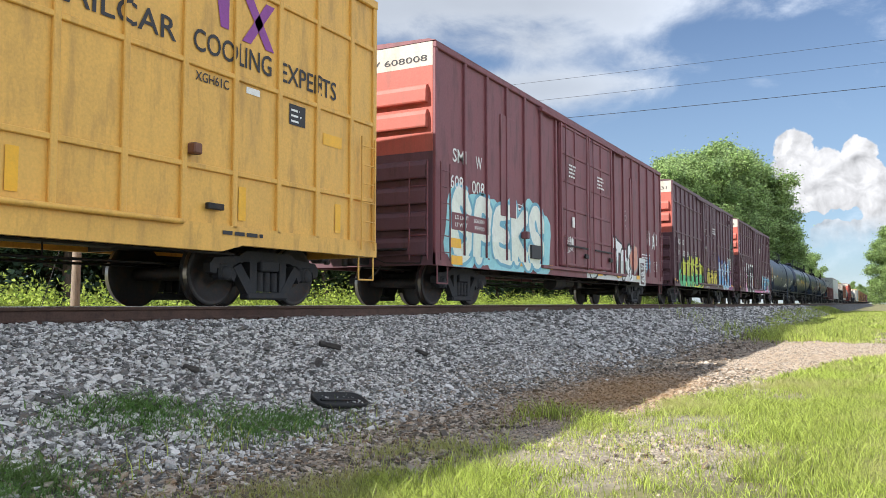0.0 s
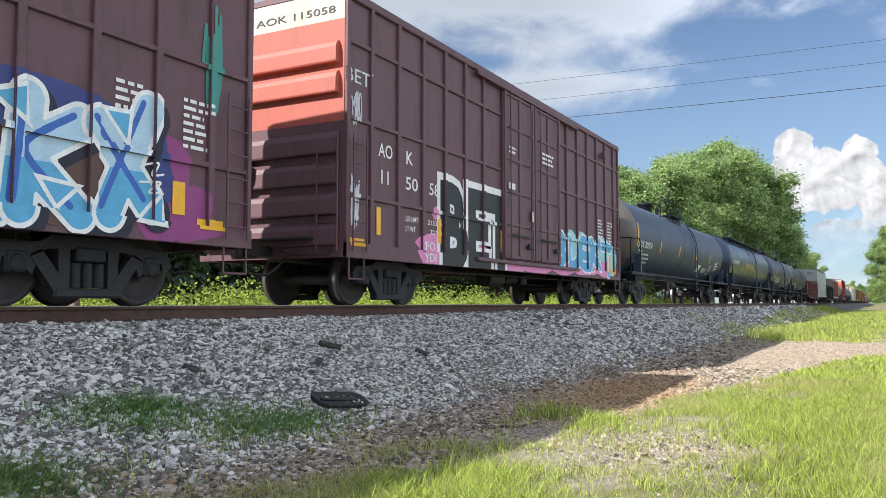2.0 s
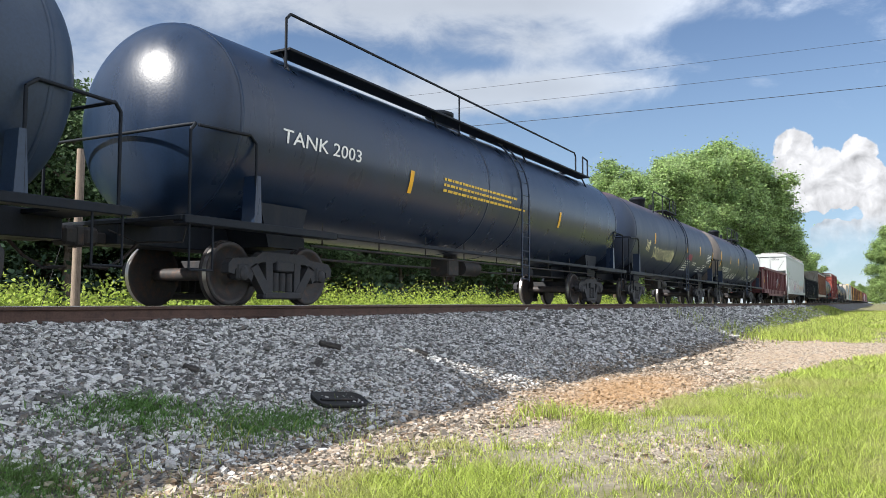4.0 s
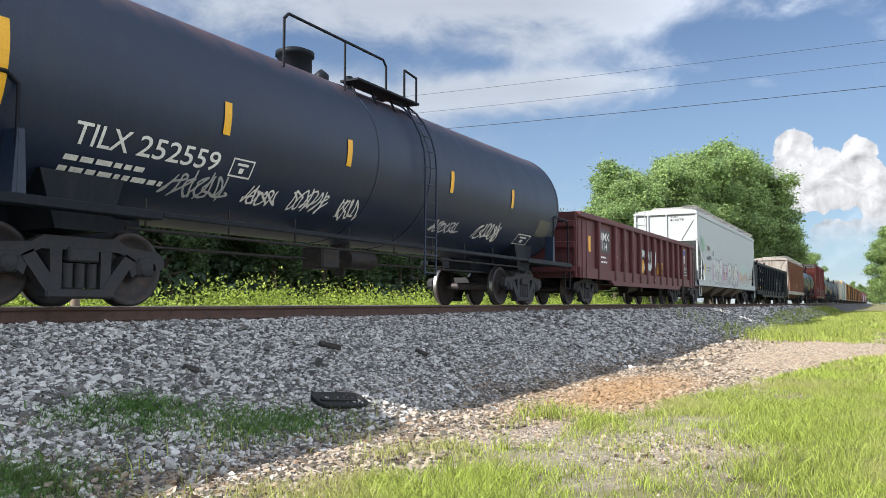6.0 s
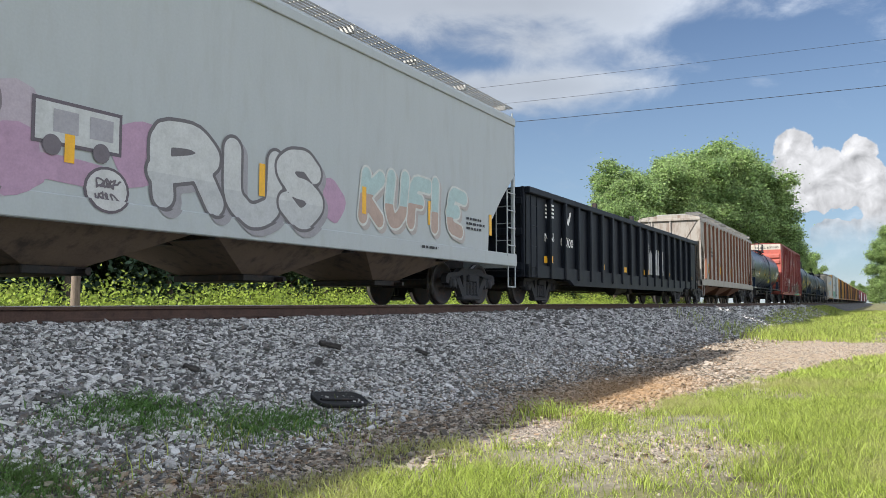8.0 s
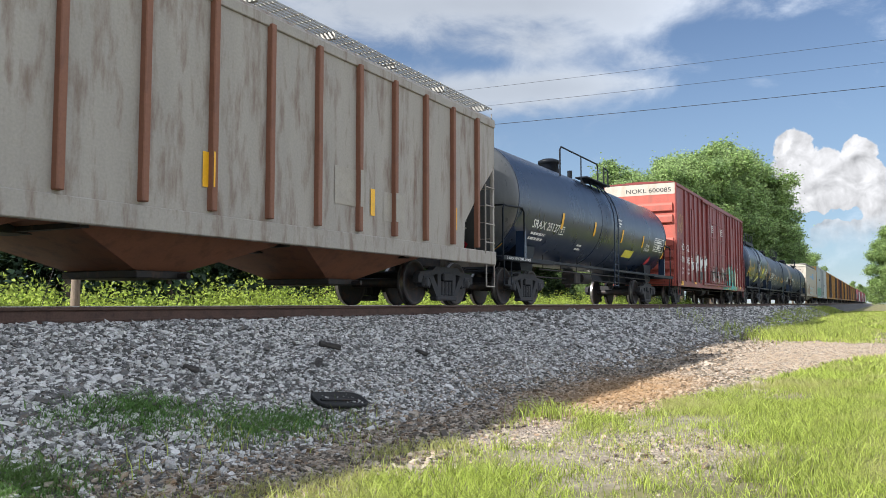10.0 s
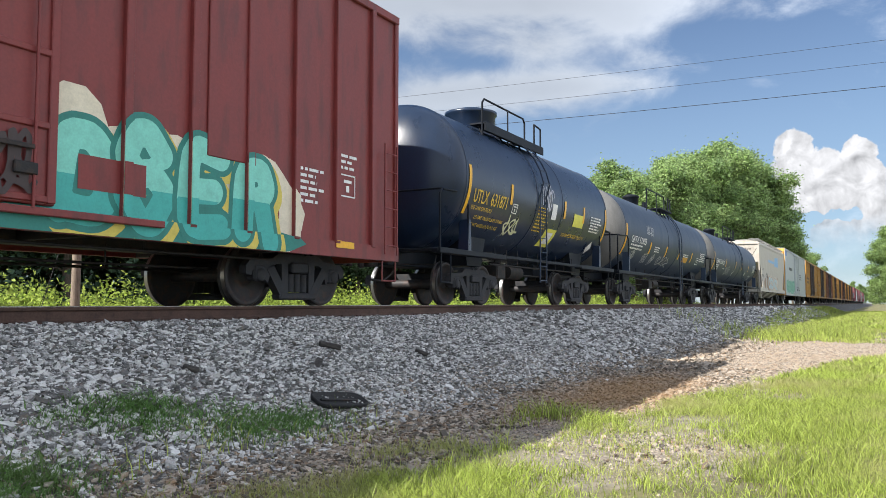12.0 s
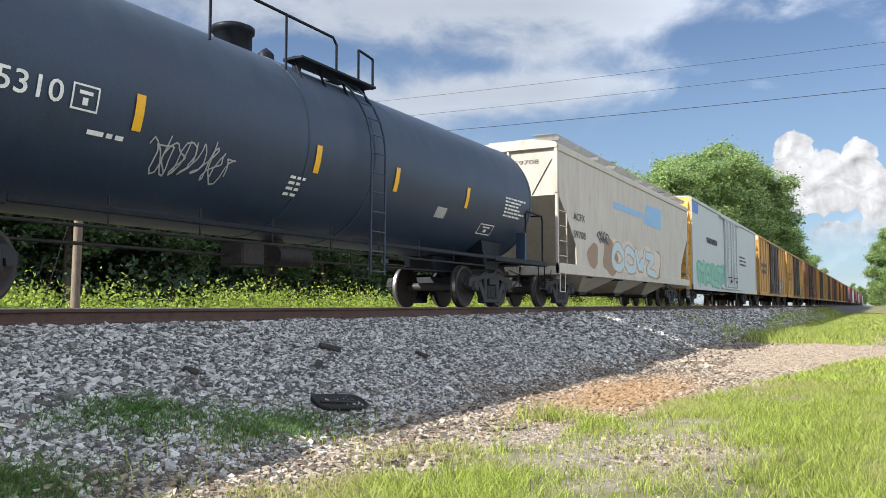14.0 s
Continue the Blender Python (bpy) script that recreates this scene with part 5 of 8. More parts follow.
def underframe(car, length, z=0.78, gear=True, seed=0):
    s = Solid()
    s.box(0.15, length - 0.15, -0.24, 0.24, z, z + 0.28, 0.01)
    n = max(2, int(length / 3))
    for i in range(1, n):
        s.box(length * i / n - 0.06, length * i / n + 0.06, -1.35, 1.35, z + 0.02, z + 0.20)
    part("centre_sill", s, M_steel, car)
    if gear:
        b, m = Solid(), length / 2
        b.rod((m - 0.9, -0.75, z - 0.12), (m - 0.1, -0.75, z - 0.12), 0.20, 14)
        part("brake_reservoir", b, M_steel, car)
        b = Solid()
        b.rod((m + 0.4, -0.65, z - 0.10), (m + 1.1, -0.65, z - 0.10), 0.13, 12)
        b.box(m + 1.2, m + 1.55, -0.85, -0.5, z - 0.25, z + 0.02, 0.03)
        part("brake_cylinder", b, M_steel, car)
        r = Solid()
        r.rod((2.8, -0.35, z - 0.20), (length - 2.8, -0.35, z - 0.20), 0.018)
        r.rod((2.8, -1.05, z - 0.06), (length - 2.8, -1.05, z - 0.06), 0.02)
        r.rod((2.8, 0.3, z - 0.22), (length - 2.8, 0.3, z - 0.22), 0.018)
        for i in range(7):
            xx = 3.0 + (length - 6.0) * i / 6
            r.rod((xx, -1.05, z - 0.06), (xx, -1.05, z + 0.1), 0.012)
            r.rod((xx, -0.35, z - 0.20), (xx, -0.35, z + 0.05), 0.012)
        part("brake_rigging", r, M_steel, car)


def roll(car, s0):
    """Notes where a car stands at the clip's start."""
    car.matrix_basis = pose(s0, TRACK_Y, 0)
    MOVING.append((car, s0))
    return car


def boxcar(name, label, s0, length, body, end_low, end_mid=None, end_top=None, ribs=None, bands=(), door=None, top=5.08, low=0.76, trucks=(2.1, 2.1), plain=False,
           rib_w=0.10, rib_d=0.055, door_mat=None, sill_drop=0.0, end_steps=8, rear=None, group="freight train"):
    car = thing(name, label, "boxcar", group)
    ribs = ribs if ribs is not None else [length * i / 16 for i in range(1, 16)]
    door = door or (length / 2 - 1.6, length / 2 + 1.6)
    iv = [(x - rib_w / 2, x + rib_w / 2) for x in ribs if not door[0] - 0.1 < x < door[1] + 0.1]
    side = Side(-HALF, iv, rib_d, sill=(low + 0.24, 0.05), floor=low + 0.005, bands=bands)
    s = Solid().box(0.02, length - 0.02, -HALF, HALF, low + 0.12, top, 0.012)
    part("body", s, body, car)
    sill = Solid().prism([(0.0, low), (0.0, low + 0.24), (length, low + 0.24), (length, low), (length - 3.2, low), (length - 3.6, low - sill_drop), (3.6, low - sill_drop), (3.2, low)], -HALF - 0.05, -HALF + 0.06)
    sill.prism([(0.0, low), (0.0, low + 0.24), (length, low + 0.24), (length, low)], HALF - 0.06, HALF + 0.05)
    part("side_sill", sill, body, car)
    rm = "rib_%s_%d" % (body.name, int(top * 100 + rib_w * 1000))
    for a, b in iv:
        piece("rib", shared(rm, lambda q: q.box(-rib_w / 2, rib_w / 2, -HALF - rib_d, -HALF + 0.02, low + 0.20, top - 0.12, 0.012), body), car, at=((a + b) / 2, 0, 0))
    for z in bands:
        for x0, x1 in ((0.1, door[0] - 0.05), (door[1] + 0.05, length - 0.1)):
            part("side_band", Solid().box(x0, x1, -HALF - rib_d * 0.75, -HALF + 0.02, z - 0.035, z + 0.035, 0.01), body, car)
    for y0, y1 in ((-HALF - 0.06, -HALF + 0.03), (HALF - 0.03, HALF + 0.06)):
        part("top_chord", Solid().box(0.0, length, y0, y1, top - 0.14, top, 0.015), body, car)
    for x in (0.0, length - 0.10):
        part("corner_post", Solid().box(x, x + 0.10, -HALF - 0.045, -HALF + 0.04, low, top - 0.13, 0.015), body, car)
    rf = Solid()
    n = 12
    prof = [(-HALF - 0.05, top), (-HALF + 0.1, top + 0.05), (0, top + 0.11), (HALF - 0.1, top + 0.05), (HALF + 0.05, top)]
    vs = [(x, y, z) for x in (-0.02, length + 0.02) for y, z in prof]
    rf.add(vs, [(0, 1, 6, 5), (1, 2, 7, 6), (2, 3, 8, 7), (3, 4, 9, 8), (0, 5, 9, 4), (0, 4, 3, 2, 1), (5, 6, 7, 8, 9)])
    for i in range(1, n):
        x = length * i / n
        rf.box(x - 0.03, x + 0.03, -HALF + 0.3, HALF - 0.3, top + 0.05, top + 0.13)
    part("roof", rf, body, car)
    # doors: two leaves with rails, rods and handles
    dm = door_mat or body
    mid = (door[0] + door[1]) / 2
    for a, b in ((door[0], mid - 0.02), (mid + 0.02, door[1])):
        leaf = part("door", Solid().box(a, b, -HALF - 0.075, -HALF + 0.0, low + 0.26, top - 0.22, 0.012), dm, car)
        for x in (a + 0.06, (a + b) / 2, b - 0.06):
            part("door_post", Solid().box(x - 0.05, x + 0.05, -HALF - 0.108, -HALF - 0.06, low + 0.28, top - 0.24, 0.01), dm, leaf)
        for z in np.linspace(low + 0.32, top - 0.30, 6):
            part("door_rail", Solid().box(a + 0.02, b - 0.02, -HALF - 0.103, -HALF - 0.06, z - 0.035, z + 0.035, 0.01), dm, leaf)
        r = Solid()
        for x in (b - 0.28, a + 0.28):
            r.rod((x, -HALF - 0.135, low + 0.22), (x, -HALF - 0.135, top - 0.24), 0.017)
        part("lock_rod", r, dm, leaf)
        h = Solid().box(a + 0.3, b - 0.3, -HALF - 0.17, -HALF - 0.14, 1.55, 1.60, 0.008).box(b - 0.5, b - 0.25, -HALF - 0.16, -HALF - 0.11, 1.3, 1.42, 0.01)
        part("handle", h, M_steel, leaf)
    for z in (low + 0.20, top - 0.20):
        part("door_track", Solid().box(door[0] - 1.4, door[1] + 1.4, -HALF - 0.13, -HALF - 0.04, z - 0.05, z + 0.03, 0.01), dm, car)
    # front end: pressed ribs over a flat sheet, painted in bands
    z_mid, z_top = (2.95, 4.62) if end_mid else (top, top)
    parts = [(low, z_mid, end_low)] + ([(z_mid, z_top, end_mid), (z_top, top - 0.01, end_top or end_mid)] if end_mid else [])
    for a, b, mt in parts:
        panel = part("end_panel", Solid().box(-0.01, 0.03, -HALF + 0.02, HALF - 0.02, a + 0.002, b), mt, car)
        if mt is not end_top:
            for k in range(end_steps):
                z = low + 0.35 + (4.55 - low - 0.35) * k / (end_steps - 1)
                if a + 0.15 < z < b - 0.16:
                    pr = [(-0.005, z - 0.165), (-0.105, z - 0.155), (-0.115, z - 0.13), (-0.11, z + 0.09), (-0.08, z + 0.17), (-0.005, z + 0.21)]
                    part("end_rib", Solid().prism(pr, -HALF + 0.12, HALF - 0.12), mt, panel)
    panel = part("end_panel", Solid().box(length - 0.03, length + 0.01, -HALF + 0.02, HALF - 0.02, low, top - 0.01), end_low, car)
    for k in range(end_steps):
        z = low + 0.35 + (4.55 - low - 0.35) * k / (end_steps - 1)
        part("end_rib", Solid().prism([(length, z - 0.15), (length + 0.08, z - 0.10), (length + 0.08, z + 0.05), (length, z + 0.10)], -HALF + 0.12, HALF - 0.12), end_low, panel)
    if not plain:
        ladder(car, (0.10, -HALF - 0.10, low + 0.1), (0.10, -HALF - 0.10, 2.75), 0.38, body, 6)
        ladder(car, (length - 0.52, -HALF - 0.10, low + 0.1), (length - 0.52, -HALF - 0.10, 2.75), 0.38, body, 6)
        ladder(car, (-0.10, -HALF + 0.08, low + 0.1), (-0.10, -HALF + 0.08, 2.75), 0.40, body, 6, axis="y")
        ladder(car, (length + 0.10, -HALF + 0.08, low + 0.1), (length + 0.10, -HALF + 0.08, 2.75), 0.40, body, 6, axis="y")
        for x in (0.08, length - 0.50):
            part("stirrup", Solid().tube([(x, -HALF - 0.03, low + 0.02), (x, -HALF - 0.03, 0.42), (x + 0.42, -HALF - 0.03, 0.42), (x + 0.42, -HALF - 0.03, low + 0.02)], 0.016), body, car)
        bw = Solid().turn([(-0.20, 0.27), (-0.17, 0.29), (-0.14, 0.27)], 20, "x", (0, 0.55, 2.2), False)
        bw.rod((-0.17, 0.28, 2.2), (-0.17, 0.82, 2.2), 0.015).rod((-0.17, 0.55, 1.93), (-0.17, 0.55, 2.47), 0.015).box(-0.14, 0.0, 0.40, 0.70, 2.05, 2.35, 0.02)
        part("brake_wheel", bw, M_steel, car)
        part("crossover_step", Solid().box(-0.30, 0.0, -1.0, 1.0, 1.05, 1.09, 0.008), M_steel, car)
    underframe(car, length, low - 0.02, not plain)
    couplers(car, length)
    truck(car, trucks[0])
    truck(car, length - trucks[1])
    roll(car, s0)
    return car, side


def tank_car(name, label, s0, length, body, r=1.46, zc=2.58, head=None, jacket=0.0, walk_at=None, walk_len=3.4, far=False, trucks=(2.15, 2.15),
             ladder_at=None, long_walk=False, group="freight train"):
    car = thing(name, label, "tank car", group)
    hd = 0.74
    prof = [(hd * (1 - math.cos(a)), r * math.sin(a)) for a in (0.5 * math.pi * i / 14 for i in range(15))]
    mid = length / 2
    shell = [(hd, r)] + [(x, r) for x in np.linspace(hd + 0.3, length - hd - 0.3, 12)] + [(length - hd, r)]
    part("barrel", Solid().turn(shell, 72, "x", (0, 0, zc), caps=False), body, car)
    part("tank_head", Solid().turn(prof, 72, "x", (0, 0, zc), caps=False), head or body, car)
    part("tank_head", Solid().turn([(length - a, b) for a, b in prof[::-1]], 72, "x", (0, 0, zc), caps=False), body, car)
    for x in (hd + 0.02, length - hd - 0.02, mid - 0.9, mid + 0.9):
        seam = Solid().turn([(x - 0.03, r), (x - 0.025, r + 0.010), (x + 0.025, r + 0.010), (x + 0.03, r)], 72, "x", (0, 0, zc), caps=False)
        part("jacket_band", seam, body, car)
    # running gear, stub sills and side rail
    for x0, x1, x in ((-0.25, 3.6, trucks[0]), (length - 3.6, length + 0.25, length - trucks[1])):
        part("stub_sill", Solid().box(x0, x1, -0.30, 0.30, 0.80, 1.14, 0.015), M_blackcar, car)
        part("saddle", Solid().prism([(x - 0.35, 0.86), (x + 0.35, 0.86), (x + 0.55, 1.5), (x - 0.55, 1.5)], -1.05, 1.05), M_blackcar, car)
    for x0, x1 in ((-0.25, 2.9), (length - 2.9, length + 0.25)):
        for y in (-1.39, 1.39):
            part("side_platform", Solid().box(x0, x1, y - 0.11, y + 0.11, 1.02, 1.13, 0.012), M_blackcar, car)
    part("end_platform", Solid().box(-0.28, 0.30, -1.46, 1.46, 1.06, 1.12, 0.01), M_blackcar, car)
    part("end_platform", Solid().box(length - 0.30, length + 0.28, -1.46, 1.46, 1.06, 1.12, 0.01), M_blackcar, car)
    if not far:
        sr = Solid().box(2.9, length - 2.9, -1.50, -1.40, 1.05, 1.12, 0.01)
        part("side_rail", sr, M_blackcar, car)
        rg = Solid()
        rg.rod((2.6, -1.2, 0.92), (length - 2.6, -1.2, 0.92), 0.02).rod((2.6, -0.5, 0.78), (length - 2.6, -0.5, 0.78), 0.022)
        for i in range(9):
            x = 2.9 + (length - 5.8) * i / 8
            rg.rod((x, -1.2, 0.92), (x, -1.2, 1.3), 0.012)
        rg.box(mid - 1.6, mid - 1.1, -0.8, -0.35, 0.62, 0.98, 0.03).rod((mid - 0.7, -0.6, 0.82), (mid + 0.1, -0.6, 0.82), 0.17, 14)
        rg.tube([(mid + 0.55, -1.2, 0.92), (mid + 0.7, -1.15, 0.50), (mid + 1.0, -1.15, 0.50), (mid + 1.15, -1.2, 0.92)], 0.014)
        part("brake_rigging", rg, M_steel, car)
        out = Solid().rod((mid, 0, zc - r + 0.02), (mid, 0, 0.70), 0.17, 14).rod((mid, 0, 0.72), (mid, 0, 0.55), 0.10, 12)
        part("bottom_outlet", out, M_steel, car)
        for x0, sg in ((-0.12, 1), (length + 0.12, -1)):
            g = Solid()
            y = -1.42
            g.tube([(x0, y, 1.1), (x0, y, 2.20), (x0 + sg * 0.08, y, 2.30), (x0 + sg * 0.08, 1.42, 2.30), (x0, 1.42, 2.2), (x0, 1.42, 1.1)], 0.022)
            g.tube([(x0 + sg * 0.10, y - 0.03, 2.28), (x0 + sg * 1.05, y - 0.03, 2.32), (x0 + sg * 1.18, y - 0.03, 2.22), (x0 + sg * 1.18, y - 0.03, 1.1)], 0.022)
            part("hand_rail", g, M_blackcar, car)
        for x in (-0.15, length - 0.25):
            part("stirrup", Solid().tube([(x, -1.46, 1.05), (x, -1.46, 0.45), (x + 0.40, -1.46, 0.45), (x + 0.40, -1.46, 1.05)], 0.016), M_blackcar, car)
        for x, w in ((hd + 0.35, 0.08), (length - hd - 0.35, 0.08)):
            part("bracket", Solid().prism([(x - w, 1.10), (x + w, 1.10), (x + w * 0.5, 1.78 if w > 0.07 else 1.42), (x - w * 0.5, 1.78 if w > 0.07 else 1.42)], -1.47, -1.24), body, car)
    # top fittings
    wx = walk_at if walk_at is not None else mid
    zt = zc + r
    zp = zt - 0.14
    xa, xb = (wx - 0.1, wx + walk_len / 2) if not walk_len > 8 else (wx - walk_len / 2, wx + walk_len / 2)
    if long_walk:                     # a full platform round a tall valve housing
        xa = wx - walk_len / 2
        part("valve_housing", Solid().turn([(zt - 0.1, 0.62), (zt + 0.42, 0.62), (zt + 0.45, 0.66), (zt + 0.52, 0.66), (zt + 0.60, 0.4), (zt + 0.62, 0.0)], 28, "z", (wx - 0.3, 0, 0)), body, car)
        part("platform_skirt", Solid().box(xa, xb, -1.13, -1.09, zp - 0.16, zp + 0.05, 0.008), M_blackcar, car)
    for y in (-0.92, 0.92):
        w = Solid().box(xa, xb, y - 0.20, y + 0.20, zp, zp + 0.045, 0.008)
        for x in np.linspace(xa + 0.1, xb - 0.1, 4):
            w.rod((x, math.copysign(0.88, y), zp + 0.02), (x, math.copysign(1.05, y), zp - 0.36), 0.022)
        part("walkway", w, M_blackcar, car, "steel grating walkway")
    part("walkway", Solid().box(xb - 0.35, xb, -0.72, 0.72, zp + 0.17, zp + 0.21, 0.008), M_blackcar, car, "steel grating walkway")
    hr = Solid()
    for y in (-1.04, 1.04):
        x0, x1, zz = wx - walk_len / 2, wx + walk_len / 2, zt + 0.46
        hr.tube([(x0, y, zt - 0.40), (x0, y, zz - 0.1), (x0 + 0.1, y, zz), (x1 - 1.2, y, zz), (x1 - 1.1, y, zz - 0.1), (x1 - 1.1, y, zp)], 0.024)
        hr.rod((x0 + (x1 - x0) * 0.4, y, zt - 0.40), (x0 + (x1 - x0) * 0.4, y, zz), 0.02)
        hr.tube([(x1 - 0.45, y, zp), (x1 - 0.45, y, zz), (x1, y, zz - 0.05), (x1, y, zp)], 0.024)
    part("guard_rail", hr, M_blackcar, car)
    dm = Solid()
    dm.turn([(zt - 0.08, 0.30), (zt + 0.30, 0.30), (zt + 0.32, 0.34), (zt + 0.40, 0.34), (zt + 0.46, 0.20), (zt + 0.48, 0.0)], 20, "z", (wx - 0.45, 0, 0))
    dm.turn([(zt - 0.05, 0.14), (zt + 0.24, 0.14), (zt + 0.30, 0.08), (zt + 0.36, 0.0)], 14, "z", (wx + 0.45, 0.1, 0))
    dm.rod((wx + 0.9, -0.2, zt - 0.05), (wx + 0.9, -0.2, zt + 0.28), 0.08, 10)
    part("manway", dm, M_blackcar, car)
    lx = ladder_at if ladder_at is not None else mid + 0.6
    la = Solid()
    pts = [(-(r + 0.14) * math.cos(a), zc + (r + 0.14) * math.sin(a)) for a in np.linspace(0.0, 1.15, 7)]
    for x in (lx, lx + 0.42):
        la.tube([(x, -1.58, 0.55), (x, -1.60, zc)] + [(x, y, z) for y, z in pts[1:]], 0.020)
    for z in np.linspace(0.6, zc, 7):
        la.rod((lx, -1.59, z), (lx + 0.42, -1.59, z), 0.013)
    for y, z in pts[1:]:
        la.rod((lx, y, z), (lx + 0.42, y, z), 0.013)
    part("ladder", la, body, car)
    couplers(car, length)
    truck(car, trucks[0])
    truck(car, length - trucks[1])
    roll(car, s0)
    return car, Side(barrel=(r + (0.012 if jacket else 0.0), zc))


def hopper(name, label, s0, length, body, low=0.90, top=4.50, bays=4, group="freight train", ribs=False, trucks=(1.35, 1.35), bay_mat=None, posts=True, open_top=False):
    """Covered hopper: flat sides, sloping end sheets behind open end frames, discharge gates below."""
    car = thing(name, label, "hopper car", group)
    e = 1.45
    bay_mat = bay_mat or body
    hw = HALF - 0.02
    sd = [(e, low + 0.16), (e - 0.06, 1.7), (0.75, 2.35), (0.25, 2.78), (0.0, 3.0), (0.0, top - 0.45), (0.05, top - 0.2), (length - 0.05, top - 0.2), (length, top - 0.45), (length, 3.0),
          (length - 0.25, 2.78), (length - 0.75, 2.35), (length - e + 0.06, 1.7), (length - e, low + 0.16)]
    part("side_sheet", Solid().prism(sd, -hw, -hw + 0.04), body, car)
    part("side_sheet", Solid().prism(sd, hw - 0.04, hw), body, car)
    for x0, x1 in ((0.02, 2.6), (length - 0.02, length - 2.6)):
        sl = Solid()
        sl.add([(x0, -hw + 0.03, 3.0), (x0, hw - 0.03, 3.0), (x1, hw - 0.03, low), (x1, -hw + 0.03, low)], [(0, 1, 2, 3)])
        sl.box(min(x0, x0 + 0.03), max(x0, x0 + 0.03), -hw + 0.02, hw - 0.02, 2.98, top - 0.2)
        part("slope_sheet", sl, body, car)
    part("side_sill", Solid().box(-0.05, length + 0.05, -HALF - 0.02, -HALF + 0.10, low - 0.02, low + 0.26, 0.012).box(-0.05, length + 0.05, HALF - 0.10, HALF + 0.02, low - 0.02, low + 0.26, 0.012), body, car)
    if not open_top:
        n = 10
        pr = [(-hw * math.cos(math.pi * i / n), top - 0.2 + 0.22 * math.sin(math.pi * i / n) ** 0.6) for i in range(n + 1)]
        vs = [(x, y, z) for x in (0.0, length) for y, z in pr]
        k = n + 1
        part("roof", Solid().add(vs, [(i, i + 1, k + i + 1, k + i) for i in range(n)] + [tuple(range(k)), tuple(range(k, 2 * k))[::-1]]), body, car)
        rb = Solid().box(-0.02, length + 0.02, -hw - 0.035, -hw + 0.03, top - 0.34, top - 0.18, 0.012)
        part("top_chord", rb, body, car)
        g = Solid()
        for y in np.linspace(-1.42, -0.80, 9):
            g.box(-0.1, length + 0.1, y - 0.008, y + 0.008, top + 0.10, top + 0.13)
        for x in np.linspace(0, length, 60):
            g.box(x - 0.008, x + 0.008, -1.44, -0.78, top + 0.11, top + 0.135)
        for x in np.linspace(0.3, length - 0.3, 10):
            g.box(x - 0.03, x + 0.03, -1.43, 0.65, top + 0.0, top + 0.10)
        part("running_board", g, M_galv, car, "grating running board along the roof")
        ha = Solid()
        for x in np.linspace(1.2, length - 1.2, 6):
            ha.box(x - 0.5, x + 0.5, -0.35, 0.35, top - 0.02, top + 0.12, 0.03)
        part("roof_hatch", ha, body, car)
    else:
        part("top_chord", Solid().box(0, length, -hw - 0.08, -hw + 0.06, top - 0.30, top - 0.12, 0.015).box(0, length, hw - 0.06, hw + 0.08, top - 0.30, top - 0.12, 0.015), body, car)
    iv = []
    if ribs:
        xs = np.linspace(0.9, length - 0.9, 15)
        iv = [(x - 0.05, x + 0.05) for x in xs]
        for x in xs:
            piece("rib", shared("hopper_rib_" + body.name, lambda q: q.box(-0.05, 0.05, -hw - 0.09, -hw + 0.02, 1.2, top - 0.3, 0.012), bay_mat), car, at=(x, 0, 0))
    # end frames
    for x, sg in ((0.0, 1), (length, -1)):
        f = Solid()
        xa = x - 0.05 if sg > 0 else x - 0.03
        for y in (-HALF + 0.02, -0.45, 0.45, HALF - 0.10):
            f.box(xa, xa + 0.08, y, y + 0.08, low, 3.05, 0.01)
        f.box(xa, xa + 0.08, -HALF, HALF, low - 0.05, low + 0.18, 0.01)
        part("end_frame", f, body, car)
        ly = HALF - 0.55 if sg > 0 else -HALF + 0.10
        ladder(car, (x - sg * 0.08, ly, low), (x - sg * 0.08, ly, top), 0.42, body, 9, axis="y")
        if not open_top:
            for y, w in ((-0.10, 0.07), (0.78, 0.07), (-hw, 0.10), (hw - 0.10, 0.10)):
                part("end_post", Solid().box(xa, xa + 0.08, y, y + w, 3.0, top - 0.2, 0.012), body, car)
            part("end_chord", Solid().box(xa - 0.02, xa + 0.10, -hw, hw, top - 0.26, top - 0.14, 0.012), body, car)
            part("brake_line", Solid().rod((0.008, -1.32, 3.95), (0.008, -0.75, 3.02), 0.010), M_steel, car)
        s2 = Solid()
        for z in (1.35, 1.75, 2.15, 2.55):
            s2.rod((x, -HALF, z), (x + sg * 0.5, -HALF - 0.02, z), 0.014)
        s2.rod((x + sg * 0.5, -HALF - 0.02, low + 0.2), (x + sg * 0.5, -HALF - 0.02, 2.60), 0.018)
        s2.tube([(x + sg * 0.02, -HALF, low), (x + sg * 0.02, -HALF, 0.40), (x + sg * 0.42, -HALF, 0.40), (x + sg * 0.42, -HALF, low)], 0.016)
        part("side_ladder", s2, body, car)
    # bays and gates
    inner0, inner1 = 2.5, length - 2.5
    for i in range(bays):
        a, b = inner0 + (inner1 - inner0) * i / bays, inner0 + (inner1 - inner0) * (i + 1) / bays
        m = (a + b) / 2
        q = Solid()
        vs = [(a, -1.35, low + 0.1), (b, -1.35, low + 0.1), (b, 1.35, low + 0.1), (a, 1.35, low + 0.1), (m - 0.35, -0.62, 0.44), (m + 0.35, -0.62, 0.44), (m + 0.35, 0.62, 0.44), (m - 0.35, 0.62, 0.44)]
        q.add(vs, [(0, 1, 5, 4), (1, 2, 6, 5), (2, 3, 7, 6), (3, 0, 4, 7), (4, 5, 6, 7)])
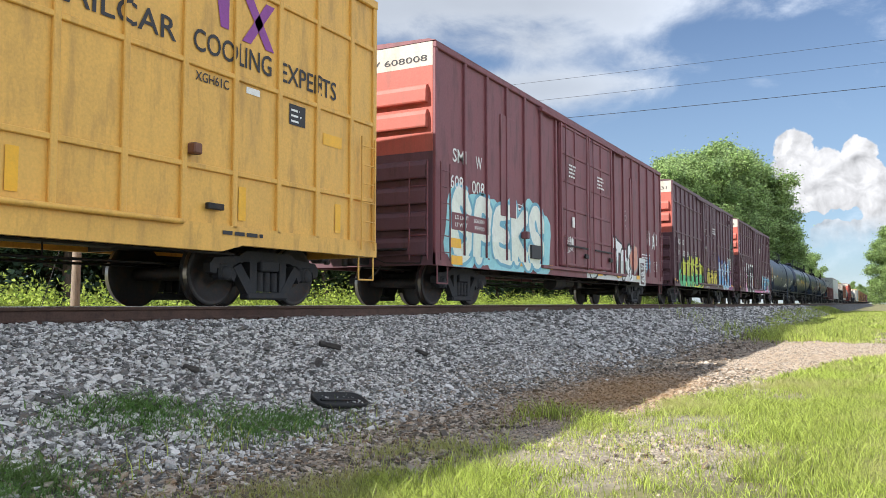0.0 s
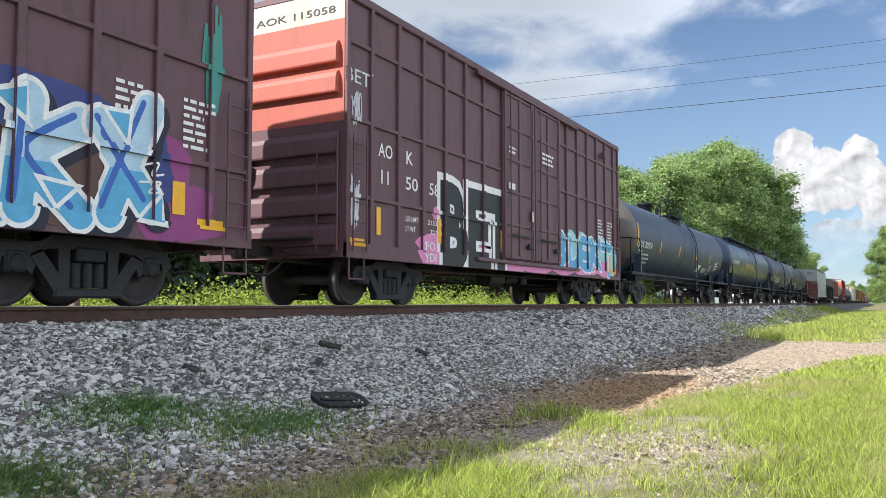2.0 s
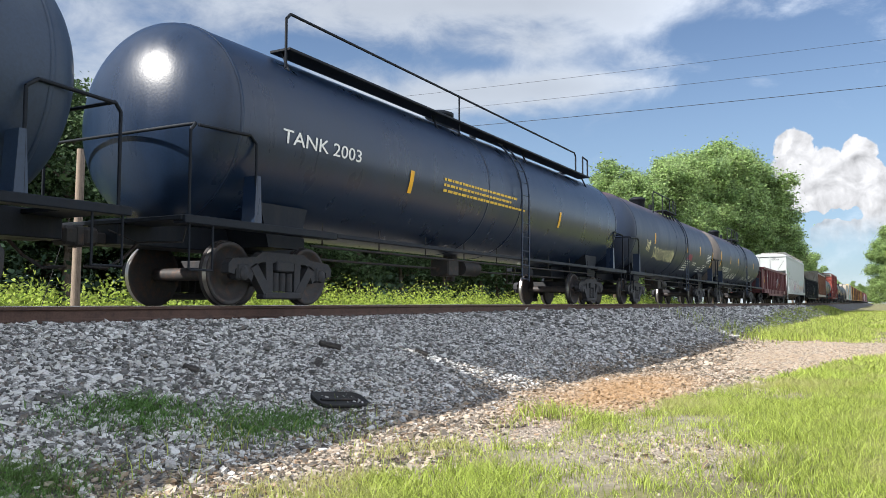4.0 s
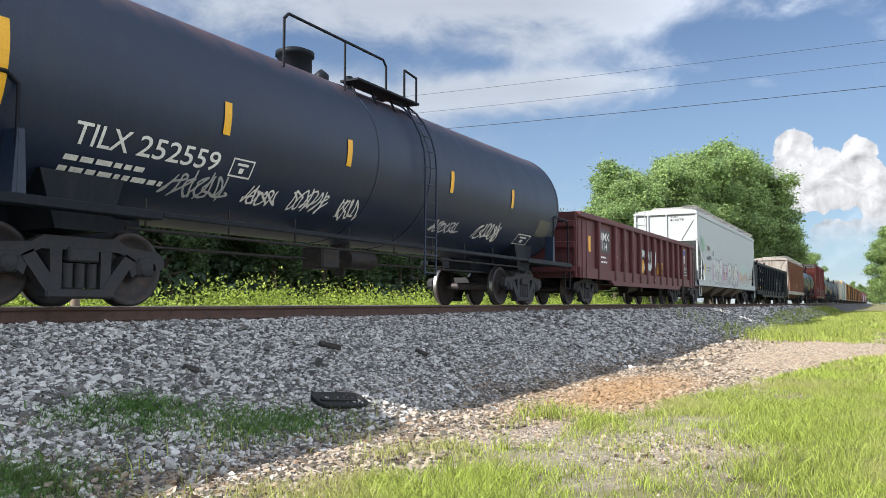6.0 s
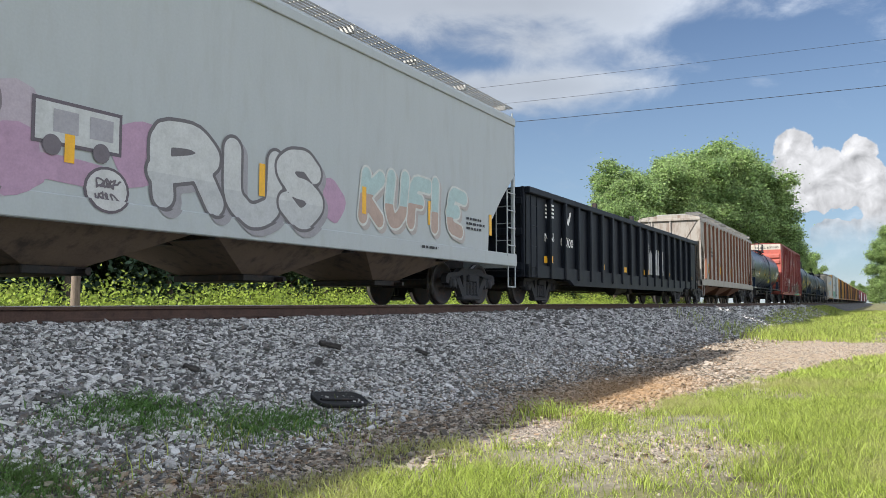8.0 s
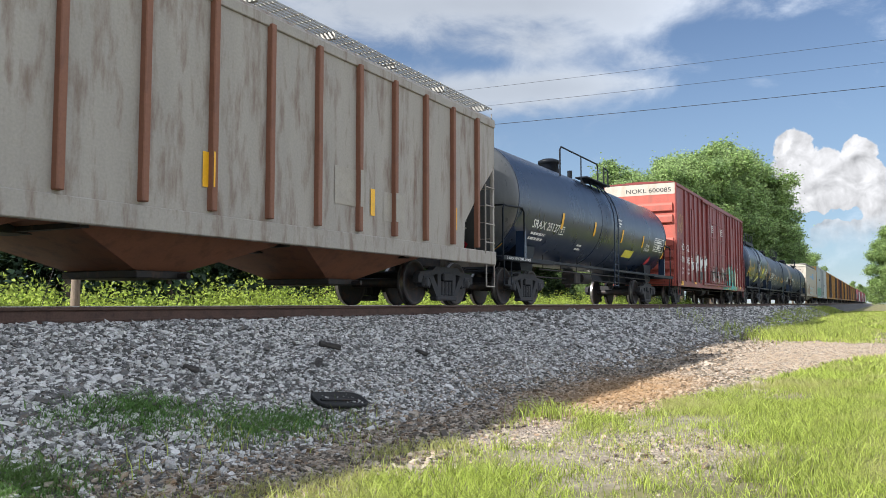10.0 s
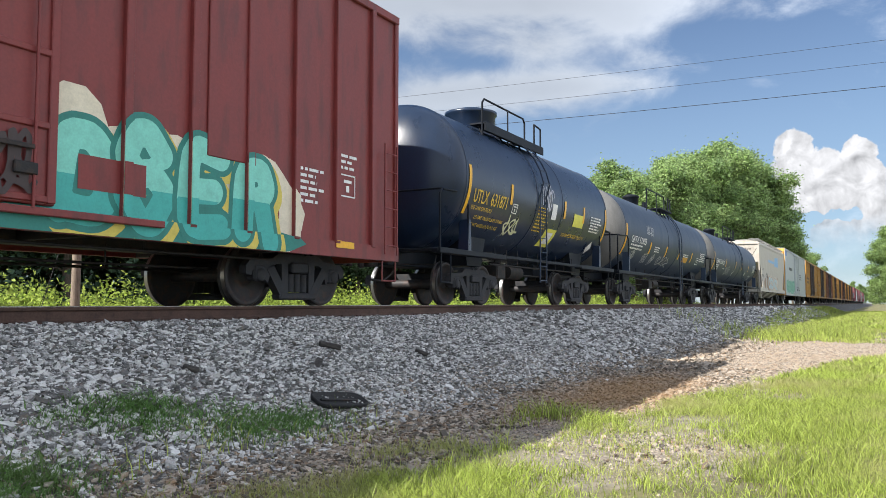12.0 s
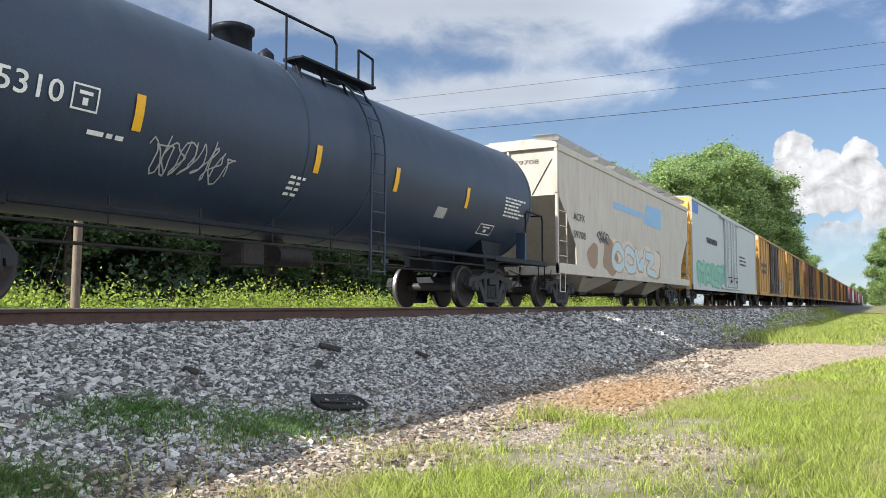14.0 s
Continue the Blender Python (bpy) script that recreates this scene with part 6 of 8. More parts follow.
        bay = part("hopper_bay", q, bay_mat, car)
        gt = Solid().box(m - 0.45, m + 0.45, -0.72, 0.72, 0.36, 0.46, 0.012).rod((m + 0.25, -0.9, 0.40), (m + 0.25, 0.9, 0.40), 0.04, 8)
        part("gate", gt, M_steel, bay)
    underframe(car, length, low - 0.06, False)
    couplers(car, length)
    truck(car, trucks[0])
    truck(car, length - trucks[1])
    roll(car, s0)
    return car, Side(-hw, iv, 0.09, sill=(low + 0.26, 0.04), floor=low)


def gondola(name, label, s0, length, body, low=0.76, top=2.64, ribs=14, xs=None, trucks=(2.0, 2.0), group="freight train", rib_w=0.16, rib_d=0.13):
    car = thing(name, label, "gondola car", group)
    xs = xs or [1.5 + (length - 3.0) * i / (ribs - 1) for i in range(ribs)]
    iv = [(x - rib_w / 2, x + rib_w / 2) for x in xs]
    hw = HALF - 0.06
    w = Solid().box(0, length, -hw, -hw + 0.03, low + 0.1, top - 0.02).box(0, length, hw - 0.03, hw, low + 0.1, top - 0.02)
    part("side_sheet", w, body, car)
    part("floor_plate", Solid().box(0.02, length - 0.02, -hw, hw, low + 0.14, low + 0.22), body, car)
    part("top_chord", Solid().box(-0.02, length + 0.02, -hw - 0.13, -hw + 0.04, top - 0.16, top, 0.02).box(-0.02, length + 0.02, hw - 0.04, hw + 0.13, top - 0.16, top, 0.02), body, car)
    sill = [(0.0, low), (0.0, low + 0.30), (length, low + 0.30), (length, low), (length - 2.9, low), (length - 3.3, low - 0.16), (3.3, low - 0.16), (2.9, low)]
    part("side_sill", Solid().prism(sill, -hw - 0.08, -hw + 0.02).prism(sill, hw - 0.02, hw + 0.08), body, car)
    for x in xs:
        piece("rib", shared("gon_rib_%s" % body.name, lambda q: q.box(-rib_w / 2, rib_w / 2, -hw - rib_d, -hw + 0.02, low - 0.02, top - 0.10, 0.03), body), car, at=(x, 0, 0))
    for x, sg in ((0.0, -1), (length, 1)):
        e = Solid().box(min(x, x - sg * 0.04), max(x, x - sg * 0.04), -hw, hw, low, top)
        for z in (low + 0.25, (low + top) / 2, top - 0.35):
            e.box(min(x, x + sg * 0.10), max(x, x + sg * 0.10), -hw + 0.03, hw - 0.03, z - 0.10, z + 0.10, 0.03)
        for y in (-hw, hw - 0.1):
            e.box(min(x, x + sg * 0.08), max(x, x + sg * 0.08), y, y + 0.1, low, top, 0.015)
        part("end_panel", e, body, car)
        ladder(car, (x + (0.12 if sg < 0 else -0.50), -hw - 0.10, low), (x + (0.12 if sg < 0 else -0.50), -hw - 0.10, top - 0.2), 0.38, body, 4)
    underframe(car, length, low - 0.04)
    couplers(car, length)
    truck(car, trucks[0])
    truck(car, length - trucks[1])
    roll(car, s0)
    return car, Side(-hw, iv, rib_d)

# ---- the train, car by car ----


def even(a, b, n):
    return [a + (b - a) * i / (n - 1) for i in range(n)]


INK, WHITE, PALE = (0.02, 0.02, 0.024), (0.78, 0.80, 0.80), (0.74, 0.78, 0.70)
CYAN, SKYB, BLUE = (0.30, 0.62, 0.66), (0.10, 0.38, 0.62), (0.04, 0.13, 0.45)
LIME, GREEN, LEMON = (0.62, 0.66, 0.06), (0.10, 0.50, 0.20), (0.80, 0.66, 0.05)
PINK, TEAL, DEEPTEAL = (0.70, 0.25, 0.48), (0.22, 0.62, 0.52), (0.03, 0.20, 0.17)
CREAMY, SILVER, VIOLET = (0.72, 0.64, 0.50), (0.52, 0.52, 0.52), (0.25, 0.06, 0.28)


def marks(car, sd, words, mat):
    for text, x0, x1, z0, z1 in words:
        stencil(car, text, x0, x1, z0, z1, mat, sd)


def stripes(car, sd, xs, z0, z1, w=0.11):
    for x in xs:
        stripe(car, x, z0, z1, sd, w)


def yellow_boxcar():
    car, sd = boxcar("boxcar", "yellow exterior-post boxcar with dark lettering", -8.2, 19.5, M_yellow, M_yellow, ribs=[0.26 + 0.882 * i for i in range(22)], bands=(1.74, 3.02, 4.30),
                     door=(7.8, 11.4), top=5.15, low=0.80, rib_w=0.09, rib_d=0.05, sill_drop=0.1)
    marks(car, sd, (("RAILCAR", 13.35, 15.11, 3.20, 3.48), ("COOLING", 15.39, 16.85, 3.20, 3.48), ("EXPERTS", 17.05, 18.38, 3.20, 3.48)), M_paintdark)
    stencil(car, "XGH61C", 15.43, 16.02, 2.82, 2.94, M_paintdark, sd)
    s = Solid()
    lay(s, [[(15.75, 4.15), (16.0, 4.15), (16.0, 3.62), (15.85, 3.62)], [(16.25, 3.55), (16.42, 3.55), (16.9, 4.2), (16.72, 4.2)], [(16.25, 4.2), (16.45, 4.2), (16.9, 3.55), (16.72, 3.55)]], sd, 0.012)
    part("logo", s, spray(*VIOLET), car, "plain purple logo shape")
    patch(car, 17.25, 17.62, 2.62, 2.92, M_paintdark, sd)
    print_bars(car, 17.29, 2.82, 0.28, 3, M_paintwhite, sd, 0.03, 0.05, 3)
    patch(car, 18.06, 18.54, 2.46, 2.64, M_reflect, sd)
    patch(car, 16.35, 16.62, 2.86, 2.95, M_paintwhite, sd)
    stripes(car, sd, (12.99, 16.23, 18.38), 1.13, 1.58, 0.14)
    print_bars(car, 15.9, 0.92, 0.9, 1, M_paintdark, sd, 0.05, 0.05, 5)
    part("jacking_lug", Solid().box(15.30, 15.44, -HALF - 0.16, -HALF - 0.02, 1.86, 2.0, 0.02), M_brown, car)
    part("route_box", Solid().box(15.62, 15.90, -HALF - 0.09, -HALF - 0.02, 1.22, 1.30, 0.01), M_steel, car)
    part("drain_pipe", Solid().rod((11.5, -HALF - 0.09, 1.02), (15.2, -HALF - 0.09, 1.02), 0.035), M_yellow, car)
    return car


def maroon_boxcar():
    car, sd = boxcar("boxcar", "maroon smooth-post boxcar with pale blue graffiti", 13.35, 18.05, M_maroon, M_plum, M_endred, M_cream, ribs=[1.28 + 1.055 * i for i in range(16)], door=(6.75, 11.4),
                     top=5.10, rib_w=0.11)
    W = M_paintwhite
    marks(car, sd, (("SM", 0.76, 1.25, 2.87, 3.14), ("W", 1.80, 2.10, 2.87, 3.14), ("608", 0.66, 1.22, 2.33, 2.60), ("008", 1.62, 2.22, 2.33, 2.60)), W)
    end_stencil(car, "SMW 608008", 0.45, -1.38, 4.72, 4.84, M_paintdark)
    graffiti(car, "SPEKS", 0.65, 0.80, 4.9, 1.50, (spray(*PALE), spray(0.70, 0.76, 0.66)), spray(0.16, 0.40, 0.52), sd, 3, glow=spray(*CYAN), fat=0.09)
    patch(car, 0.71, 2.3, 1.50, 1.85, M_maroon, sd, lift=0.014)
    marks(car, Side(-HALF - 0.006, sd.ribs, sd.depth), (("LD LMT", 0.85, 1.35, 1.72, 1.80), ("LT WT", 0.85, 1.28, 1.57, 1.65), ("206300", 1.68, 2.2, 1.72, 1.80), ("79700", 1.72, 2.2, 1.57, 1.65)), W)
    patch(car, 0.62, 1.12, 1.14, 1.33, M_reflect, sd, lift=0.014)
    patch(car, 0.60, 1.08, 0.80, 0.98, M_reflect, sd, lift=0.014)
    for x in (3.73, 5.74, 9.0, 12.3):
        patch(car, x, x + 0.45, 0.90, 1.0, M_reflect, sd, "reflector", 0.014)
    lower = Side(-HALF - 0.056)
    sprayed(car, sd, spray(0.62, 0.64, 0.62), [box2(8.9, 15.2, 0.70, 0.98)], 0.006)
    graffiti(car, "OSTN", 8.9, 0.84, 4.75, 1.24, (spray(*WHITE), spray(0.58, 0.62, 0.58)), spray(*INK), sd, 8, fat=0.09)
    rnd = random.Random(5)
    sprayed(car, sd, spray(0.30, 0.28, 0.27), [blob(14.12, 1.56, 0.60, 0.50, rnd)], 0.019)
    sprayed(car, sd, spray(0.60, 0.27, 0.20), [blob(14.12, 1.56, 0.50, 0.42, rnd)], 0.021)
    sprayed(car, sd, spray(*WHITE), [box2(13.35, 13.75, 0.80, 1.55)], 0.018)
    strokes(car, sd, spray(*INK), [[(13.42, 1.55), (13.66, 1.45), (13.42, 1.32), (13.66, 1.2), (13.42, 1.08), (13.66, 0.95), (13.45, 0.84)]], 0.06, 0.023)
    sprayed(car, lower, spray(0.62, 0.64, 0.63), [box2(14.62, 15.45, 0.66, 1.62)], 0.004, "paste_panel")
    sprayed(car, lower, spray(0.10, 0.05, 0.055), [box2(14.78, 15.28, 0.70, 1.45)], 0.008, "paste_field")
    for k in range(3):
        scrawl(car, 14.82, 1.20 - 0.22 * k, 0.42, 0.20, spray(*WHITE), Side(-HALF - 0.062), 50 + k, 3, 0.028)
    scrawl(car, 15.72, 1.15, 0.75, 0.62, spray(0.10, 0.34, 0.50), sd, 52, 4, 0.05)
    scrawl(car, 16.65, 2.02, 0.55, 0.62, spray(*WHITE), sd, 53, 4, 0.045)
    strokes(car, sd, spray(0.42, 0.32, 0.33), [[(12.85, 3.05), (13.2, 3.15), (13.3, 2.85), (12.95, 2.7), (12.85, 2.95), (13.25, 2.95)], [(13.0, 2.7), (13.3, 2.5)]], 0.016)
    for x in (9.9, 11.9, 14.2):
        patch(car, x, x + 0.45, 0.86, 0.99, M_reflect, sd, "reflector", 0.026)
    scrawl(car, 4.75, 1.85, 0.7, 0.45, W, sd, 4)
    scrawl(car, 15.9, 2.1, 0.5, 0.6, W, sd, 9)
    scrawl(car, 6.95, 1.35, 0.7, 0.5, W, Side(-HALF - 0.11), 14, thick=0.018)
    for x in (7.3, 9.8):
        print_bars(car, x, 3.75, 0.75, 4, W, Side(-HALF - 0.108), 0.05, 0.05, int(x))
    patch(car, 7.55, 7.75, 2.10, 2.38, W, Side(-HALF - 0.11))
    patch(car, 7.45, 7.62, 1.55, 1.78, W, Side(-HALF - 0.11))
    frame_mark(car, 3.95, 2.02, 0.36, 0.34, W, sd)
    print_bars(car, 15.2, 1.75, 1.2, 6, W, sd, 0.04, 0.06, 12)
    frame_mark(car, 16.9, 1.22, 0.45, 0.36, W, sd)
    part("door_stop", Solid().box(4.15, 4.32, -HALF - 0.2, -HALF - 0.04, 1.55, 1.72, 0.02), M_maroon, car)
    for x in (3.05, 13.7):
        part("access_panel", Solid().box(x, x + 0.85, -HALF - 0.03, -HALF, 2.0, 4.30, 0.01), M_maroon, car)
    part("vent_grille", Solid().box(4.75, 5.35, -HALF - 0.075, -HALF - 0.02, 1.12, 1.45, 0.01), M_paintdark, car)


def plum_boxcar(s0, length, label, number, door):
    car, sd = boxcar("boxcar", label, s0, length, M_plum, M_plum, M_endred, M_cream, ribs=[0.72 + 0.868 * i for i in range(17) if 0.72 + 0.868 * i < length - 0.2], bands=(1.77, 3.02, 4.27), door=door,
                     top=5.10, rib_w=0.10)
    W = M_paintwhite
    marks(car, sd, (("AO", 0.95, 1.40, 2.53, 2.76), ("K", 1.87, 2.10, 2.53, 2.76), ("11", 1.04, 1.28, 2.07, 2.30), ("50", 1.85, 2.28, 2.07, 2.30), (number, 2.71, 3.10, 2.07, 2.30)), W)
    end_stencil(car, "AOK 1150" + number, 0.35, -1.32, 4.74, 4.86, M_paintdark)
    patch(car, 0.08, 0.54, 0.95, 1.08, M_reflect, sd, lift=0.014)
    dside = Side(-HALF - 0.108)
    print_bars(car, door[1] - 1.35, 3.72, 0.85, 3, W, dside, 0.06, 0.05, 6)
    print_bars(car, door[0] + 0.2, 3.55, 0.6, 2, W, dside, 0.05, 0.05, 8)
    patch(car, door[0] + 0.18, door[0] + 0.55, 2.62, 2.76, W, dside)
    patch(car, door[0] + 1.5, door[0] + 1.65, 1.98, 2.22, W, dside)
    for x in (length - 2.2, length - 1.2):
        print_bars(car, x, 2.50, 0.55, 7, W, sd, 0.045, 0.05, int(x * 3))
    part("door_stop", Solid().box(length - 1.9, length - 1.72, -HALF - 0.18, -HALF - 0.04, 4.42, 4.62, 0.02), M_plum, car)
    patch(car, length - 0.95, length - 0.5, 0.95, 1.08, M_reflect, sd, lift=0.014)
    return car, sd


def lime_graffiti_boxcar():
    car, sd = plum_boxcar(33.5, 15.35, "plum exterior-post boxcar with yellow and green graffiti", "31", (6.1, 9.7))
    W = M_paintwhite
    graffiti(car, "SUKES", 1.3, 0.78, 4.75, 1.22, (spray(*LIME), spray(*GREEN)), spray(*INK), sd, 5, glow=spray(*INK), fat=0.10, drop=spray(0.72, 0.74, 0.08),
             patches=((0.6, 0.3, 1.0, 0.42, GREEN), (2.0, 0.25, 1.3, 0.42, GREEN), (3.6, 0.25, 1.3, 0.4, GREEN)))
    graffiti(car, "IRBY", 6.9, 0.98, 2.3, 0.62, (spray(*LEMON),), spray(*INK), Side(-HALF - 0.108), 6, fat=0.06, glow=spray(0.5, 0.42, 0.06))
    rnd = random.Random(6)
    sprayed(car, sd, spray(0.26, 0.05, 0.19), [blob(13.85, 1.35, 0.50, 0.66, rnd), blob(14.25, 1.12, 0.42, 0.36, rnd), blob(14.2, 0.98, 0.62, 0.16, rnd)], 0.0022)
    sprayed(car, sd, spray(0.035, 0.05, 0.20), [blob(10.6, 1.75, 1.0, 0.75, rnd), blob(12.1, 1.85, 1.1, 0.60, rnd), blob(13.3, 1.6, 0.8, 0.6, rnd)], 0.0042)
    sprayed(car, sd, spray(0.10, 0.055, 0.045), [blob(11.2, 1.35, 1.2, 0.52, rnd), blob(12.6, 1.35, 1.0, 0.50, rnd)], 0.0062)
    graffiti(car, "NAKX", 9.9, 0.86, 3.9, 1.34, (spray(0.42, 0.60, 0.74), spray(*SKYB)), spray(*WHITE), sd, 7, fat=0.03, shine=spray(*BLUE), drop=spray(0.012, 0.014, 0.03))
    for px_, pz_, dx, dz in ((12.1, 2.25, -0.35, -0.55), (13.4, 2.22, -0.42, -0.40), (13.9, 0.92, -0.45, 0.42), (12.45, 0.98, 0.05, 0.55), (10.3, 0.92, 0.35, 0.40)):
        n_ = math.hypot(dx, dz)
        u, v = -dz / n_ * 0.24, dx / n_ * 0.24
        sprayed(car, sd, spray(*WHITE), [[(px_, pz_), (px_ + dx * 0.6 + u * 1.25, pz_ + dz * 0.6 + v * 1.25), (px_ + dx * 0.6 - u * 1.25, pz_ + dz * 0.6 - v * 1.25)]], 0.0205, "letter")
        sprayed(car, sd, spray(*SKYB), [[(px_ + dx * 0.13, pz_ + dz * 0.13), (px_ + dx * 0.52 + u * 0.8, pz_ + dz * 0.52 + v * 0.8), (px_ + dx * 0.52 - u * 0.8, pz_ + dz * 0.52 - v * 0.8)]], 0.0225, "letter")
    strokes(car, sd, spray(*WHITE), [[(13.55, 1.62), (13.75, 1.68), (13.65, 1.5), (13.85, 1.55)], [(13.5, 1.42), (13.8, 1.45), (13.6, 1.3), (13.85, 1.32)]], 0.025, 0.0235)
    frame_mark(car, 4.05, 2.02, 0.36, 0.34, W, sd)
    scrawl(car, 5.05, 1.95, 0.6, 0.22, M_paintyellow, sd, 3)
    stripes(car, sd, (6.55, 9.85), 1.18, 1.62, 0.12)
    stripes(car, sd, (14.0,), 1.1, 1.5, 0.2)
    stencil(car, "RETAINING VALVE", 6.6, 7.6, 0.80, 0.87, W, sd)
    scrawl(car, 14.45, 2.4, 0.35, 1.3, spray(0.05, 0.25, 0.22), sd, 5, thick=0.05)


def black_graffiti_boxcar():
    car, sd = plum_boxcar(51.05, 15.2, "plum exterior-post boxcar with black and blue graffiti", "58", (6.0, 9.6))
    W = M_paintwhite
    marks(car, sd, (("LD LMT", 1.85, 2.3, 1.50, 1.59), ("LT WT", 1.85, 2.2, 1.32, 1.41), ("213300", 2.65, 3.2, 1.50, 1.59), ("72700", 2.75, 3.2, 1.32, 1.41)), W)
    rnd = random.Random(2)
    s = Solid()
    for cx, cz, rx, rz in ((2.8, 1.0, 0.55, 0.40), (4.6, 1.0, 0.9, 0.5), (6.6, 1.0, 0.8, 0.40), (8.0, 0.95, 1.2, 0.22), (3.0, 1.75, 0.16, 0.14)):
        lay(s, [blob(cx, cz, rx, rz, rnd)], sd, 0.003 + 0.0004 * cx / 2)
    part("graffiti", s, spray(*PINK), car)
    for k, (mt, grow, lift) in enumerate(((spray(*WHITE), 0.12, 0.007), (spray(0.012, 0.016, 0.018), 0.055, 0.010))):
        s = Solid()
        for j, (ch, a, b) in enumerate((("B", 3.15, 4.25), ("E", 4.25, 5.35), ("T", 5.2, 6.55))):
            vs, fs = letters(ch, 1.0, grow)
            core = letters(ch, 1.0, 0.055)[0]
            lo, hi = min(p[0] for p in core), max(p[0] for p in core)
            kx, kz = (b - a) / (hi - lo), 1.62 / max(p[1] for p in core)
            lay(s, [[((vs[i][0] - lo) * kx + a, vs[i][1] * kz + 0.80) for i in f] for f in fs], sd, lift + 0.0006 * j)
        part("graffiti", s, mt, car)
    graffiti(car, "SUEKT", 9.3, 0.90, 4.9, 1.02, (spray(*SKYB),), spray(*WHITE), sd, 9, glow=spray(*CYAN), fat=0.06, patches=((0.6, 0.1, 0.9, 0.22, PINK), (2.4, 0.1, 1.4, 0.2, PINK), (4.2, 0.15, 0.8, 0.22, PINK)))
    stencil(car, "SFO", 2.45, 2.95, 1.02, 1.18, W, sd)
    stencil(car, "YDI", 2.45, 2.90, 0.80, 0.96, W, sd)
    stencil(car, "BET", -0.02, 0.7, 3.62, 3.85, spray(0.55, 0.6, 0.62), sd)
    scrawl(car, 0.12, 2.9, 0.35, 0.6, spray(0.5, 0.5, 0.55), sd, 21)
    scrawl(car, 0.12, 1.2, 0.3, 0.9, spray(0.6, 0.62, 0.68), sd, 23)
    stripes(car, sd, (0.90, 3.05, 5.95), 1.18, 1.65, 0.13)
    stripes(car, sd, (14.1,), 1.1, 1.5, 0.18)


def tank_marks(car, sd, xs, z0=2.05, z1=2.46, w=0.13):
    stripes(car, sd, xs, z0, z1, w)


def head_print(car, r, zc, y0, z0, w, rows, mat, seed, diamond=None):
    """Rows of small unreadable print laid on the domed front head."""
    rnd, s = random.Random(seed), Solid()

    def onto(y, z):
        q = min((y * y + (z - zc) ** 2) / (r * r), 0.98)
        return (0.74 * (1 - math.sqrt(1 - q)) - 0.012, y, z)

    for k in range(rows):
        y, z, end = y0, z0 - 0.085 * k, y0 - w * rnd.uniform(0.65, 1.0)
        while y > end:
            d = rnd.uniform(0.05, 0.14)
            s.add([onto(y, z), onto(y - d, z), onto(y - d, z + 0.045), onto(y, z + 0.045)], [(0, 1, 2, 3)])
            y -= d + 0.03
    part("small_print", s, mat, car)
    if diamond:
        y, z = diamond
        d = Solid().add([onto(y, z - 0.17), onto(y - 0.17, z), onto(y, z + 0.17), onto(y + 0.17, z)], [(0, 1, 2, 3)])
        part("placard", d, spray(0.55, 0.03, 0.05), car, "red diamond hazard placard")


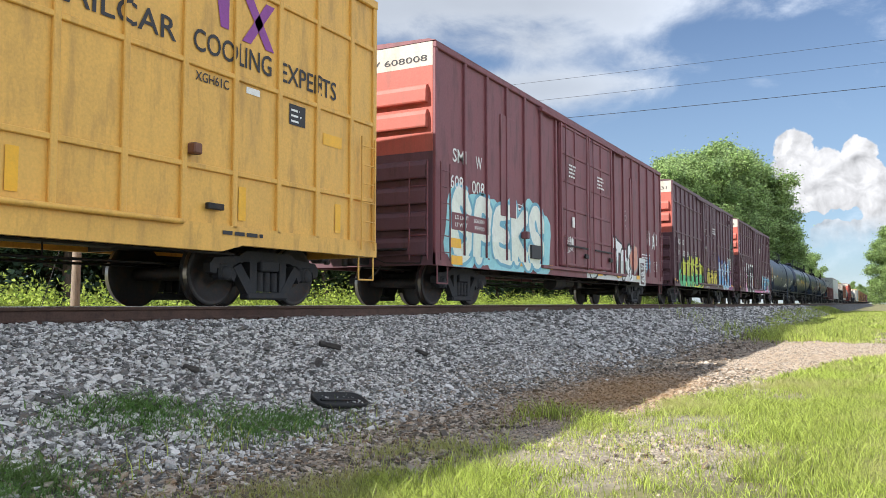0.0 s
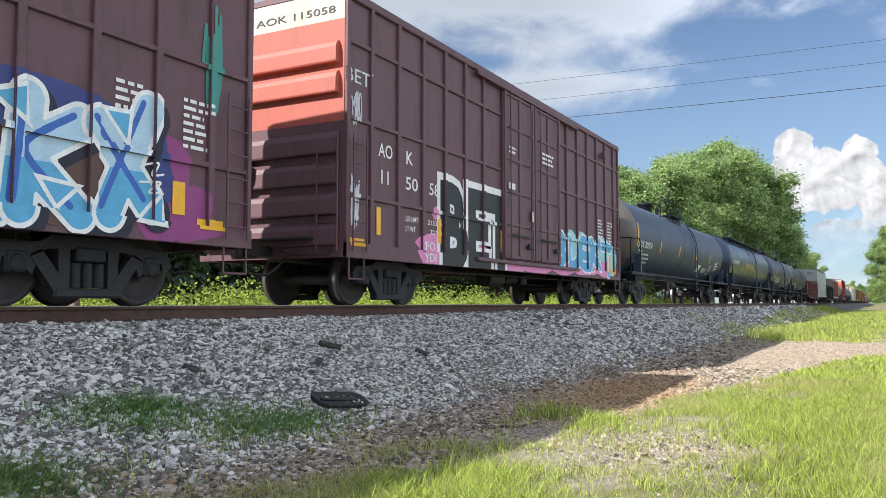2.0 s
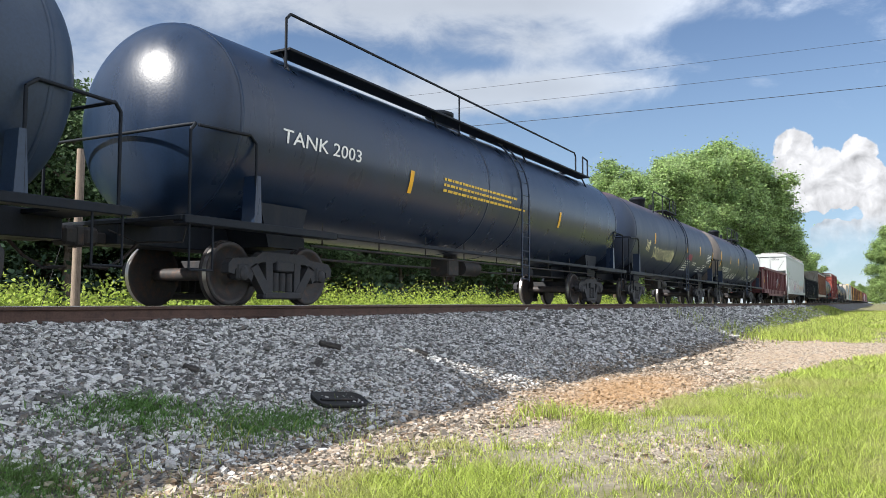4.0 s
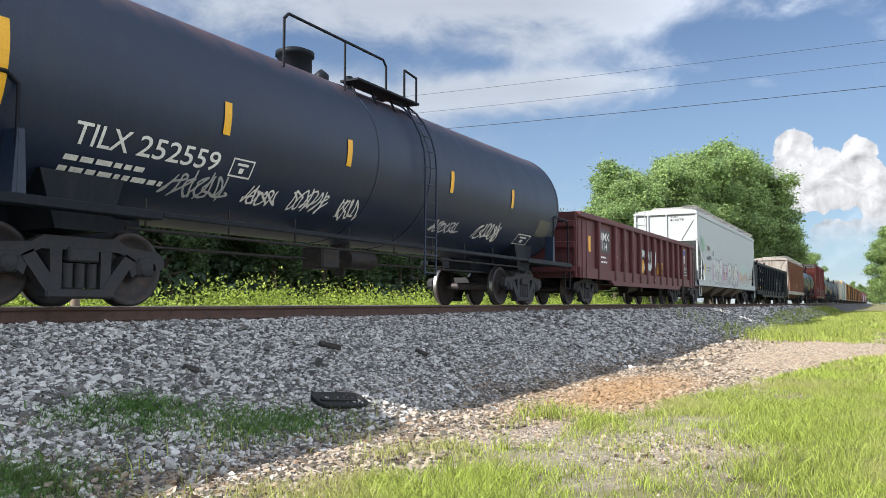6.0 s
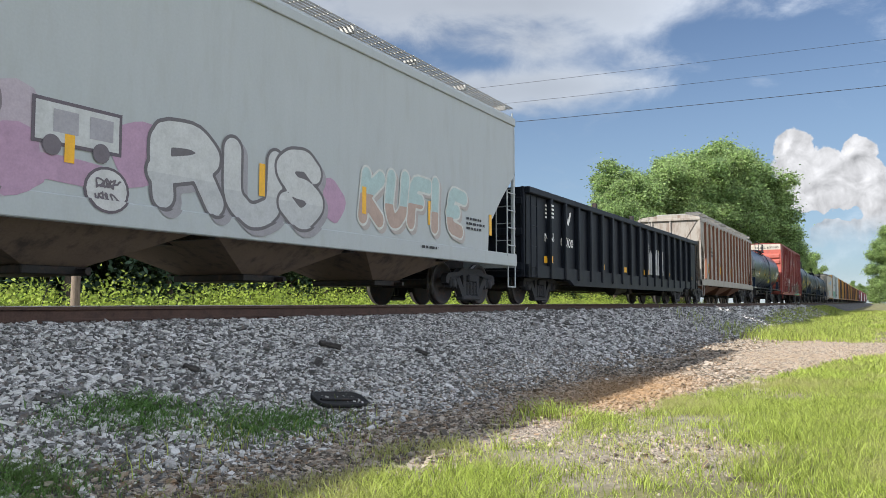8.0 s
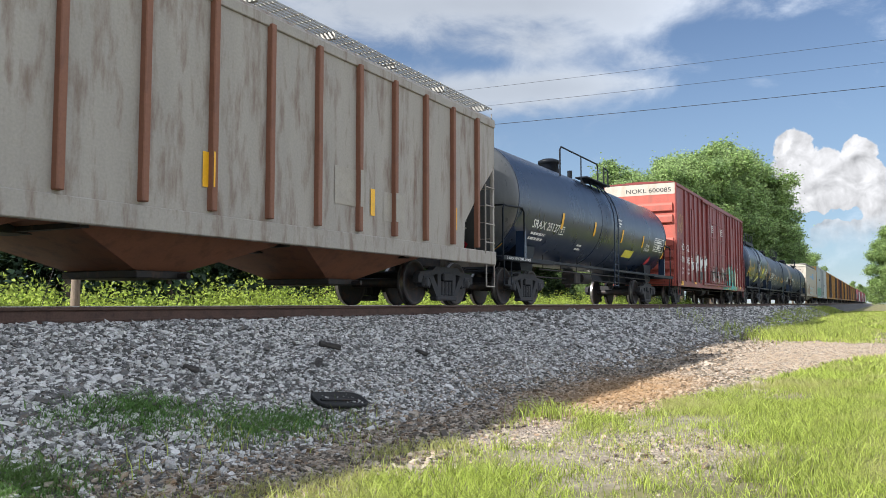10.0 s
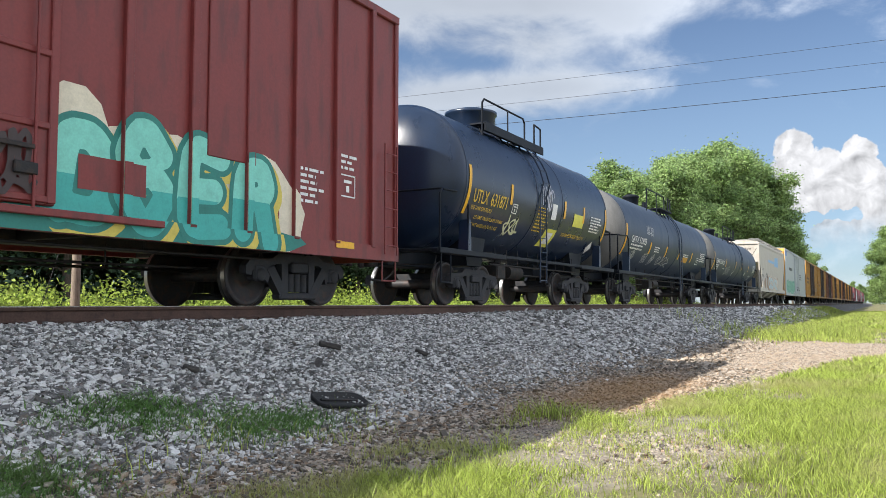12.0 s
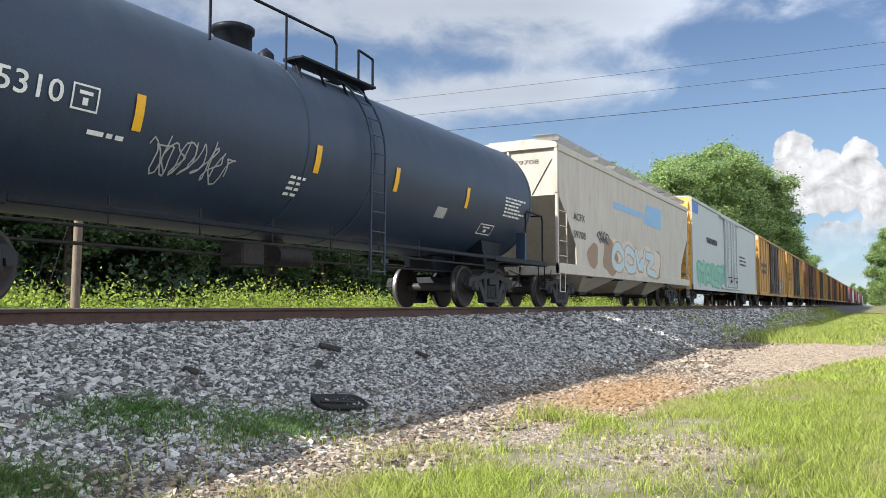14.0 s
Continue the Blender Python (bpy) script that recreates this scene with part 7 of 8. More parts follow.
def tanks_one():
    W = M_paintwhite
    car, sd = tank_car("tank_car", "black tank car with white lettering and dusty head paled for sun", 68.2, 19.1, M_black, r=1.44, zc=2.51, head=M_tanhead, walk_at=7.9, walk_len=4.0)
    head_print(car, 1.44, 2.51, 0.55, 2.35, 0.5, 6, W, 3)
    head_print(car, 1.44, 2.51, -0.35, 3.45, 0.45, 1, W, 4)
    marks(car, sd, (("SRIX", 1.04, 1.79, 2.05, 2.28), ("30074", 1.92, 2.98, 2.05, 2.28)), W)
    print_bars(car, 1.30, 1.90, 0.5, 1, W, sd, 0.06, 0.06, 2)
    print_bars(car, 1.75, 1.80, 1.5, 3, W, sd, 0.055, 0.08, 4)
    tank_marks(car, sd, (4.25, 7.6), 2.0, 2.42)
    stripe(car, 0.80, 2.05, 2.90, sd, 0.14)
    stencil(car, "SRIX", 13.6, 14.7, 1.55, 1.75, W, sd)
    patch(car, 12.3, 13.0, 1.55, 1.85, W, sd)
    frame_mark(car, 15.0, 1.5, 0.6, 0.4, W, sd)
    print_bars(car, 16.3, 2.1, 0.9, 6, W, sd, 0.04, 0.04, 6)
    stripe(car, 11.3, 2.0, 2.42, sd, 0.12)
    stripe(car, 14.6, 2.0, 2.42, sd, 0.12)
    # long walkway
    car, sd = tank_car("tank_car", "glossy black tank car with a long roof walkway", 88.6, 19.0, M_gloss, walk_at=9.4, walk_len=14.5)
    stencil(car, "TANK 2003", 1.6, 3.6, 2.35, 2.55, W, sd)
    print_bars(car, 6.5, 2.45, 5.0, 3, M_paintyellow, sd, 0.05, 0.06, 7)
    tank_marks(car, sd, (5.2, 13.0))
    car, sd = tank_car("tank_car", "brown-dusted black tank car with chalk scrawls", 108.6, 16.2, M_browntank, walk_at=6.9, walk_len=4.0, ladder_at=8.3)
    tank_marks(car, sd, (3.4, 9.24, 12.1), 2.27, 2.70)
    stripe(car, 15.35, 1.75, 2.6, sd, 0.12)
    scrawl(car, 9.5, 1.95, 1.3, 0.28, spray(0.28, 0.02, 0.08), sd, 6, 7, 0.05)
    print_bars(car, 9.46, 1.88, 1.2, 5, W, sd, 0.045, 0.045, 9)
    print_bars(car, 11.13, 1.88, 0.9, 2, W, sd, 0.045, 0.045, 10)
    print_bars(car, 12.6, 1.72, 1.1, 3, W, sd, 0.045, 0.045, 11)
    print_bars(car, 14.1, 2.36, 1.2, 6, W, sd, 0.04, 0.03, 12)
    frame_mark(car, 13.6, 1.60, 0.8, 0.28, W, sd)
    scrawl(car, 2.2, 1.95, 0.8, 0.45, spray(0.62, 0.58, 0.34), sd, 31, 4, 0.04)
    scrawl(car, 3.0, 1.7, 4.6, 0.5, spray(0.62, 0.58, 0.34), sd, 32, 11, 0.04)
    car, sd = tank_car("tank_car", "black tank car with yellow stripes and white tags", 125.7, 17.1, M_browntank, head=M_brownhead, walk_at=7.6, walk_len=4.0, ladder_at=9.0)
    marks(car, sd, (("TILX", 1.82, 2.57, 1.79, 2.02), ("252559", 2.69, 4.01, 1.79, 2.02)), W)
    frame_mark(car, 4.24, 1.76, 0.42, 0.24, W, sd)
    stripe(car, 0.80, 2.0, 2.85, sd, 0.14)
    tank_marks(car, sd, (3.92, 6.70, 10.27, 13.3), 2.25, 2.68)
    print_bars(car, 1.82, 1.62, 1.7, 2, W, sd, 0.055, 0.06, 14)
    scrawl(car, 3.2, 1.42, 1.3, 0.32, spray(0.40, 0.41, 0.42), sd, 41, 6)
    scrawl(car, 4.7, 1.46, 0.8, 0.24, W, sd, 42, 5)
    scrawl(car, 5.6, 1.46, 1.1, 0.34, W, sd, 43, 6)
    scrawl(car, 6.9, 1.42, 0.7, 0.36, W, sd, 44, 4)
    scrawl(car, 10.0, 1.48, 1.4, 0.25, spray(0.5, 0.5, 0.52), sd, 45, 6)
    scrawl(car, 11.9, 1.46, 1.5, 0.38, W, sd, 46, 6)
    patch(car, 15.2, 16.0, 1.75, 2.15, spray(0.09, 0.09, 0.08), sd)
    frame_mark(car, 14.3, 1.5, 0.8, 0.24, W, sd)


def shield_mark(car, sd):
    x0, x1, z0, z1 = 13.54, 14.26, 1.68, 2.42
    w, h = x1 - x0, z1 - z0
    out = [(0.5, 0), (0.85, 0.12), (0.97, 0.35), (0.95, 0.6), (0.92, 0.78), (1.0, 0.9), (0.75, 0.93), (0.5, 1.0), (0.25, 0.93), (0.0, 0.9), (0.08, 0.78), (0.05, 0.6), (0.03, 0.35), (0.15, 0.12)]

    def shaped(k):
        return [(x0 + w * (0.5 + (a - 0.5) * k), z0 + h * (0.5 + (b - 0.5) * k)) for a, b in out]
    s = Solid()
    lay(s, [shaped(1.0)], sd, 0.008)
    part("logo", s, M_paintwhite, car, "plain shield shape in blue and white")
    s = Solid()
    lay(s, [[(x0 + w * 0.07, z0 + h * 0.56), (x0 + w * 0.93, z0 + h * 0.56), (x0 + w * 0.92, z0 + h * 0.86), (x0 + w * 0.5, z0 + h * 0.95), (x0 + w * 0.08, z0 + h * 0.86)]], sd, 0.011)
    part("logo_field", s, spray(0.03, 0.12, 0.40), car)
    for i in range(4):
        a = x0 + w * (0.18 + 0.19 * i)
        patch(car, a, a + w * 0.08, z0 + h * (0.16 if 0 < i < 3 else 0.22), z0 + h * 0.42, spray(0.10, 0.05, 0.06), sd, "logo_bar", 0.011)


def low_cars():
    W = M_paintwhite
    car, sd = gondola("gondola_car", "oxide-red mill gondola with worn ribs", 143.6, 15.9, M_gond, xs=[1.72, 3.42, 4.45, 5.46, 6.47, 7.45, 8.45, 9.45, 10.45, 11.45, 12.40, 13.35, 14.85])
    patch(car, 1.86, 3.15, 1.60, 2.28, spray(0.055, 0.055, 0.06), sd, "repaint_patch", 0.006)
    marks(car, sd, (("HJMX", 1.97, 3.02, 1.98, 2.20), ("4114", 1.97, 2.80, 1.68, 1.90)), W)
    for k, x in enumerate((0.95, 3.6, 6.95, 9.2, 12.45)):
        z0 = 1.55 if k == 0 else 1.12
        s = Solid()
        d = 0.0 if k == 0 else 0.10
        lay(s, [[(x, z0), (x + 0.2, z0), (x + 0.2 + d, z0 + 0.46), (x + d, z0 + 0.46)]], sd, 0.014)
        part("reflector", s, M_reflect, car)
    stripe(car, 15.18, 1.56, 2.0, sd, 0.2)
    graffiti(car, "OU", 6.72, 1.25, 1.75, 0.66, (spray(0.60, 0.63, 0.62),), spray(0.30, 0.42, 0.42), sd, 12, fat=0.12)
    shield_mark(car, sd)
    patch(car, 14.04, 14.57, 1.25, 1.59, W, sd)
    patch(car, 14.06, 14.55, 1.27, 1.57, M_paintdark, sd, lift=0.013)
    print_bars(car, 14.12, 1.48, 0.35, 2, W, Side(sd.y - 0.006), 0.04, 0.07, 3)
    print_bars(car, 1.9, 1.42, 0.9, 2, W, sd, 0.055, 0.09, 5)
    print_bars(car, 8.0, 0.86, 0.6, 1, W, sd, 0.06, 0.09, 8)
    patch(car, 0.15, 0.42, 0.88, 1.0, W, sd)
    for k in range(9):
        scrawl(car, 4.2 + 1.05 * k, 1.3, 0.7, 0.7, spray(0.12, 0.035, 0.035) if k % 2 else spray(0.24, 0.10, 0.09), sd, 60 + k, 3, 0.03)
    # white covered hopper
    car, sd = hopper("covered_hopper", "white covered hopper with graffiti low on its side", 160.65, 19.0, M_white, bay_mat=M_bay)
    D = M_paintdark
    patch(car, 2.02, 3.0, 2.58, 2.90, spray(0.50, 0.50, 0.48), sd, "repaint_patch", 0.005)
    marks(car, sd, (("RVRX", 2.11, 2.94, 2.63, 2.86), ("464079", 2.04, 3.30, 2.17, 2.38), ("LD LMT 220200", 1.94, 3.0, 1.76, 1.83), ("LT WT 65800", 1.94, 2.9, 1.60, 1.67)), D)
    end_stencil(car, "464079", -0.22, -0.86, 3.93, 4.05, D, 0.015)
    end_stencil(car, "RVRX", -0.26, -0.62, 4.09, 4.18, D, 0.015)
    frame_mark(car, 3.69, 2.44, 0.28, 0.24, D, sd)
    frame_mark(car, 2.45, 1.02, 0.22, 0.16, D, Side(-HALF - 0.02))
    stripes(car, sd, (1.55, 7.2, 10.2, 12.7, 14.9, 17.6), 1.5, 1.95, 0.12)
    rnd = random.Random(14)
    mauve, haze_ = spray(0.42, 0.27, 0.38), spray(0.43, 0.37, 0.42)
    sprayed(car, sd, haze_, [blob(3.9, 1.55, 0.65, 0.5, rnd), blob(6.55, 1.65, 0.5, 0.55, rnd)], 0.003)
    sprayed(car, sd, mauve, [blob(6.6, 1.45, 0.42, 0.34, rnd), blob(8.15, 1.75, 0.36, 0.42, rnd), blob(7.3, 1.42, 0.9, 0.14, rnd), blob(11.9, 1.62, 0.30, 0.34, rnd)], 0.005)
    graffiti(car, "ZMR", 3.65, 1.05, 2.8, 1.25, (spray(0.52, 0.53, 0.53), spray(0.47, 0.48, 0.49)), spray(0.20, 0.17, 0.19), sd, 13, fat=0.0)
    # a little van and a round tag
    sprayed(car, sd, spray(0.12, 0.10, 0.12), [box2(6.82, 7.92, 1.66, 2.14)], 0.009)
    sprayed(car, sd, spray(0.52, 0.53, 0.53), [box2(6.86, 7.88, 1.70, 2.10)], 0.012)
    sprayed(car, sd, spray(0.34, 0.33, 0.36), [box2(7.06, 7.36, 1.80, 2.04), box2(7.5, 7.8, 1.80, 2.04)], 0.015)
    for cx in (7.05, 7.65):
        sprayed(car, sd, spray(0.15, 0.13, 0.15), [[(cx + 0.11 * math.cos(t), 1.66 + 0.11 * math.sin(t)) for t in (math.pi * i / 7 for i in range(14))]], 0.017)
    ring = [(7.74 + 0.30 * math.cos(t), 1.27 + 0.26 * math.sin(t)) for t in (math.pi * i / 10 for i in range(20))]
    sprayed(car, sd, spray(0.12, 0.10, 0.12), [ring], 0.009)
    sprayed(car, sd, spray(0.54, 0.54, 0.54), [[(7.74 + (a - 7.74) * 0.88, 1.27 + (b - 1.27) * 0.88) for a, b in ring]], 0.012)
    for k in range(2):
        scrawl(car, 7.56, 1.28 - 0.16 * k, 0.36, 0.12, spray(0.14, 0.12, 0.14), Side(sd.y - 0.005), 16 + k, 4, 0.02)
    graffiti(car, "RUS", 8.40, 1.02, 3.25, 1.22, (spray(0.52, 0.53, 0.53), spray(0.46, 0.47, 0.48)), spray(0.13, 0.12, 0.13), sd, 15, fat=0.02, drop=spray(0.30, 0.29, 0.31))
    graffiti(car, "KUFIE", 12.55, 1.32, 3.75, 1.02, (spray(0.38, 0.50, 0.50), spray(0.42, 0.31, 0.26)), spray(0.56, 0.57, 0.54), sd, 16, fat=0.02, lean=0.10, drop=spray(0.40, 0.36, 0.34))
    scrawl(car, 0.45, 2.5, 1.1, 0.8, spray(0.16, 0.42, 0.22), sd, 71, 4, 0.03)
    print_bars(car, 16.5, 1.75, 0.9, 3, D, sd, 0.05, 0.05, 9)
    print_bars(car, 14.6, 1.05, 0.8, 1, D, Side(-HALF - 0.02), 0.05, 0.05, 9)
    part("roof_vent", Solid().box(0.6, 1.3, -0.75, 0.75, 4.48, 4.66, 0.03), M_galv, car)
    # black coal gondola
    car, sd = gondola("gondola_car", "black high-sided coal gondola", 180.4, 20.3, M_blackcar, low=0.66, top=2.85, ribs=17)
    s = Solid()
    for a in (2.55, 2.95):
        lay(s, [[(a, 2.15), (a + 0.12, 2.15), (a + 0.34, 2.52), (a + 0.2, 2.52)]], sd, 0.012)
    part("logo", s, W, car, "plain white slanted logo bars")
    for i in range(4):
        patch(car, 1.3, 1.85, 2.2 + 0.1 * i, 2.25 + 0.1 * i, W, sd, "stencil_bar")
    marks(car, sd, (("NS", 1.25, 1.75, 1.60, 1.82), ("03200", 2.42, 3.41, 1.55, 1.78)), W)
    s = Solid()
    rnd = random.Random(8)
    for i in range(7):
        x = 11.2 + 0.38 * i
        lay(s, [[(x, 1.08), (x + 0.34, 1.08), (x + 0.3, 1.7 + rnd.uniform(0.1, 0.5)), (x + 0.05, 1.8 + rnd.uniform(0.1, 0.4))]], sd, 0.010)
    part("graffiti", s, spray(0.45, 0.46, 0.46), car)
    for x in (1.2, 6.0, 8.5, 11.0, 14.5, 19.2):
        patch(car, x, x + 0.3, 1.05, 1.22, M_reflect, sd, "reflector")
    ex = Solid()
    for k in range(5):
        ex.box(6 + 2.3 * k, 6.15 + 2.3 * k, -0.6, -0.45, 2.1, 3.2 + 0.2 * (k % 2), 0.02).box(6 + 2.3 * k, 8.0 + 2.3 * k, -0.6, -0.5, 2.9, 3.05, 0.02)
    part("cross_brace", ex, M_steel, car)
    # tan ribbed hopper
    car, sd = hopper("covered_hopper", "pale beige ribbed hopper with rust streaks and brown posts", 202.0, 17.1, M_tan, top=4.25, ribs=True, bays=3, bay_mat=M_brown)
    stripes(car, sd, (1.7, 5.0, 8.4, 12.2, 15.2), 1.5, 1.95, 0.13)
    patch(car, 12.6, 13.3, 1.45, 1.95, spray(0.33, 0.30, 0.26), sd)
    patch(car, 11.2, 11.9, 1.6, 2.2, spray(0.33, 0.30, 0.26), sd)
    print_bars(car, 1.9, 2.7, 1.1, 3, D, sd, 0.1, 0.08, 4)


def later_cars():
    W, Y = M_paintwhite, M_paintyellow
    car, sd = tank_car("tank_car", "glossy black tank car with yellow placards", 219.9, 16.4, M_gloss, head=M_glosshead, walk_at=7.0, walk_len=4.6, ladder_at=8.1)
    head_print(car, 1.46, 2.58, 0.15, 2.30, 0.55, 8, W, 5, (-0.15, 1.45))
    stencil(car, "SRAX 25137", 1.86, 3.72, 1.94, 2.14, W, sd)
    tank_marks(car, sd, (3.75, 6.55, 9.5, 12.15), 2.05, 2.47, 0.15)
    frame_mark(car, 3.75, 1.90, 0.36, 0.22, W, sd)
    print_bars(car, 1.96, 1.78, 1.4, 2, W, sd, 0.06, 0.06, 3)
    print_bars(car, 5.6, 1.7, 0.5, 2, W, sd, 0.05, 0.05, 5)
    patch(car, 10.38, 11.49, 1.63, 1.87, spray(0.70, 0.62, 0.08), sd)
    stencil(car, "WATER CAPY", 8.9, 9.5, 2.72, 2.80, W, sd)
    print_bars(car, 8.9, 2.62, 0.6, 2, W, sd, 0.05, 0.04, 6)
    stencil(car, "ETHYL", 12.75, 13.2, 2.10, 2.20, W, sd)
    stencil(car, "CHLORIDE", 12.64, 13.3, 1.96, 2.06, W, sd)
    frame_mark(car, 13.83, 2.02, 1.45, 0.5, W, sd)
    for r in range(5):
        print_bars(car, 13.9, 2.42 - 0.085 * r, 1.4, 1, W, sd, 0.035, 0.03, 60 + r)
    s = Solid()
    lay(s, [[(13.9, 1.42), (14.15, 1.62), (13.9, 1.82), (13.65, 1.62)]], sd, 0.014)
    part("placard", s, spray(0.55, 0.03, 0.05), car, "red diamond hazard placard")
    stripe(car, 15.5, 1.65, 2.5, sd, 0.12)
    stencil(car, "2 INCH HF COMP SHOES", -0.1, 1.3, 1.045, 1.105, W, Side(-1.50))
    stripe(car, 0.80, 1.3, 1.5, sd, 0.05)
    # red boxcar
    car, sd = boxcar("boxcar", "red smooth-post boxcar with teal graffiti", 237.15, 18.45, M_red, M_endred, M_endred, M_cream, ribs=[1.65 + 1.0 * i for i in range(17)], door=(6.7, 11.75), top=5.10, rib_w=0.12, rib_d=0.07)
    marks(car, sd, (("NO", 0.86, 1.52, 2.31, 2.60), ("KL", 1.92, 2.55, 2.31, 2.60), ("600", 0.80, 1.50, 1.78, 2.06), ("085", 1.90, 2.64, 1.78, 2.06),
                    ("LD LMT", 0.95, 1.4, 1.48, 1.56), ("LT WT", 0.95, 1.35, 1.30, 1.38), ("203000", 2.1, 2.55, 1.48, 1.56), ("83000", 2.15, 2.55, 1.30, 1.38)), W)
    end_stencil(car, "NOKL 600085", 0.55, -1.35, 4.72, 4.90, M_paintdark)
    strokes(car, sd, spray(0.50, 0.36, 0.30), [[(2.4, 1.72), (2.7, 1.85), (2.95, 2.1), (3.45, 2.16), (4.05, 1.88), (4.4, 2.1), (4.92, 2.32), (5.15, 1.98), (5.67, 2.28), (5.9, 2.02), (6.37, 2.3), (6.9, 2.0), (7.0, 1.3)]], 0.11, 0.004)
    sprayed(car, sd, spray(0.64, 0.64, 0.63), [[(3.0, 1.55), (4.0, 1.55), (3.95, 1.95), (3.5, 2.12), (3.05, 1.98)], [(4.3, 1.55), (5.0, 1.55), (4.95, 2.1), (4.75, 2.2)]], 0.006)
    graffiti(car, "aaaa", 2.8, 0.98, 4.2, 1.25, (spray(0.66, 0.66, 0.65), spray(0.34, 0.26, 0.25)), spray(0.035, 0.03, 0.03), sd, 18, fat=0.06)
    sprayed(car, sd, spray(0.19, 0.035, 0.035), [box2(3.15, 3.85, 1.02, 1.42), box2(5.25, 5.6, 1.0, 1.5)], 0.021)
    graffiti(car, "DSER", 11.6, 0.80, 3.6, 1.30, (spray(*TEAL), spray(0.06, 0.40, 0.36)), spray(*DEEPTEAL), sd, 19, glow=spray(*CREAMY), fat=0.09, drop=spray(0.62, 0.50, 0.10), patches=((0.4, 0.1, 1.0, 0.3, DEEPTEAL), (2.4, 0.1, 1.6, 0.28, DEEPTEAL)))
    patch(car, 12.05, 12.95, 1.25, 1.62, M_red, sd, lift=0.015)
    patch(car, 14.55, 15.3, 1.22, 1.55, M_red, sd, lift=0.015)
    frame_mark(car, 3.45, 2.06, 0.36, 0.30, W, sd)
    patch(car, 0.55, 1.0, 0.80, 0.98, M_reflect, sd, lift=0.014)
    for x in (3.37, 5.75, 9.3, 14.0, 16.6):
        patch(car, x, x + 0.48, 0.90, 1.01, M_reflect, sd, "reflector", 0.014)
    for k in range(7):
        scrawl(car, 6.9 + 0.68 * k, 1.0 + 0.1 * (k % 3), 0.55, 0.75, spray(0.42, 0.38, 0.36) if k % 2 else spray(0.05, 0.035, 0.035), Side(-HALF - 0.108), 140 + k, 3, 0.06)
    for x in (7.35, 9.9):
        print_bars(car, x, 3.85, 0.75, 4, W, Side(-HALF - 0.108), 0.05, 0.05, int(x))
    frame_mark(car, 16.75, 1.72, 0.42, 0.36, W, sd)
    print_bars(car, 15.75, 2.0, 0.6, 6, W, sd, 0.045, 0.05, 22)
    print_bars(car, 16.75, 2.35, 0.5, 3, W, sd, 0.045, 0.05, 23)
    stencil(car, "LXPIC", 0.65, 1.65, 2.12, 2.26, spray(0.5, 0.28, 0.22), sd)
    scrawl(car, 0.4, 2.9, 0.9, 1.0, spray(0.42, 0.24, 0.10), sd, 81, 3, 0.04)
    part("vent_grille", Solid().box(4.65, 5.15, -HALF - 0.085, -HALF - 0.02, 1.12, 1.5, 0.01), M_paintdark, car)
    for x in (3.2, 13.9):
        part("access_panel", Solid().box(x, x + 0.9, -HALF - 0.03, -HALF, 1.9, 4.30, 0.01), M_red, car)
    # tank with yellow lettering
    car, sd = tank_car("tank_car", "glossy black tank car with yellow lettering", 257.5, 11.05, M_gloss, walk_at=4.4, walk_len=3.6, long_walk=True, r=1.58, zc=2.70, ladder_at=4.75)
    marks(car, sd, (("UTLX", 1.17, 1.88, 2.17, 2.44), ("631871", 2.02, 2.87, 2.17, 2.44)), Y)
    stencil(car, "THE TANK CAR PEOPLE", 1.17, 2.2, 2.02, 2.10, Y, sd)
    stencil(car, "LD LMT 196760 LB 89 250 KG", 1.5, 2.95, 1.85, 1.92, Y, sd)
    stencil(car, "LT WT 66300 LB 30 060 KG", 1.45, 2.85, 1.70, 1.77, Y, sd)
    frame_mark(car, 3.2, 2.12, 0.28, 0.22, W, sd)
    tank_marks(car, sd, (3.0, 6.55, 8.1), 2.3, 2.76)
    stripe(car, 0.85, 1.9, 2.9, sd, 0.12)
    stripe(car, 10.15, 1.9, 2.9, sd, 0.12)
    patch(car, 5.69, 6.02, 2.2, 2.6, W, sd)
    patch(car, 5.62, 6.42, 1.53, 1.97, spray(0.70, 0.66, 0.10), sd)
    patch(car, 5.85, 6.22, 1.6, 1.88, W, sd, lift=0.014)
    patch(car, 7.37, 8.2, 2.16, 2.5, spray(0.70, 0.66, 0.10), sd)
    for r in range(6):
        print_bars(car, 8.8, 2.52 - 0.08 * r, 1.2, 1, W, sd, 0.04, 0.03, 40 + r)
    print_bars(car, 4.75, 2.40, 0.85, 8, Y, sd, 0.03, 0.05, 8)
    stencil(car, "SODIUM HYDROXIDE SOLUTION", 6.8, 8.6, 1.86, 1.95, Y, sd)
    scrawl(car, 3.0, 1.62, 1.0, 0.42, spray(0.66, 0.66, 0.42), sd, 91, 3, 0.045)
    scrawl(car, 4.9, 2.35, 0.9, 0.7, spray(0.5, 0.5, 0.55), sd, 92, 5, 0.03)
    s = Solid()
    lay(s, [[(9.5, 1.52), (9.72, 1.70), (9.5, 1.88), (9.28, 1.70)]], sd, 0.014)
    part("placard", s, W, car, "white diamond hazard placard")
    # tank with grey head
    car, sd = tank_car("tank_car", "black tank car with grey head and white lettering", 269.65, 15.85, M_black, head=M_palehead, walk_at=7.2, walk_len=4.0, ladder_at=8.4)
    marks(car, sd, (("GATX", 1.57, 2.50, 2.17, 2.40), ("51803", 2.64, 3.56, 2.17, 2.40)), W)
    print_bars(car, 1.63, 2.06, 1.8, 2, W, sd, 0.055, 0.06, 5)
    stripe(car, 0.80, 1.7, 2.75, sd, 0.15)
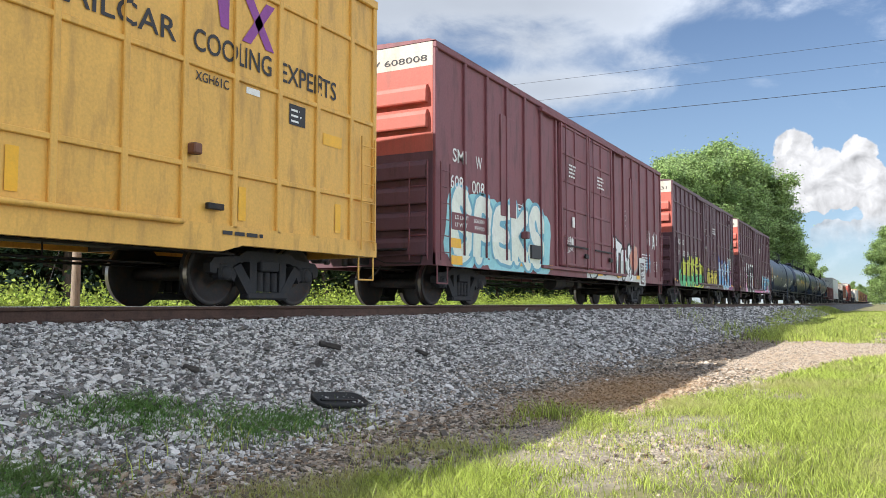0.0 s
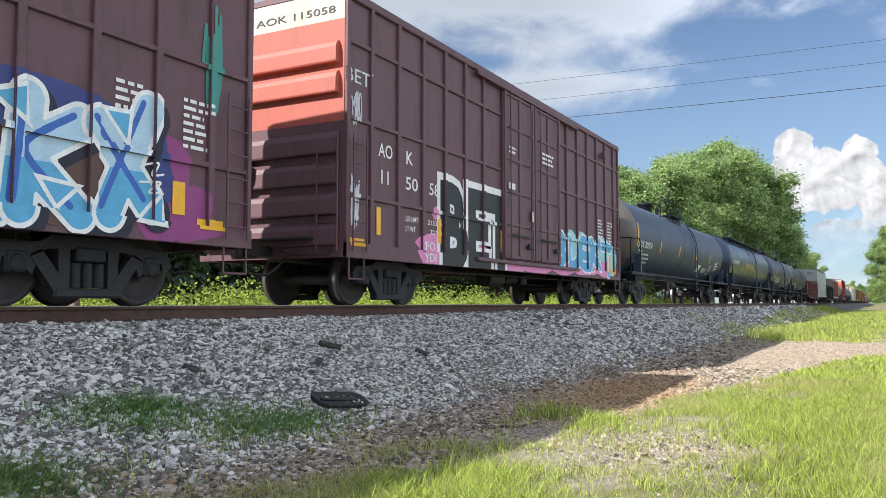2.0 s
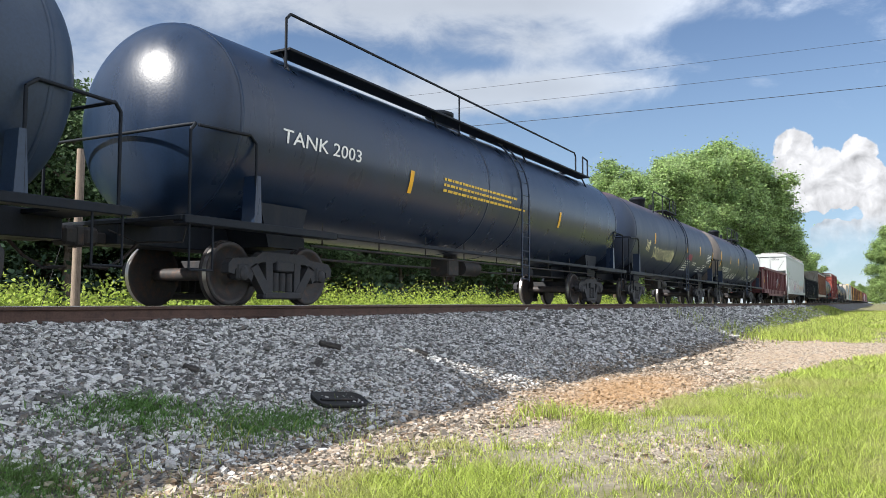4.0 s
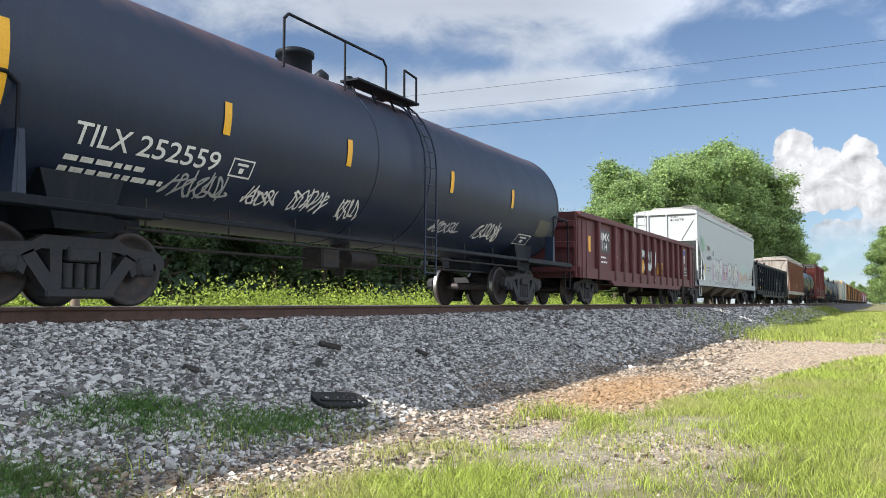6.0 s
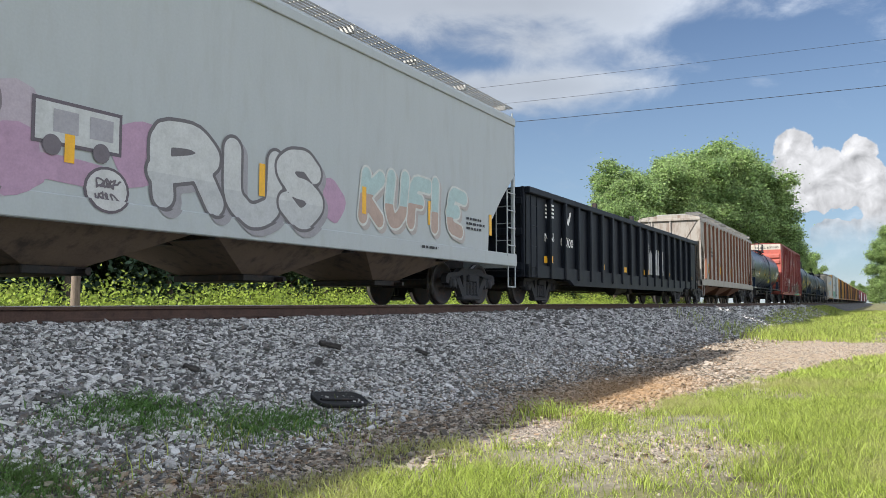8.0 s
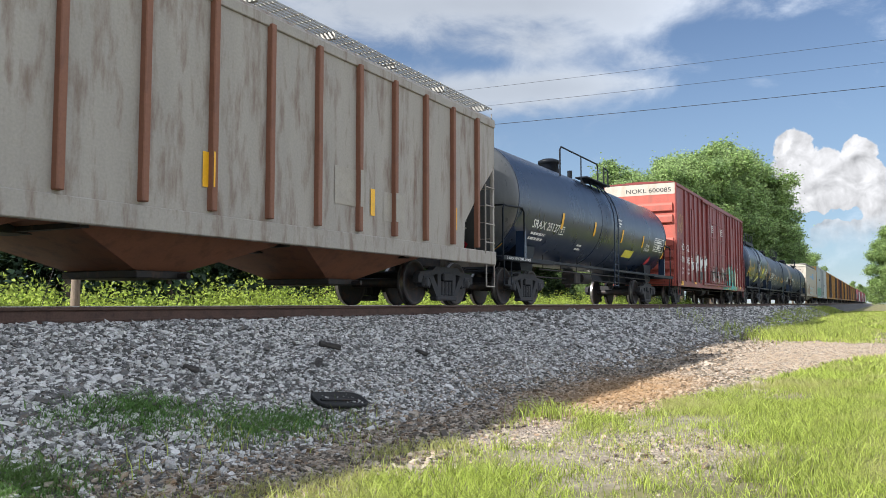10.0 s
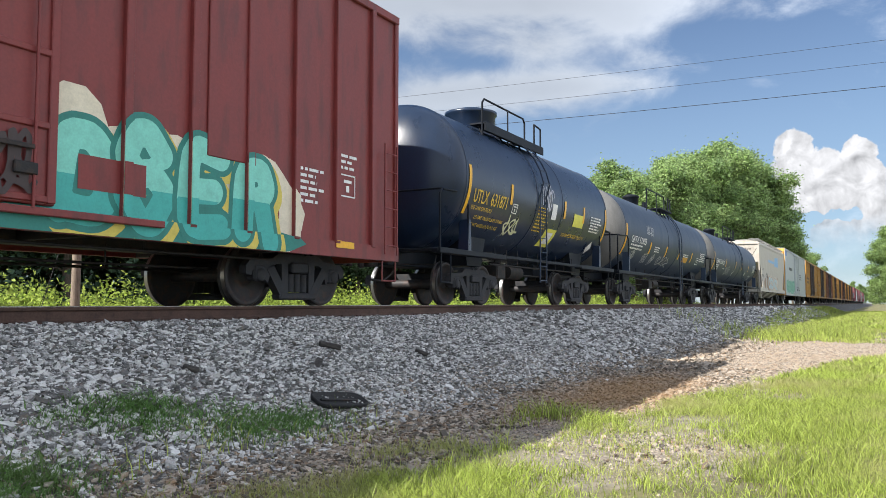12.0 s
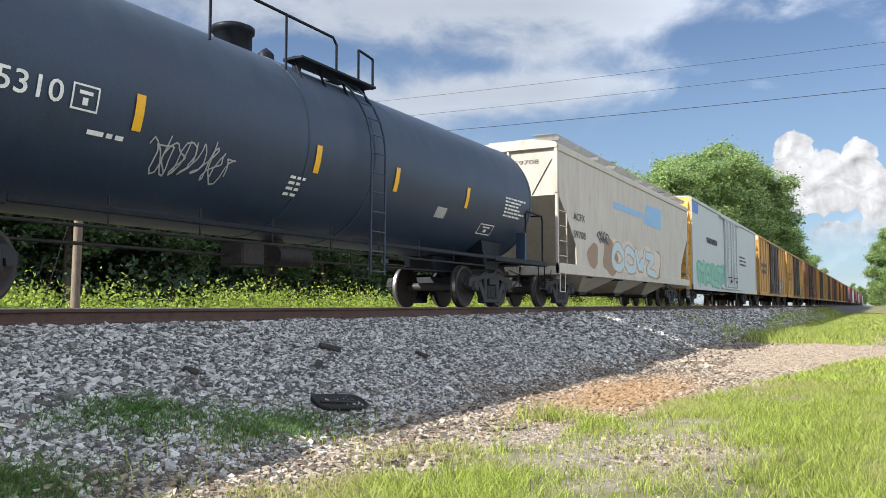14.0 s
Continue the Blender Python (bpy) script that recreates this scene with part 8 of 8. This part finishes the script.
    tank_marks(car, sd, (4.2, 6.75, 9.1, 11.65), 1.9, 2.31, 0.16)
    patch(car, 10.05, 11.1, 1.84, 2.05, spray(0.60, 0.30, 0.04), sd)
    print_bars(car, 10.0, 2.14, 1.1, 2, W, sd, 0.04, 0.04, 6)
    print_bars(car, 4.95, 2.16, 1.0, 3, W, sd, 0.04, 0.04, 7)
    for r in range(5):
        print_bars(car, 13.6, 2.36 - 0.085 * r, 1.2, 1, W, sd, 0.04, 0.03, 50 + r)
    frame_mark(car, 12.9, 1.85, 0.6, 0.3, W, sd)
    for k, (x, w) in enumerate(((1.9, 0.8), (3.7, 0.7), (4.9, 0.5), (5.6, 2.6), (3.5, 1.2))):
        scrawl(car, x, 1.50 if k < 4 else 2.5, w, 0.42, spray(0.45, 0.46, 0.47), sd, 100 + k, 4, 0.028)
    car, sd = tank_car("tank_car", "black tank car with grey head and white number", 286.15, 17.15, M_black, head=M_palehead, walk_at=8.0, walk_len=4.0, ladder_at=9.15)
    marks(car, sd, (("RDMX", 1.58, 2.46, 2.17, 2.40), ("25310", 2.57, 3.52, 2.17, 2.40)), W)
    frame_mark(car, 3.62, 2.14, 0.34, 0.28, W, sd)
    print_bars(car, 1.6, 2.05, 1.3, 3, W, sd, 0.055, 0.05, 8)
    stripe(car, 0.80, 1.7, 2.75, sd, 0.15)
    tank_marks(car, sd, (4.45, 7.85, 10.15, 12.95), 2.06, 2.48)
    scrawl(car, 4.6, 1.62, 1.8, 0.5, spray(0.36, 0.37, 0.38), sd, 111, 8, 0.02)
    print_bars(car, 3.9, 1.92, 0.7, 1, W, sd, 0.05, 0.05, 8)
    print_bars(car, 7.4, 1.92, 0.45, 4, W, sd, 0.04, 0.04, 9)
    patch(car, 11.9, 12.3, 1.78, 1.98, spray(0.40, 0.42, 0.42), sd)
    for r in range(6):
        print_bars(car, 14.9, 2.48 - 0.08 * r, 1.2, 1, W, sd, 0.04, 0.03, 70 + r)
    frame_mark(car, 14.0, 1.62, 0.7, 0.22, W, sd)
    # cream hopper
    car, sd = hopper("covered_hopper", "cream covered hopper with blue patch and rust", 304.4, 16.3, M_cream, bays=3)
    marks(car, sd, (("ACFX", 1.15, 2.15, 2.42, 2.62), ("59708", 1.15, 2.2, 1.92, 2.12)), M_paintdark)
    end_stencil(car, "59708", -0.22, -0.95, 3.85, 3.97, M_paintdark, 0.015)
    logo = sprayed(car, sd, spray(0.22, 0.40, 0.62), [[(5.0, 3.15), (8.75, 3.15), (8.75, 3.34), (5.0, 3.36)], [(8.76, 2.98), (11.4, 2.95), (11.4, 3.75), (9.2, 3.7)]], 0.008, "faded_logo")
    logo["label"] = "faded blue logo patch"
    rnd = random.Random(25)
    sprayed(car, sd, spray(0.26, 0.17, 0.11), [blob(4.6, 1.55, 0.8, 0.55, rnd), blob(10.6, 1.55, 0.7, 0.6, rnd), blob(2.9, 1.5, 0.5, 0.4, rnd)], 0.004, "rust_stain")
    graffiti(car, "COWZ", 4.7, 1.1, 5.6, 0.95, (spray(0.40, 0.52, 0.56),), spray(0.40, 0.28, 0.22), sd, 24, fat=0.10, glow=spray(0.55, 0.48, 0.40))
    scrawl(car, 3.2, 1.9, 1.4, 0.4, M_paintdark, sd, 120, 5, 0.04)
    # white insulated boxcar
    car, sd = boxcar("boxcar", "white insulated boxcar with a blue logo panel", 321.5, 21.1, M_white, M_yellow, ribs=[], top=4.95, plain=True, door=(8.6, 12.4))
    patch(car, 0.1, 1.6, 4.3, 4.75, spray(0.06, 0.18, 0.50), sd)
    graffiti(car, "MALT", 1.3, 1.0, 6.6, 1.1, (spray(0.20, 0.42, 0.32),), spray(0.10, 0.26, 0.22), sd, 26, fat=0.14, glow=spray(0.16, 0.36, 0.28))
    print_bars(car, 3.6, 3.1, 3.2, 1, M_paintdark, sd, 0.28, 0.1, 6)
    print_bars(car, 14.0, 2.9, 3.0, 3, M_paintdark, sd, 0.1, 0.12, 7)


def far_cars():
    s0 = 344.4
    rnd = random.Random(77)
    for k in range(9):
        car, sd = boxcar("boxcar", "yellow boxcar with its paint dulled for shade and a dark brown door", s0, 18.0, M_ochre if k % 3 != 2 else M_brown, M_ochre, M_ochre, M_cream, ribs=even(0.9, 17.2, 12), top=4.95, plain=True,
                         door_mat=M_darkdoor, door=(6.2, 11.2))
        if k < 5:
            graffiti(car, "TRX", 11.8, 1.0, 4.5, 1.0, (spray(0.35, 0.35, 0.33),), spray(0.06, 0.05, 0.05), sd, 130 + k, fat=0.1)
            print_bars(car, 1.2, 2.8, 3.0, 2, M_paintdark, sd, 0.25, 0.2, k)
        s0 += 19.3
    for k in range(11):
        if k % 4 == 2:
            hopper("covered_hopper", "pale covered hopper far down the train", s0, 17.0, M_white, bays=3)
        elif k % 2:
            boxcar("boxcar", "dark red boxcar far down the train", s0, 16.5, M_maroon, M_maroon, ribs=even(0.9, 15.8, 10), plain=True)
        else:
            tank_car("tank_car", "black tank car far down the train", s0, 16.5, M_black, far=True)
        s0 += 18.4


yellow_boxcar()
maroon_boxcar()
lime_graffiti_boxcar()
black_graffiti_boxcar()
tanks_one()
low_cars()
later_cars()
far_cars()


def motions():
    """The whole train at one steady speed, and its wheels turning to match."""
    for car, s0 in MOVING:
        walk(car, [(t, pose(s0 - SPEED * t, TRACK_Y, 0)) for t in (0.0, 3.5, 7.0, 10.5, 14.0)])
    lead = {}
    for ws, sg in AXLES:
        if sg not in lead:
            turn = math.degrees(SPEED / 0.457)
            walk(ws, [(k / FPS, pose(sg * 0.889, 0, 0.457, 0, -turn * k / FPS, 0)) for k in range(14 * FPS + 1)])
            lead[sg] = ws.animation_data
        else:
            ws.rotation_mode = "QUATERNION"
            keys = ws.animation_data_create()
            keys.action = lead[sg].action
            keys.action_slot = lead[sg].action_slot


motions()
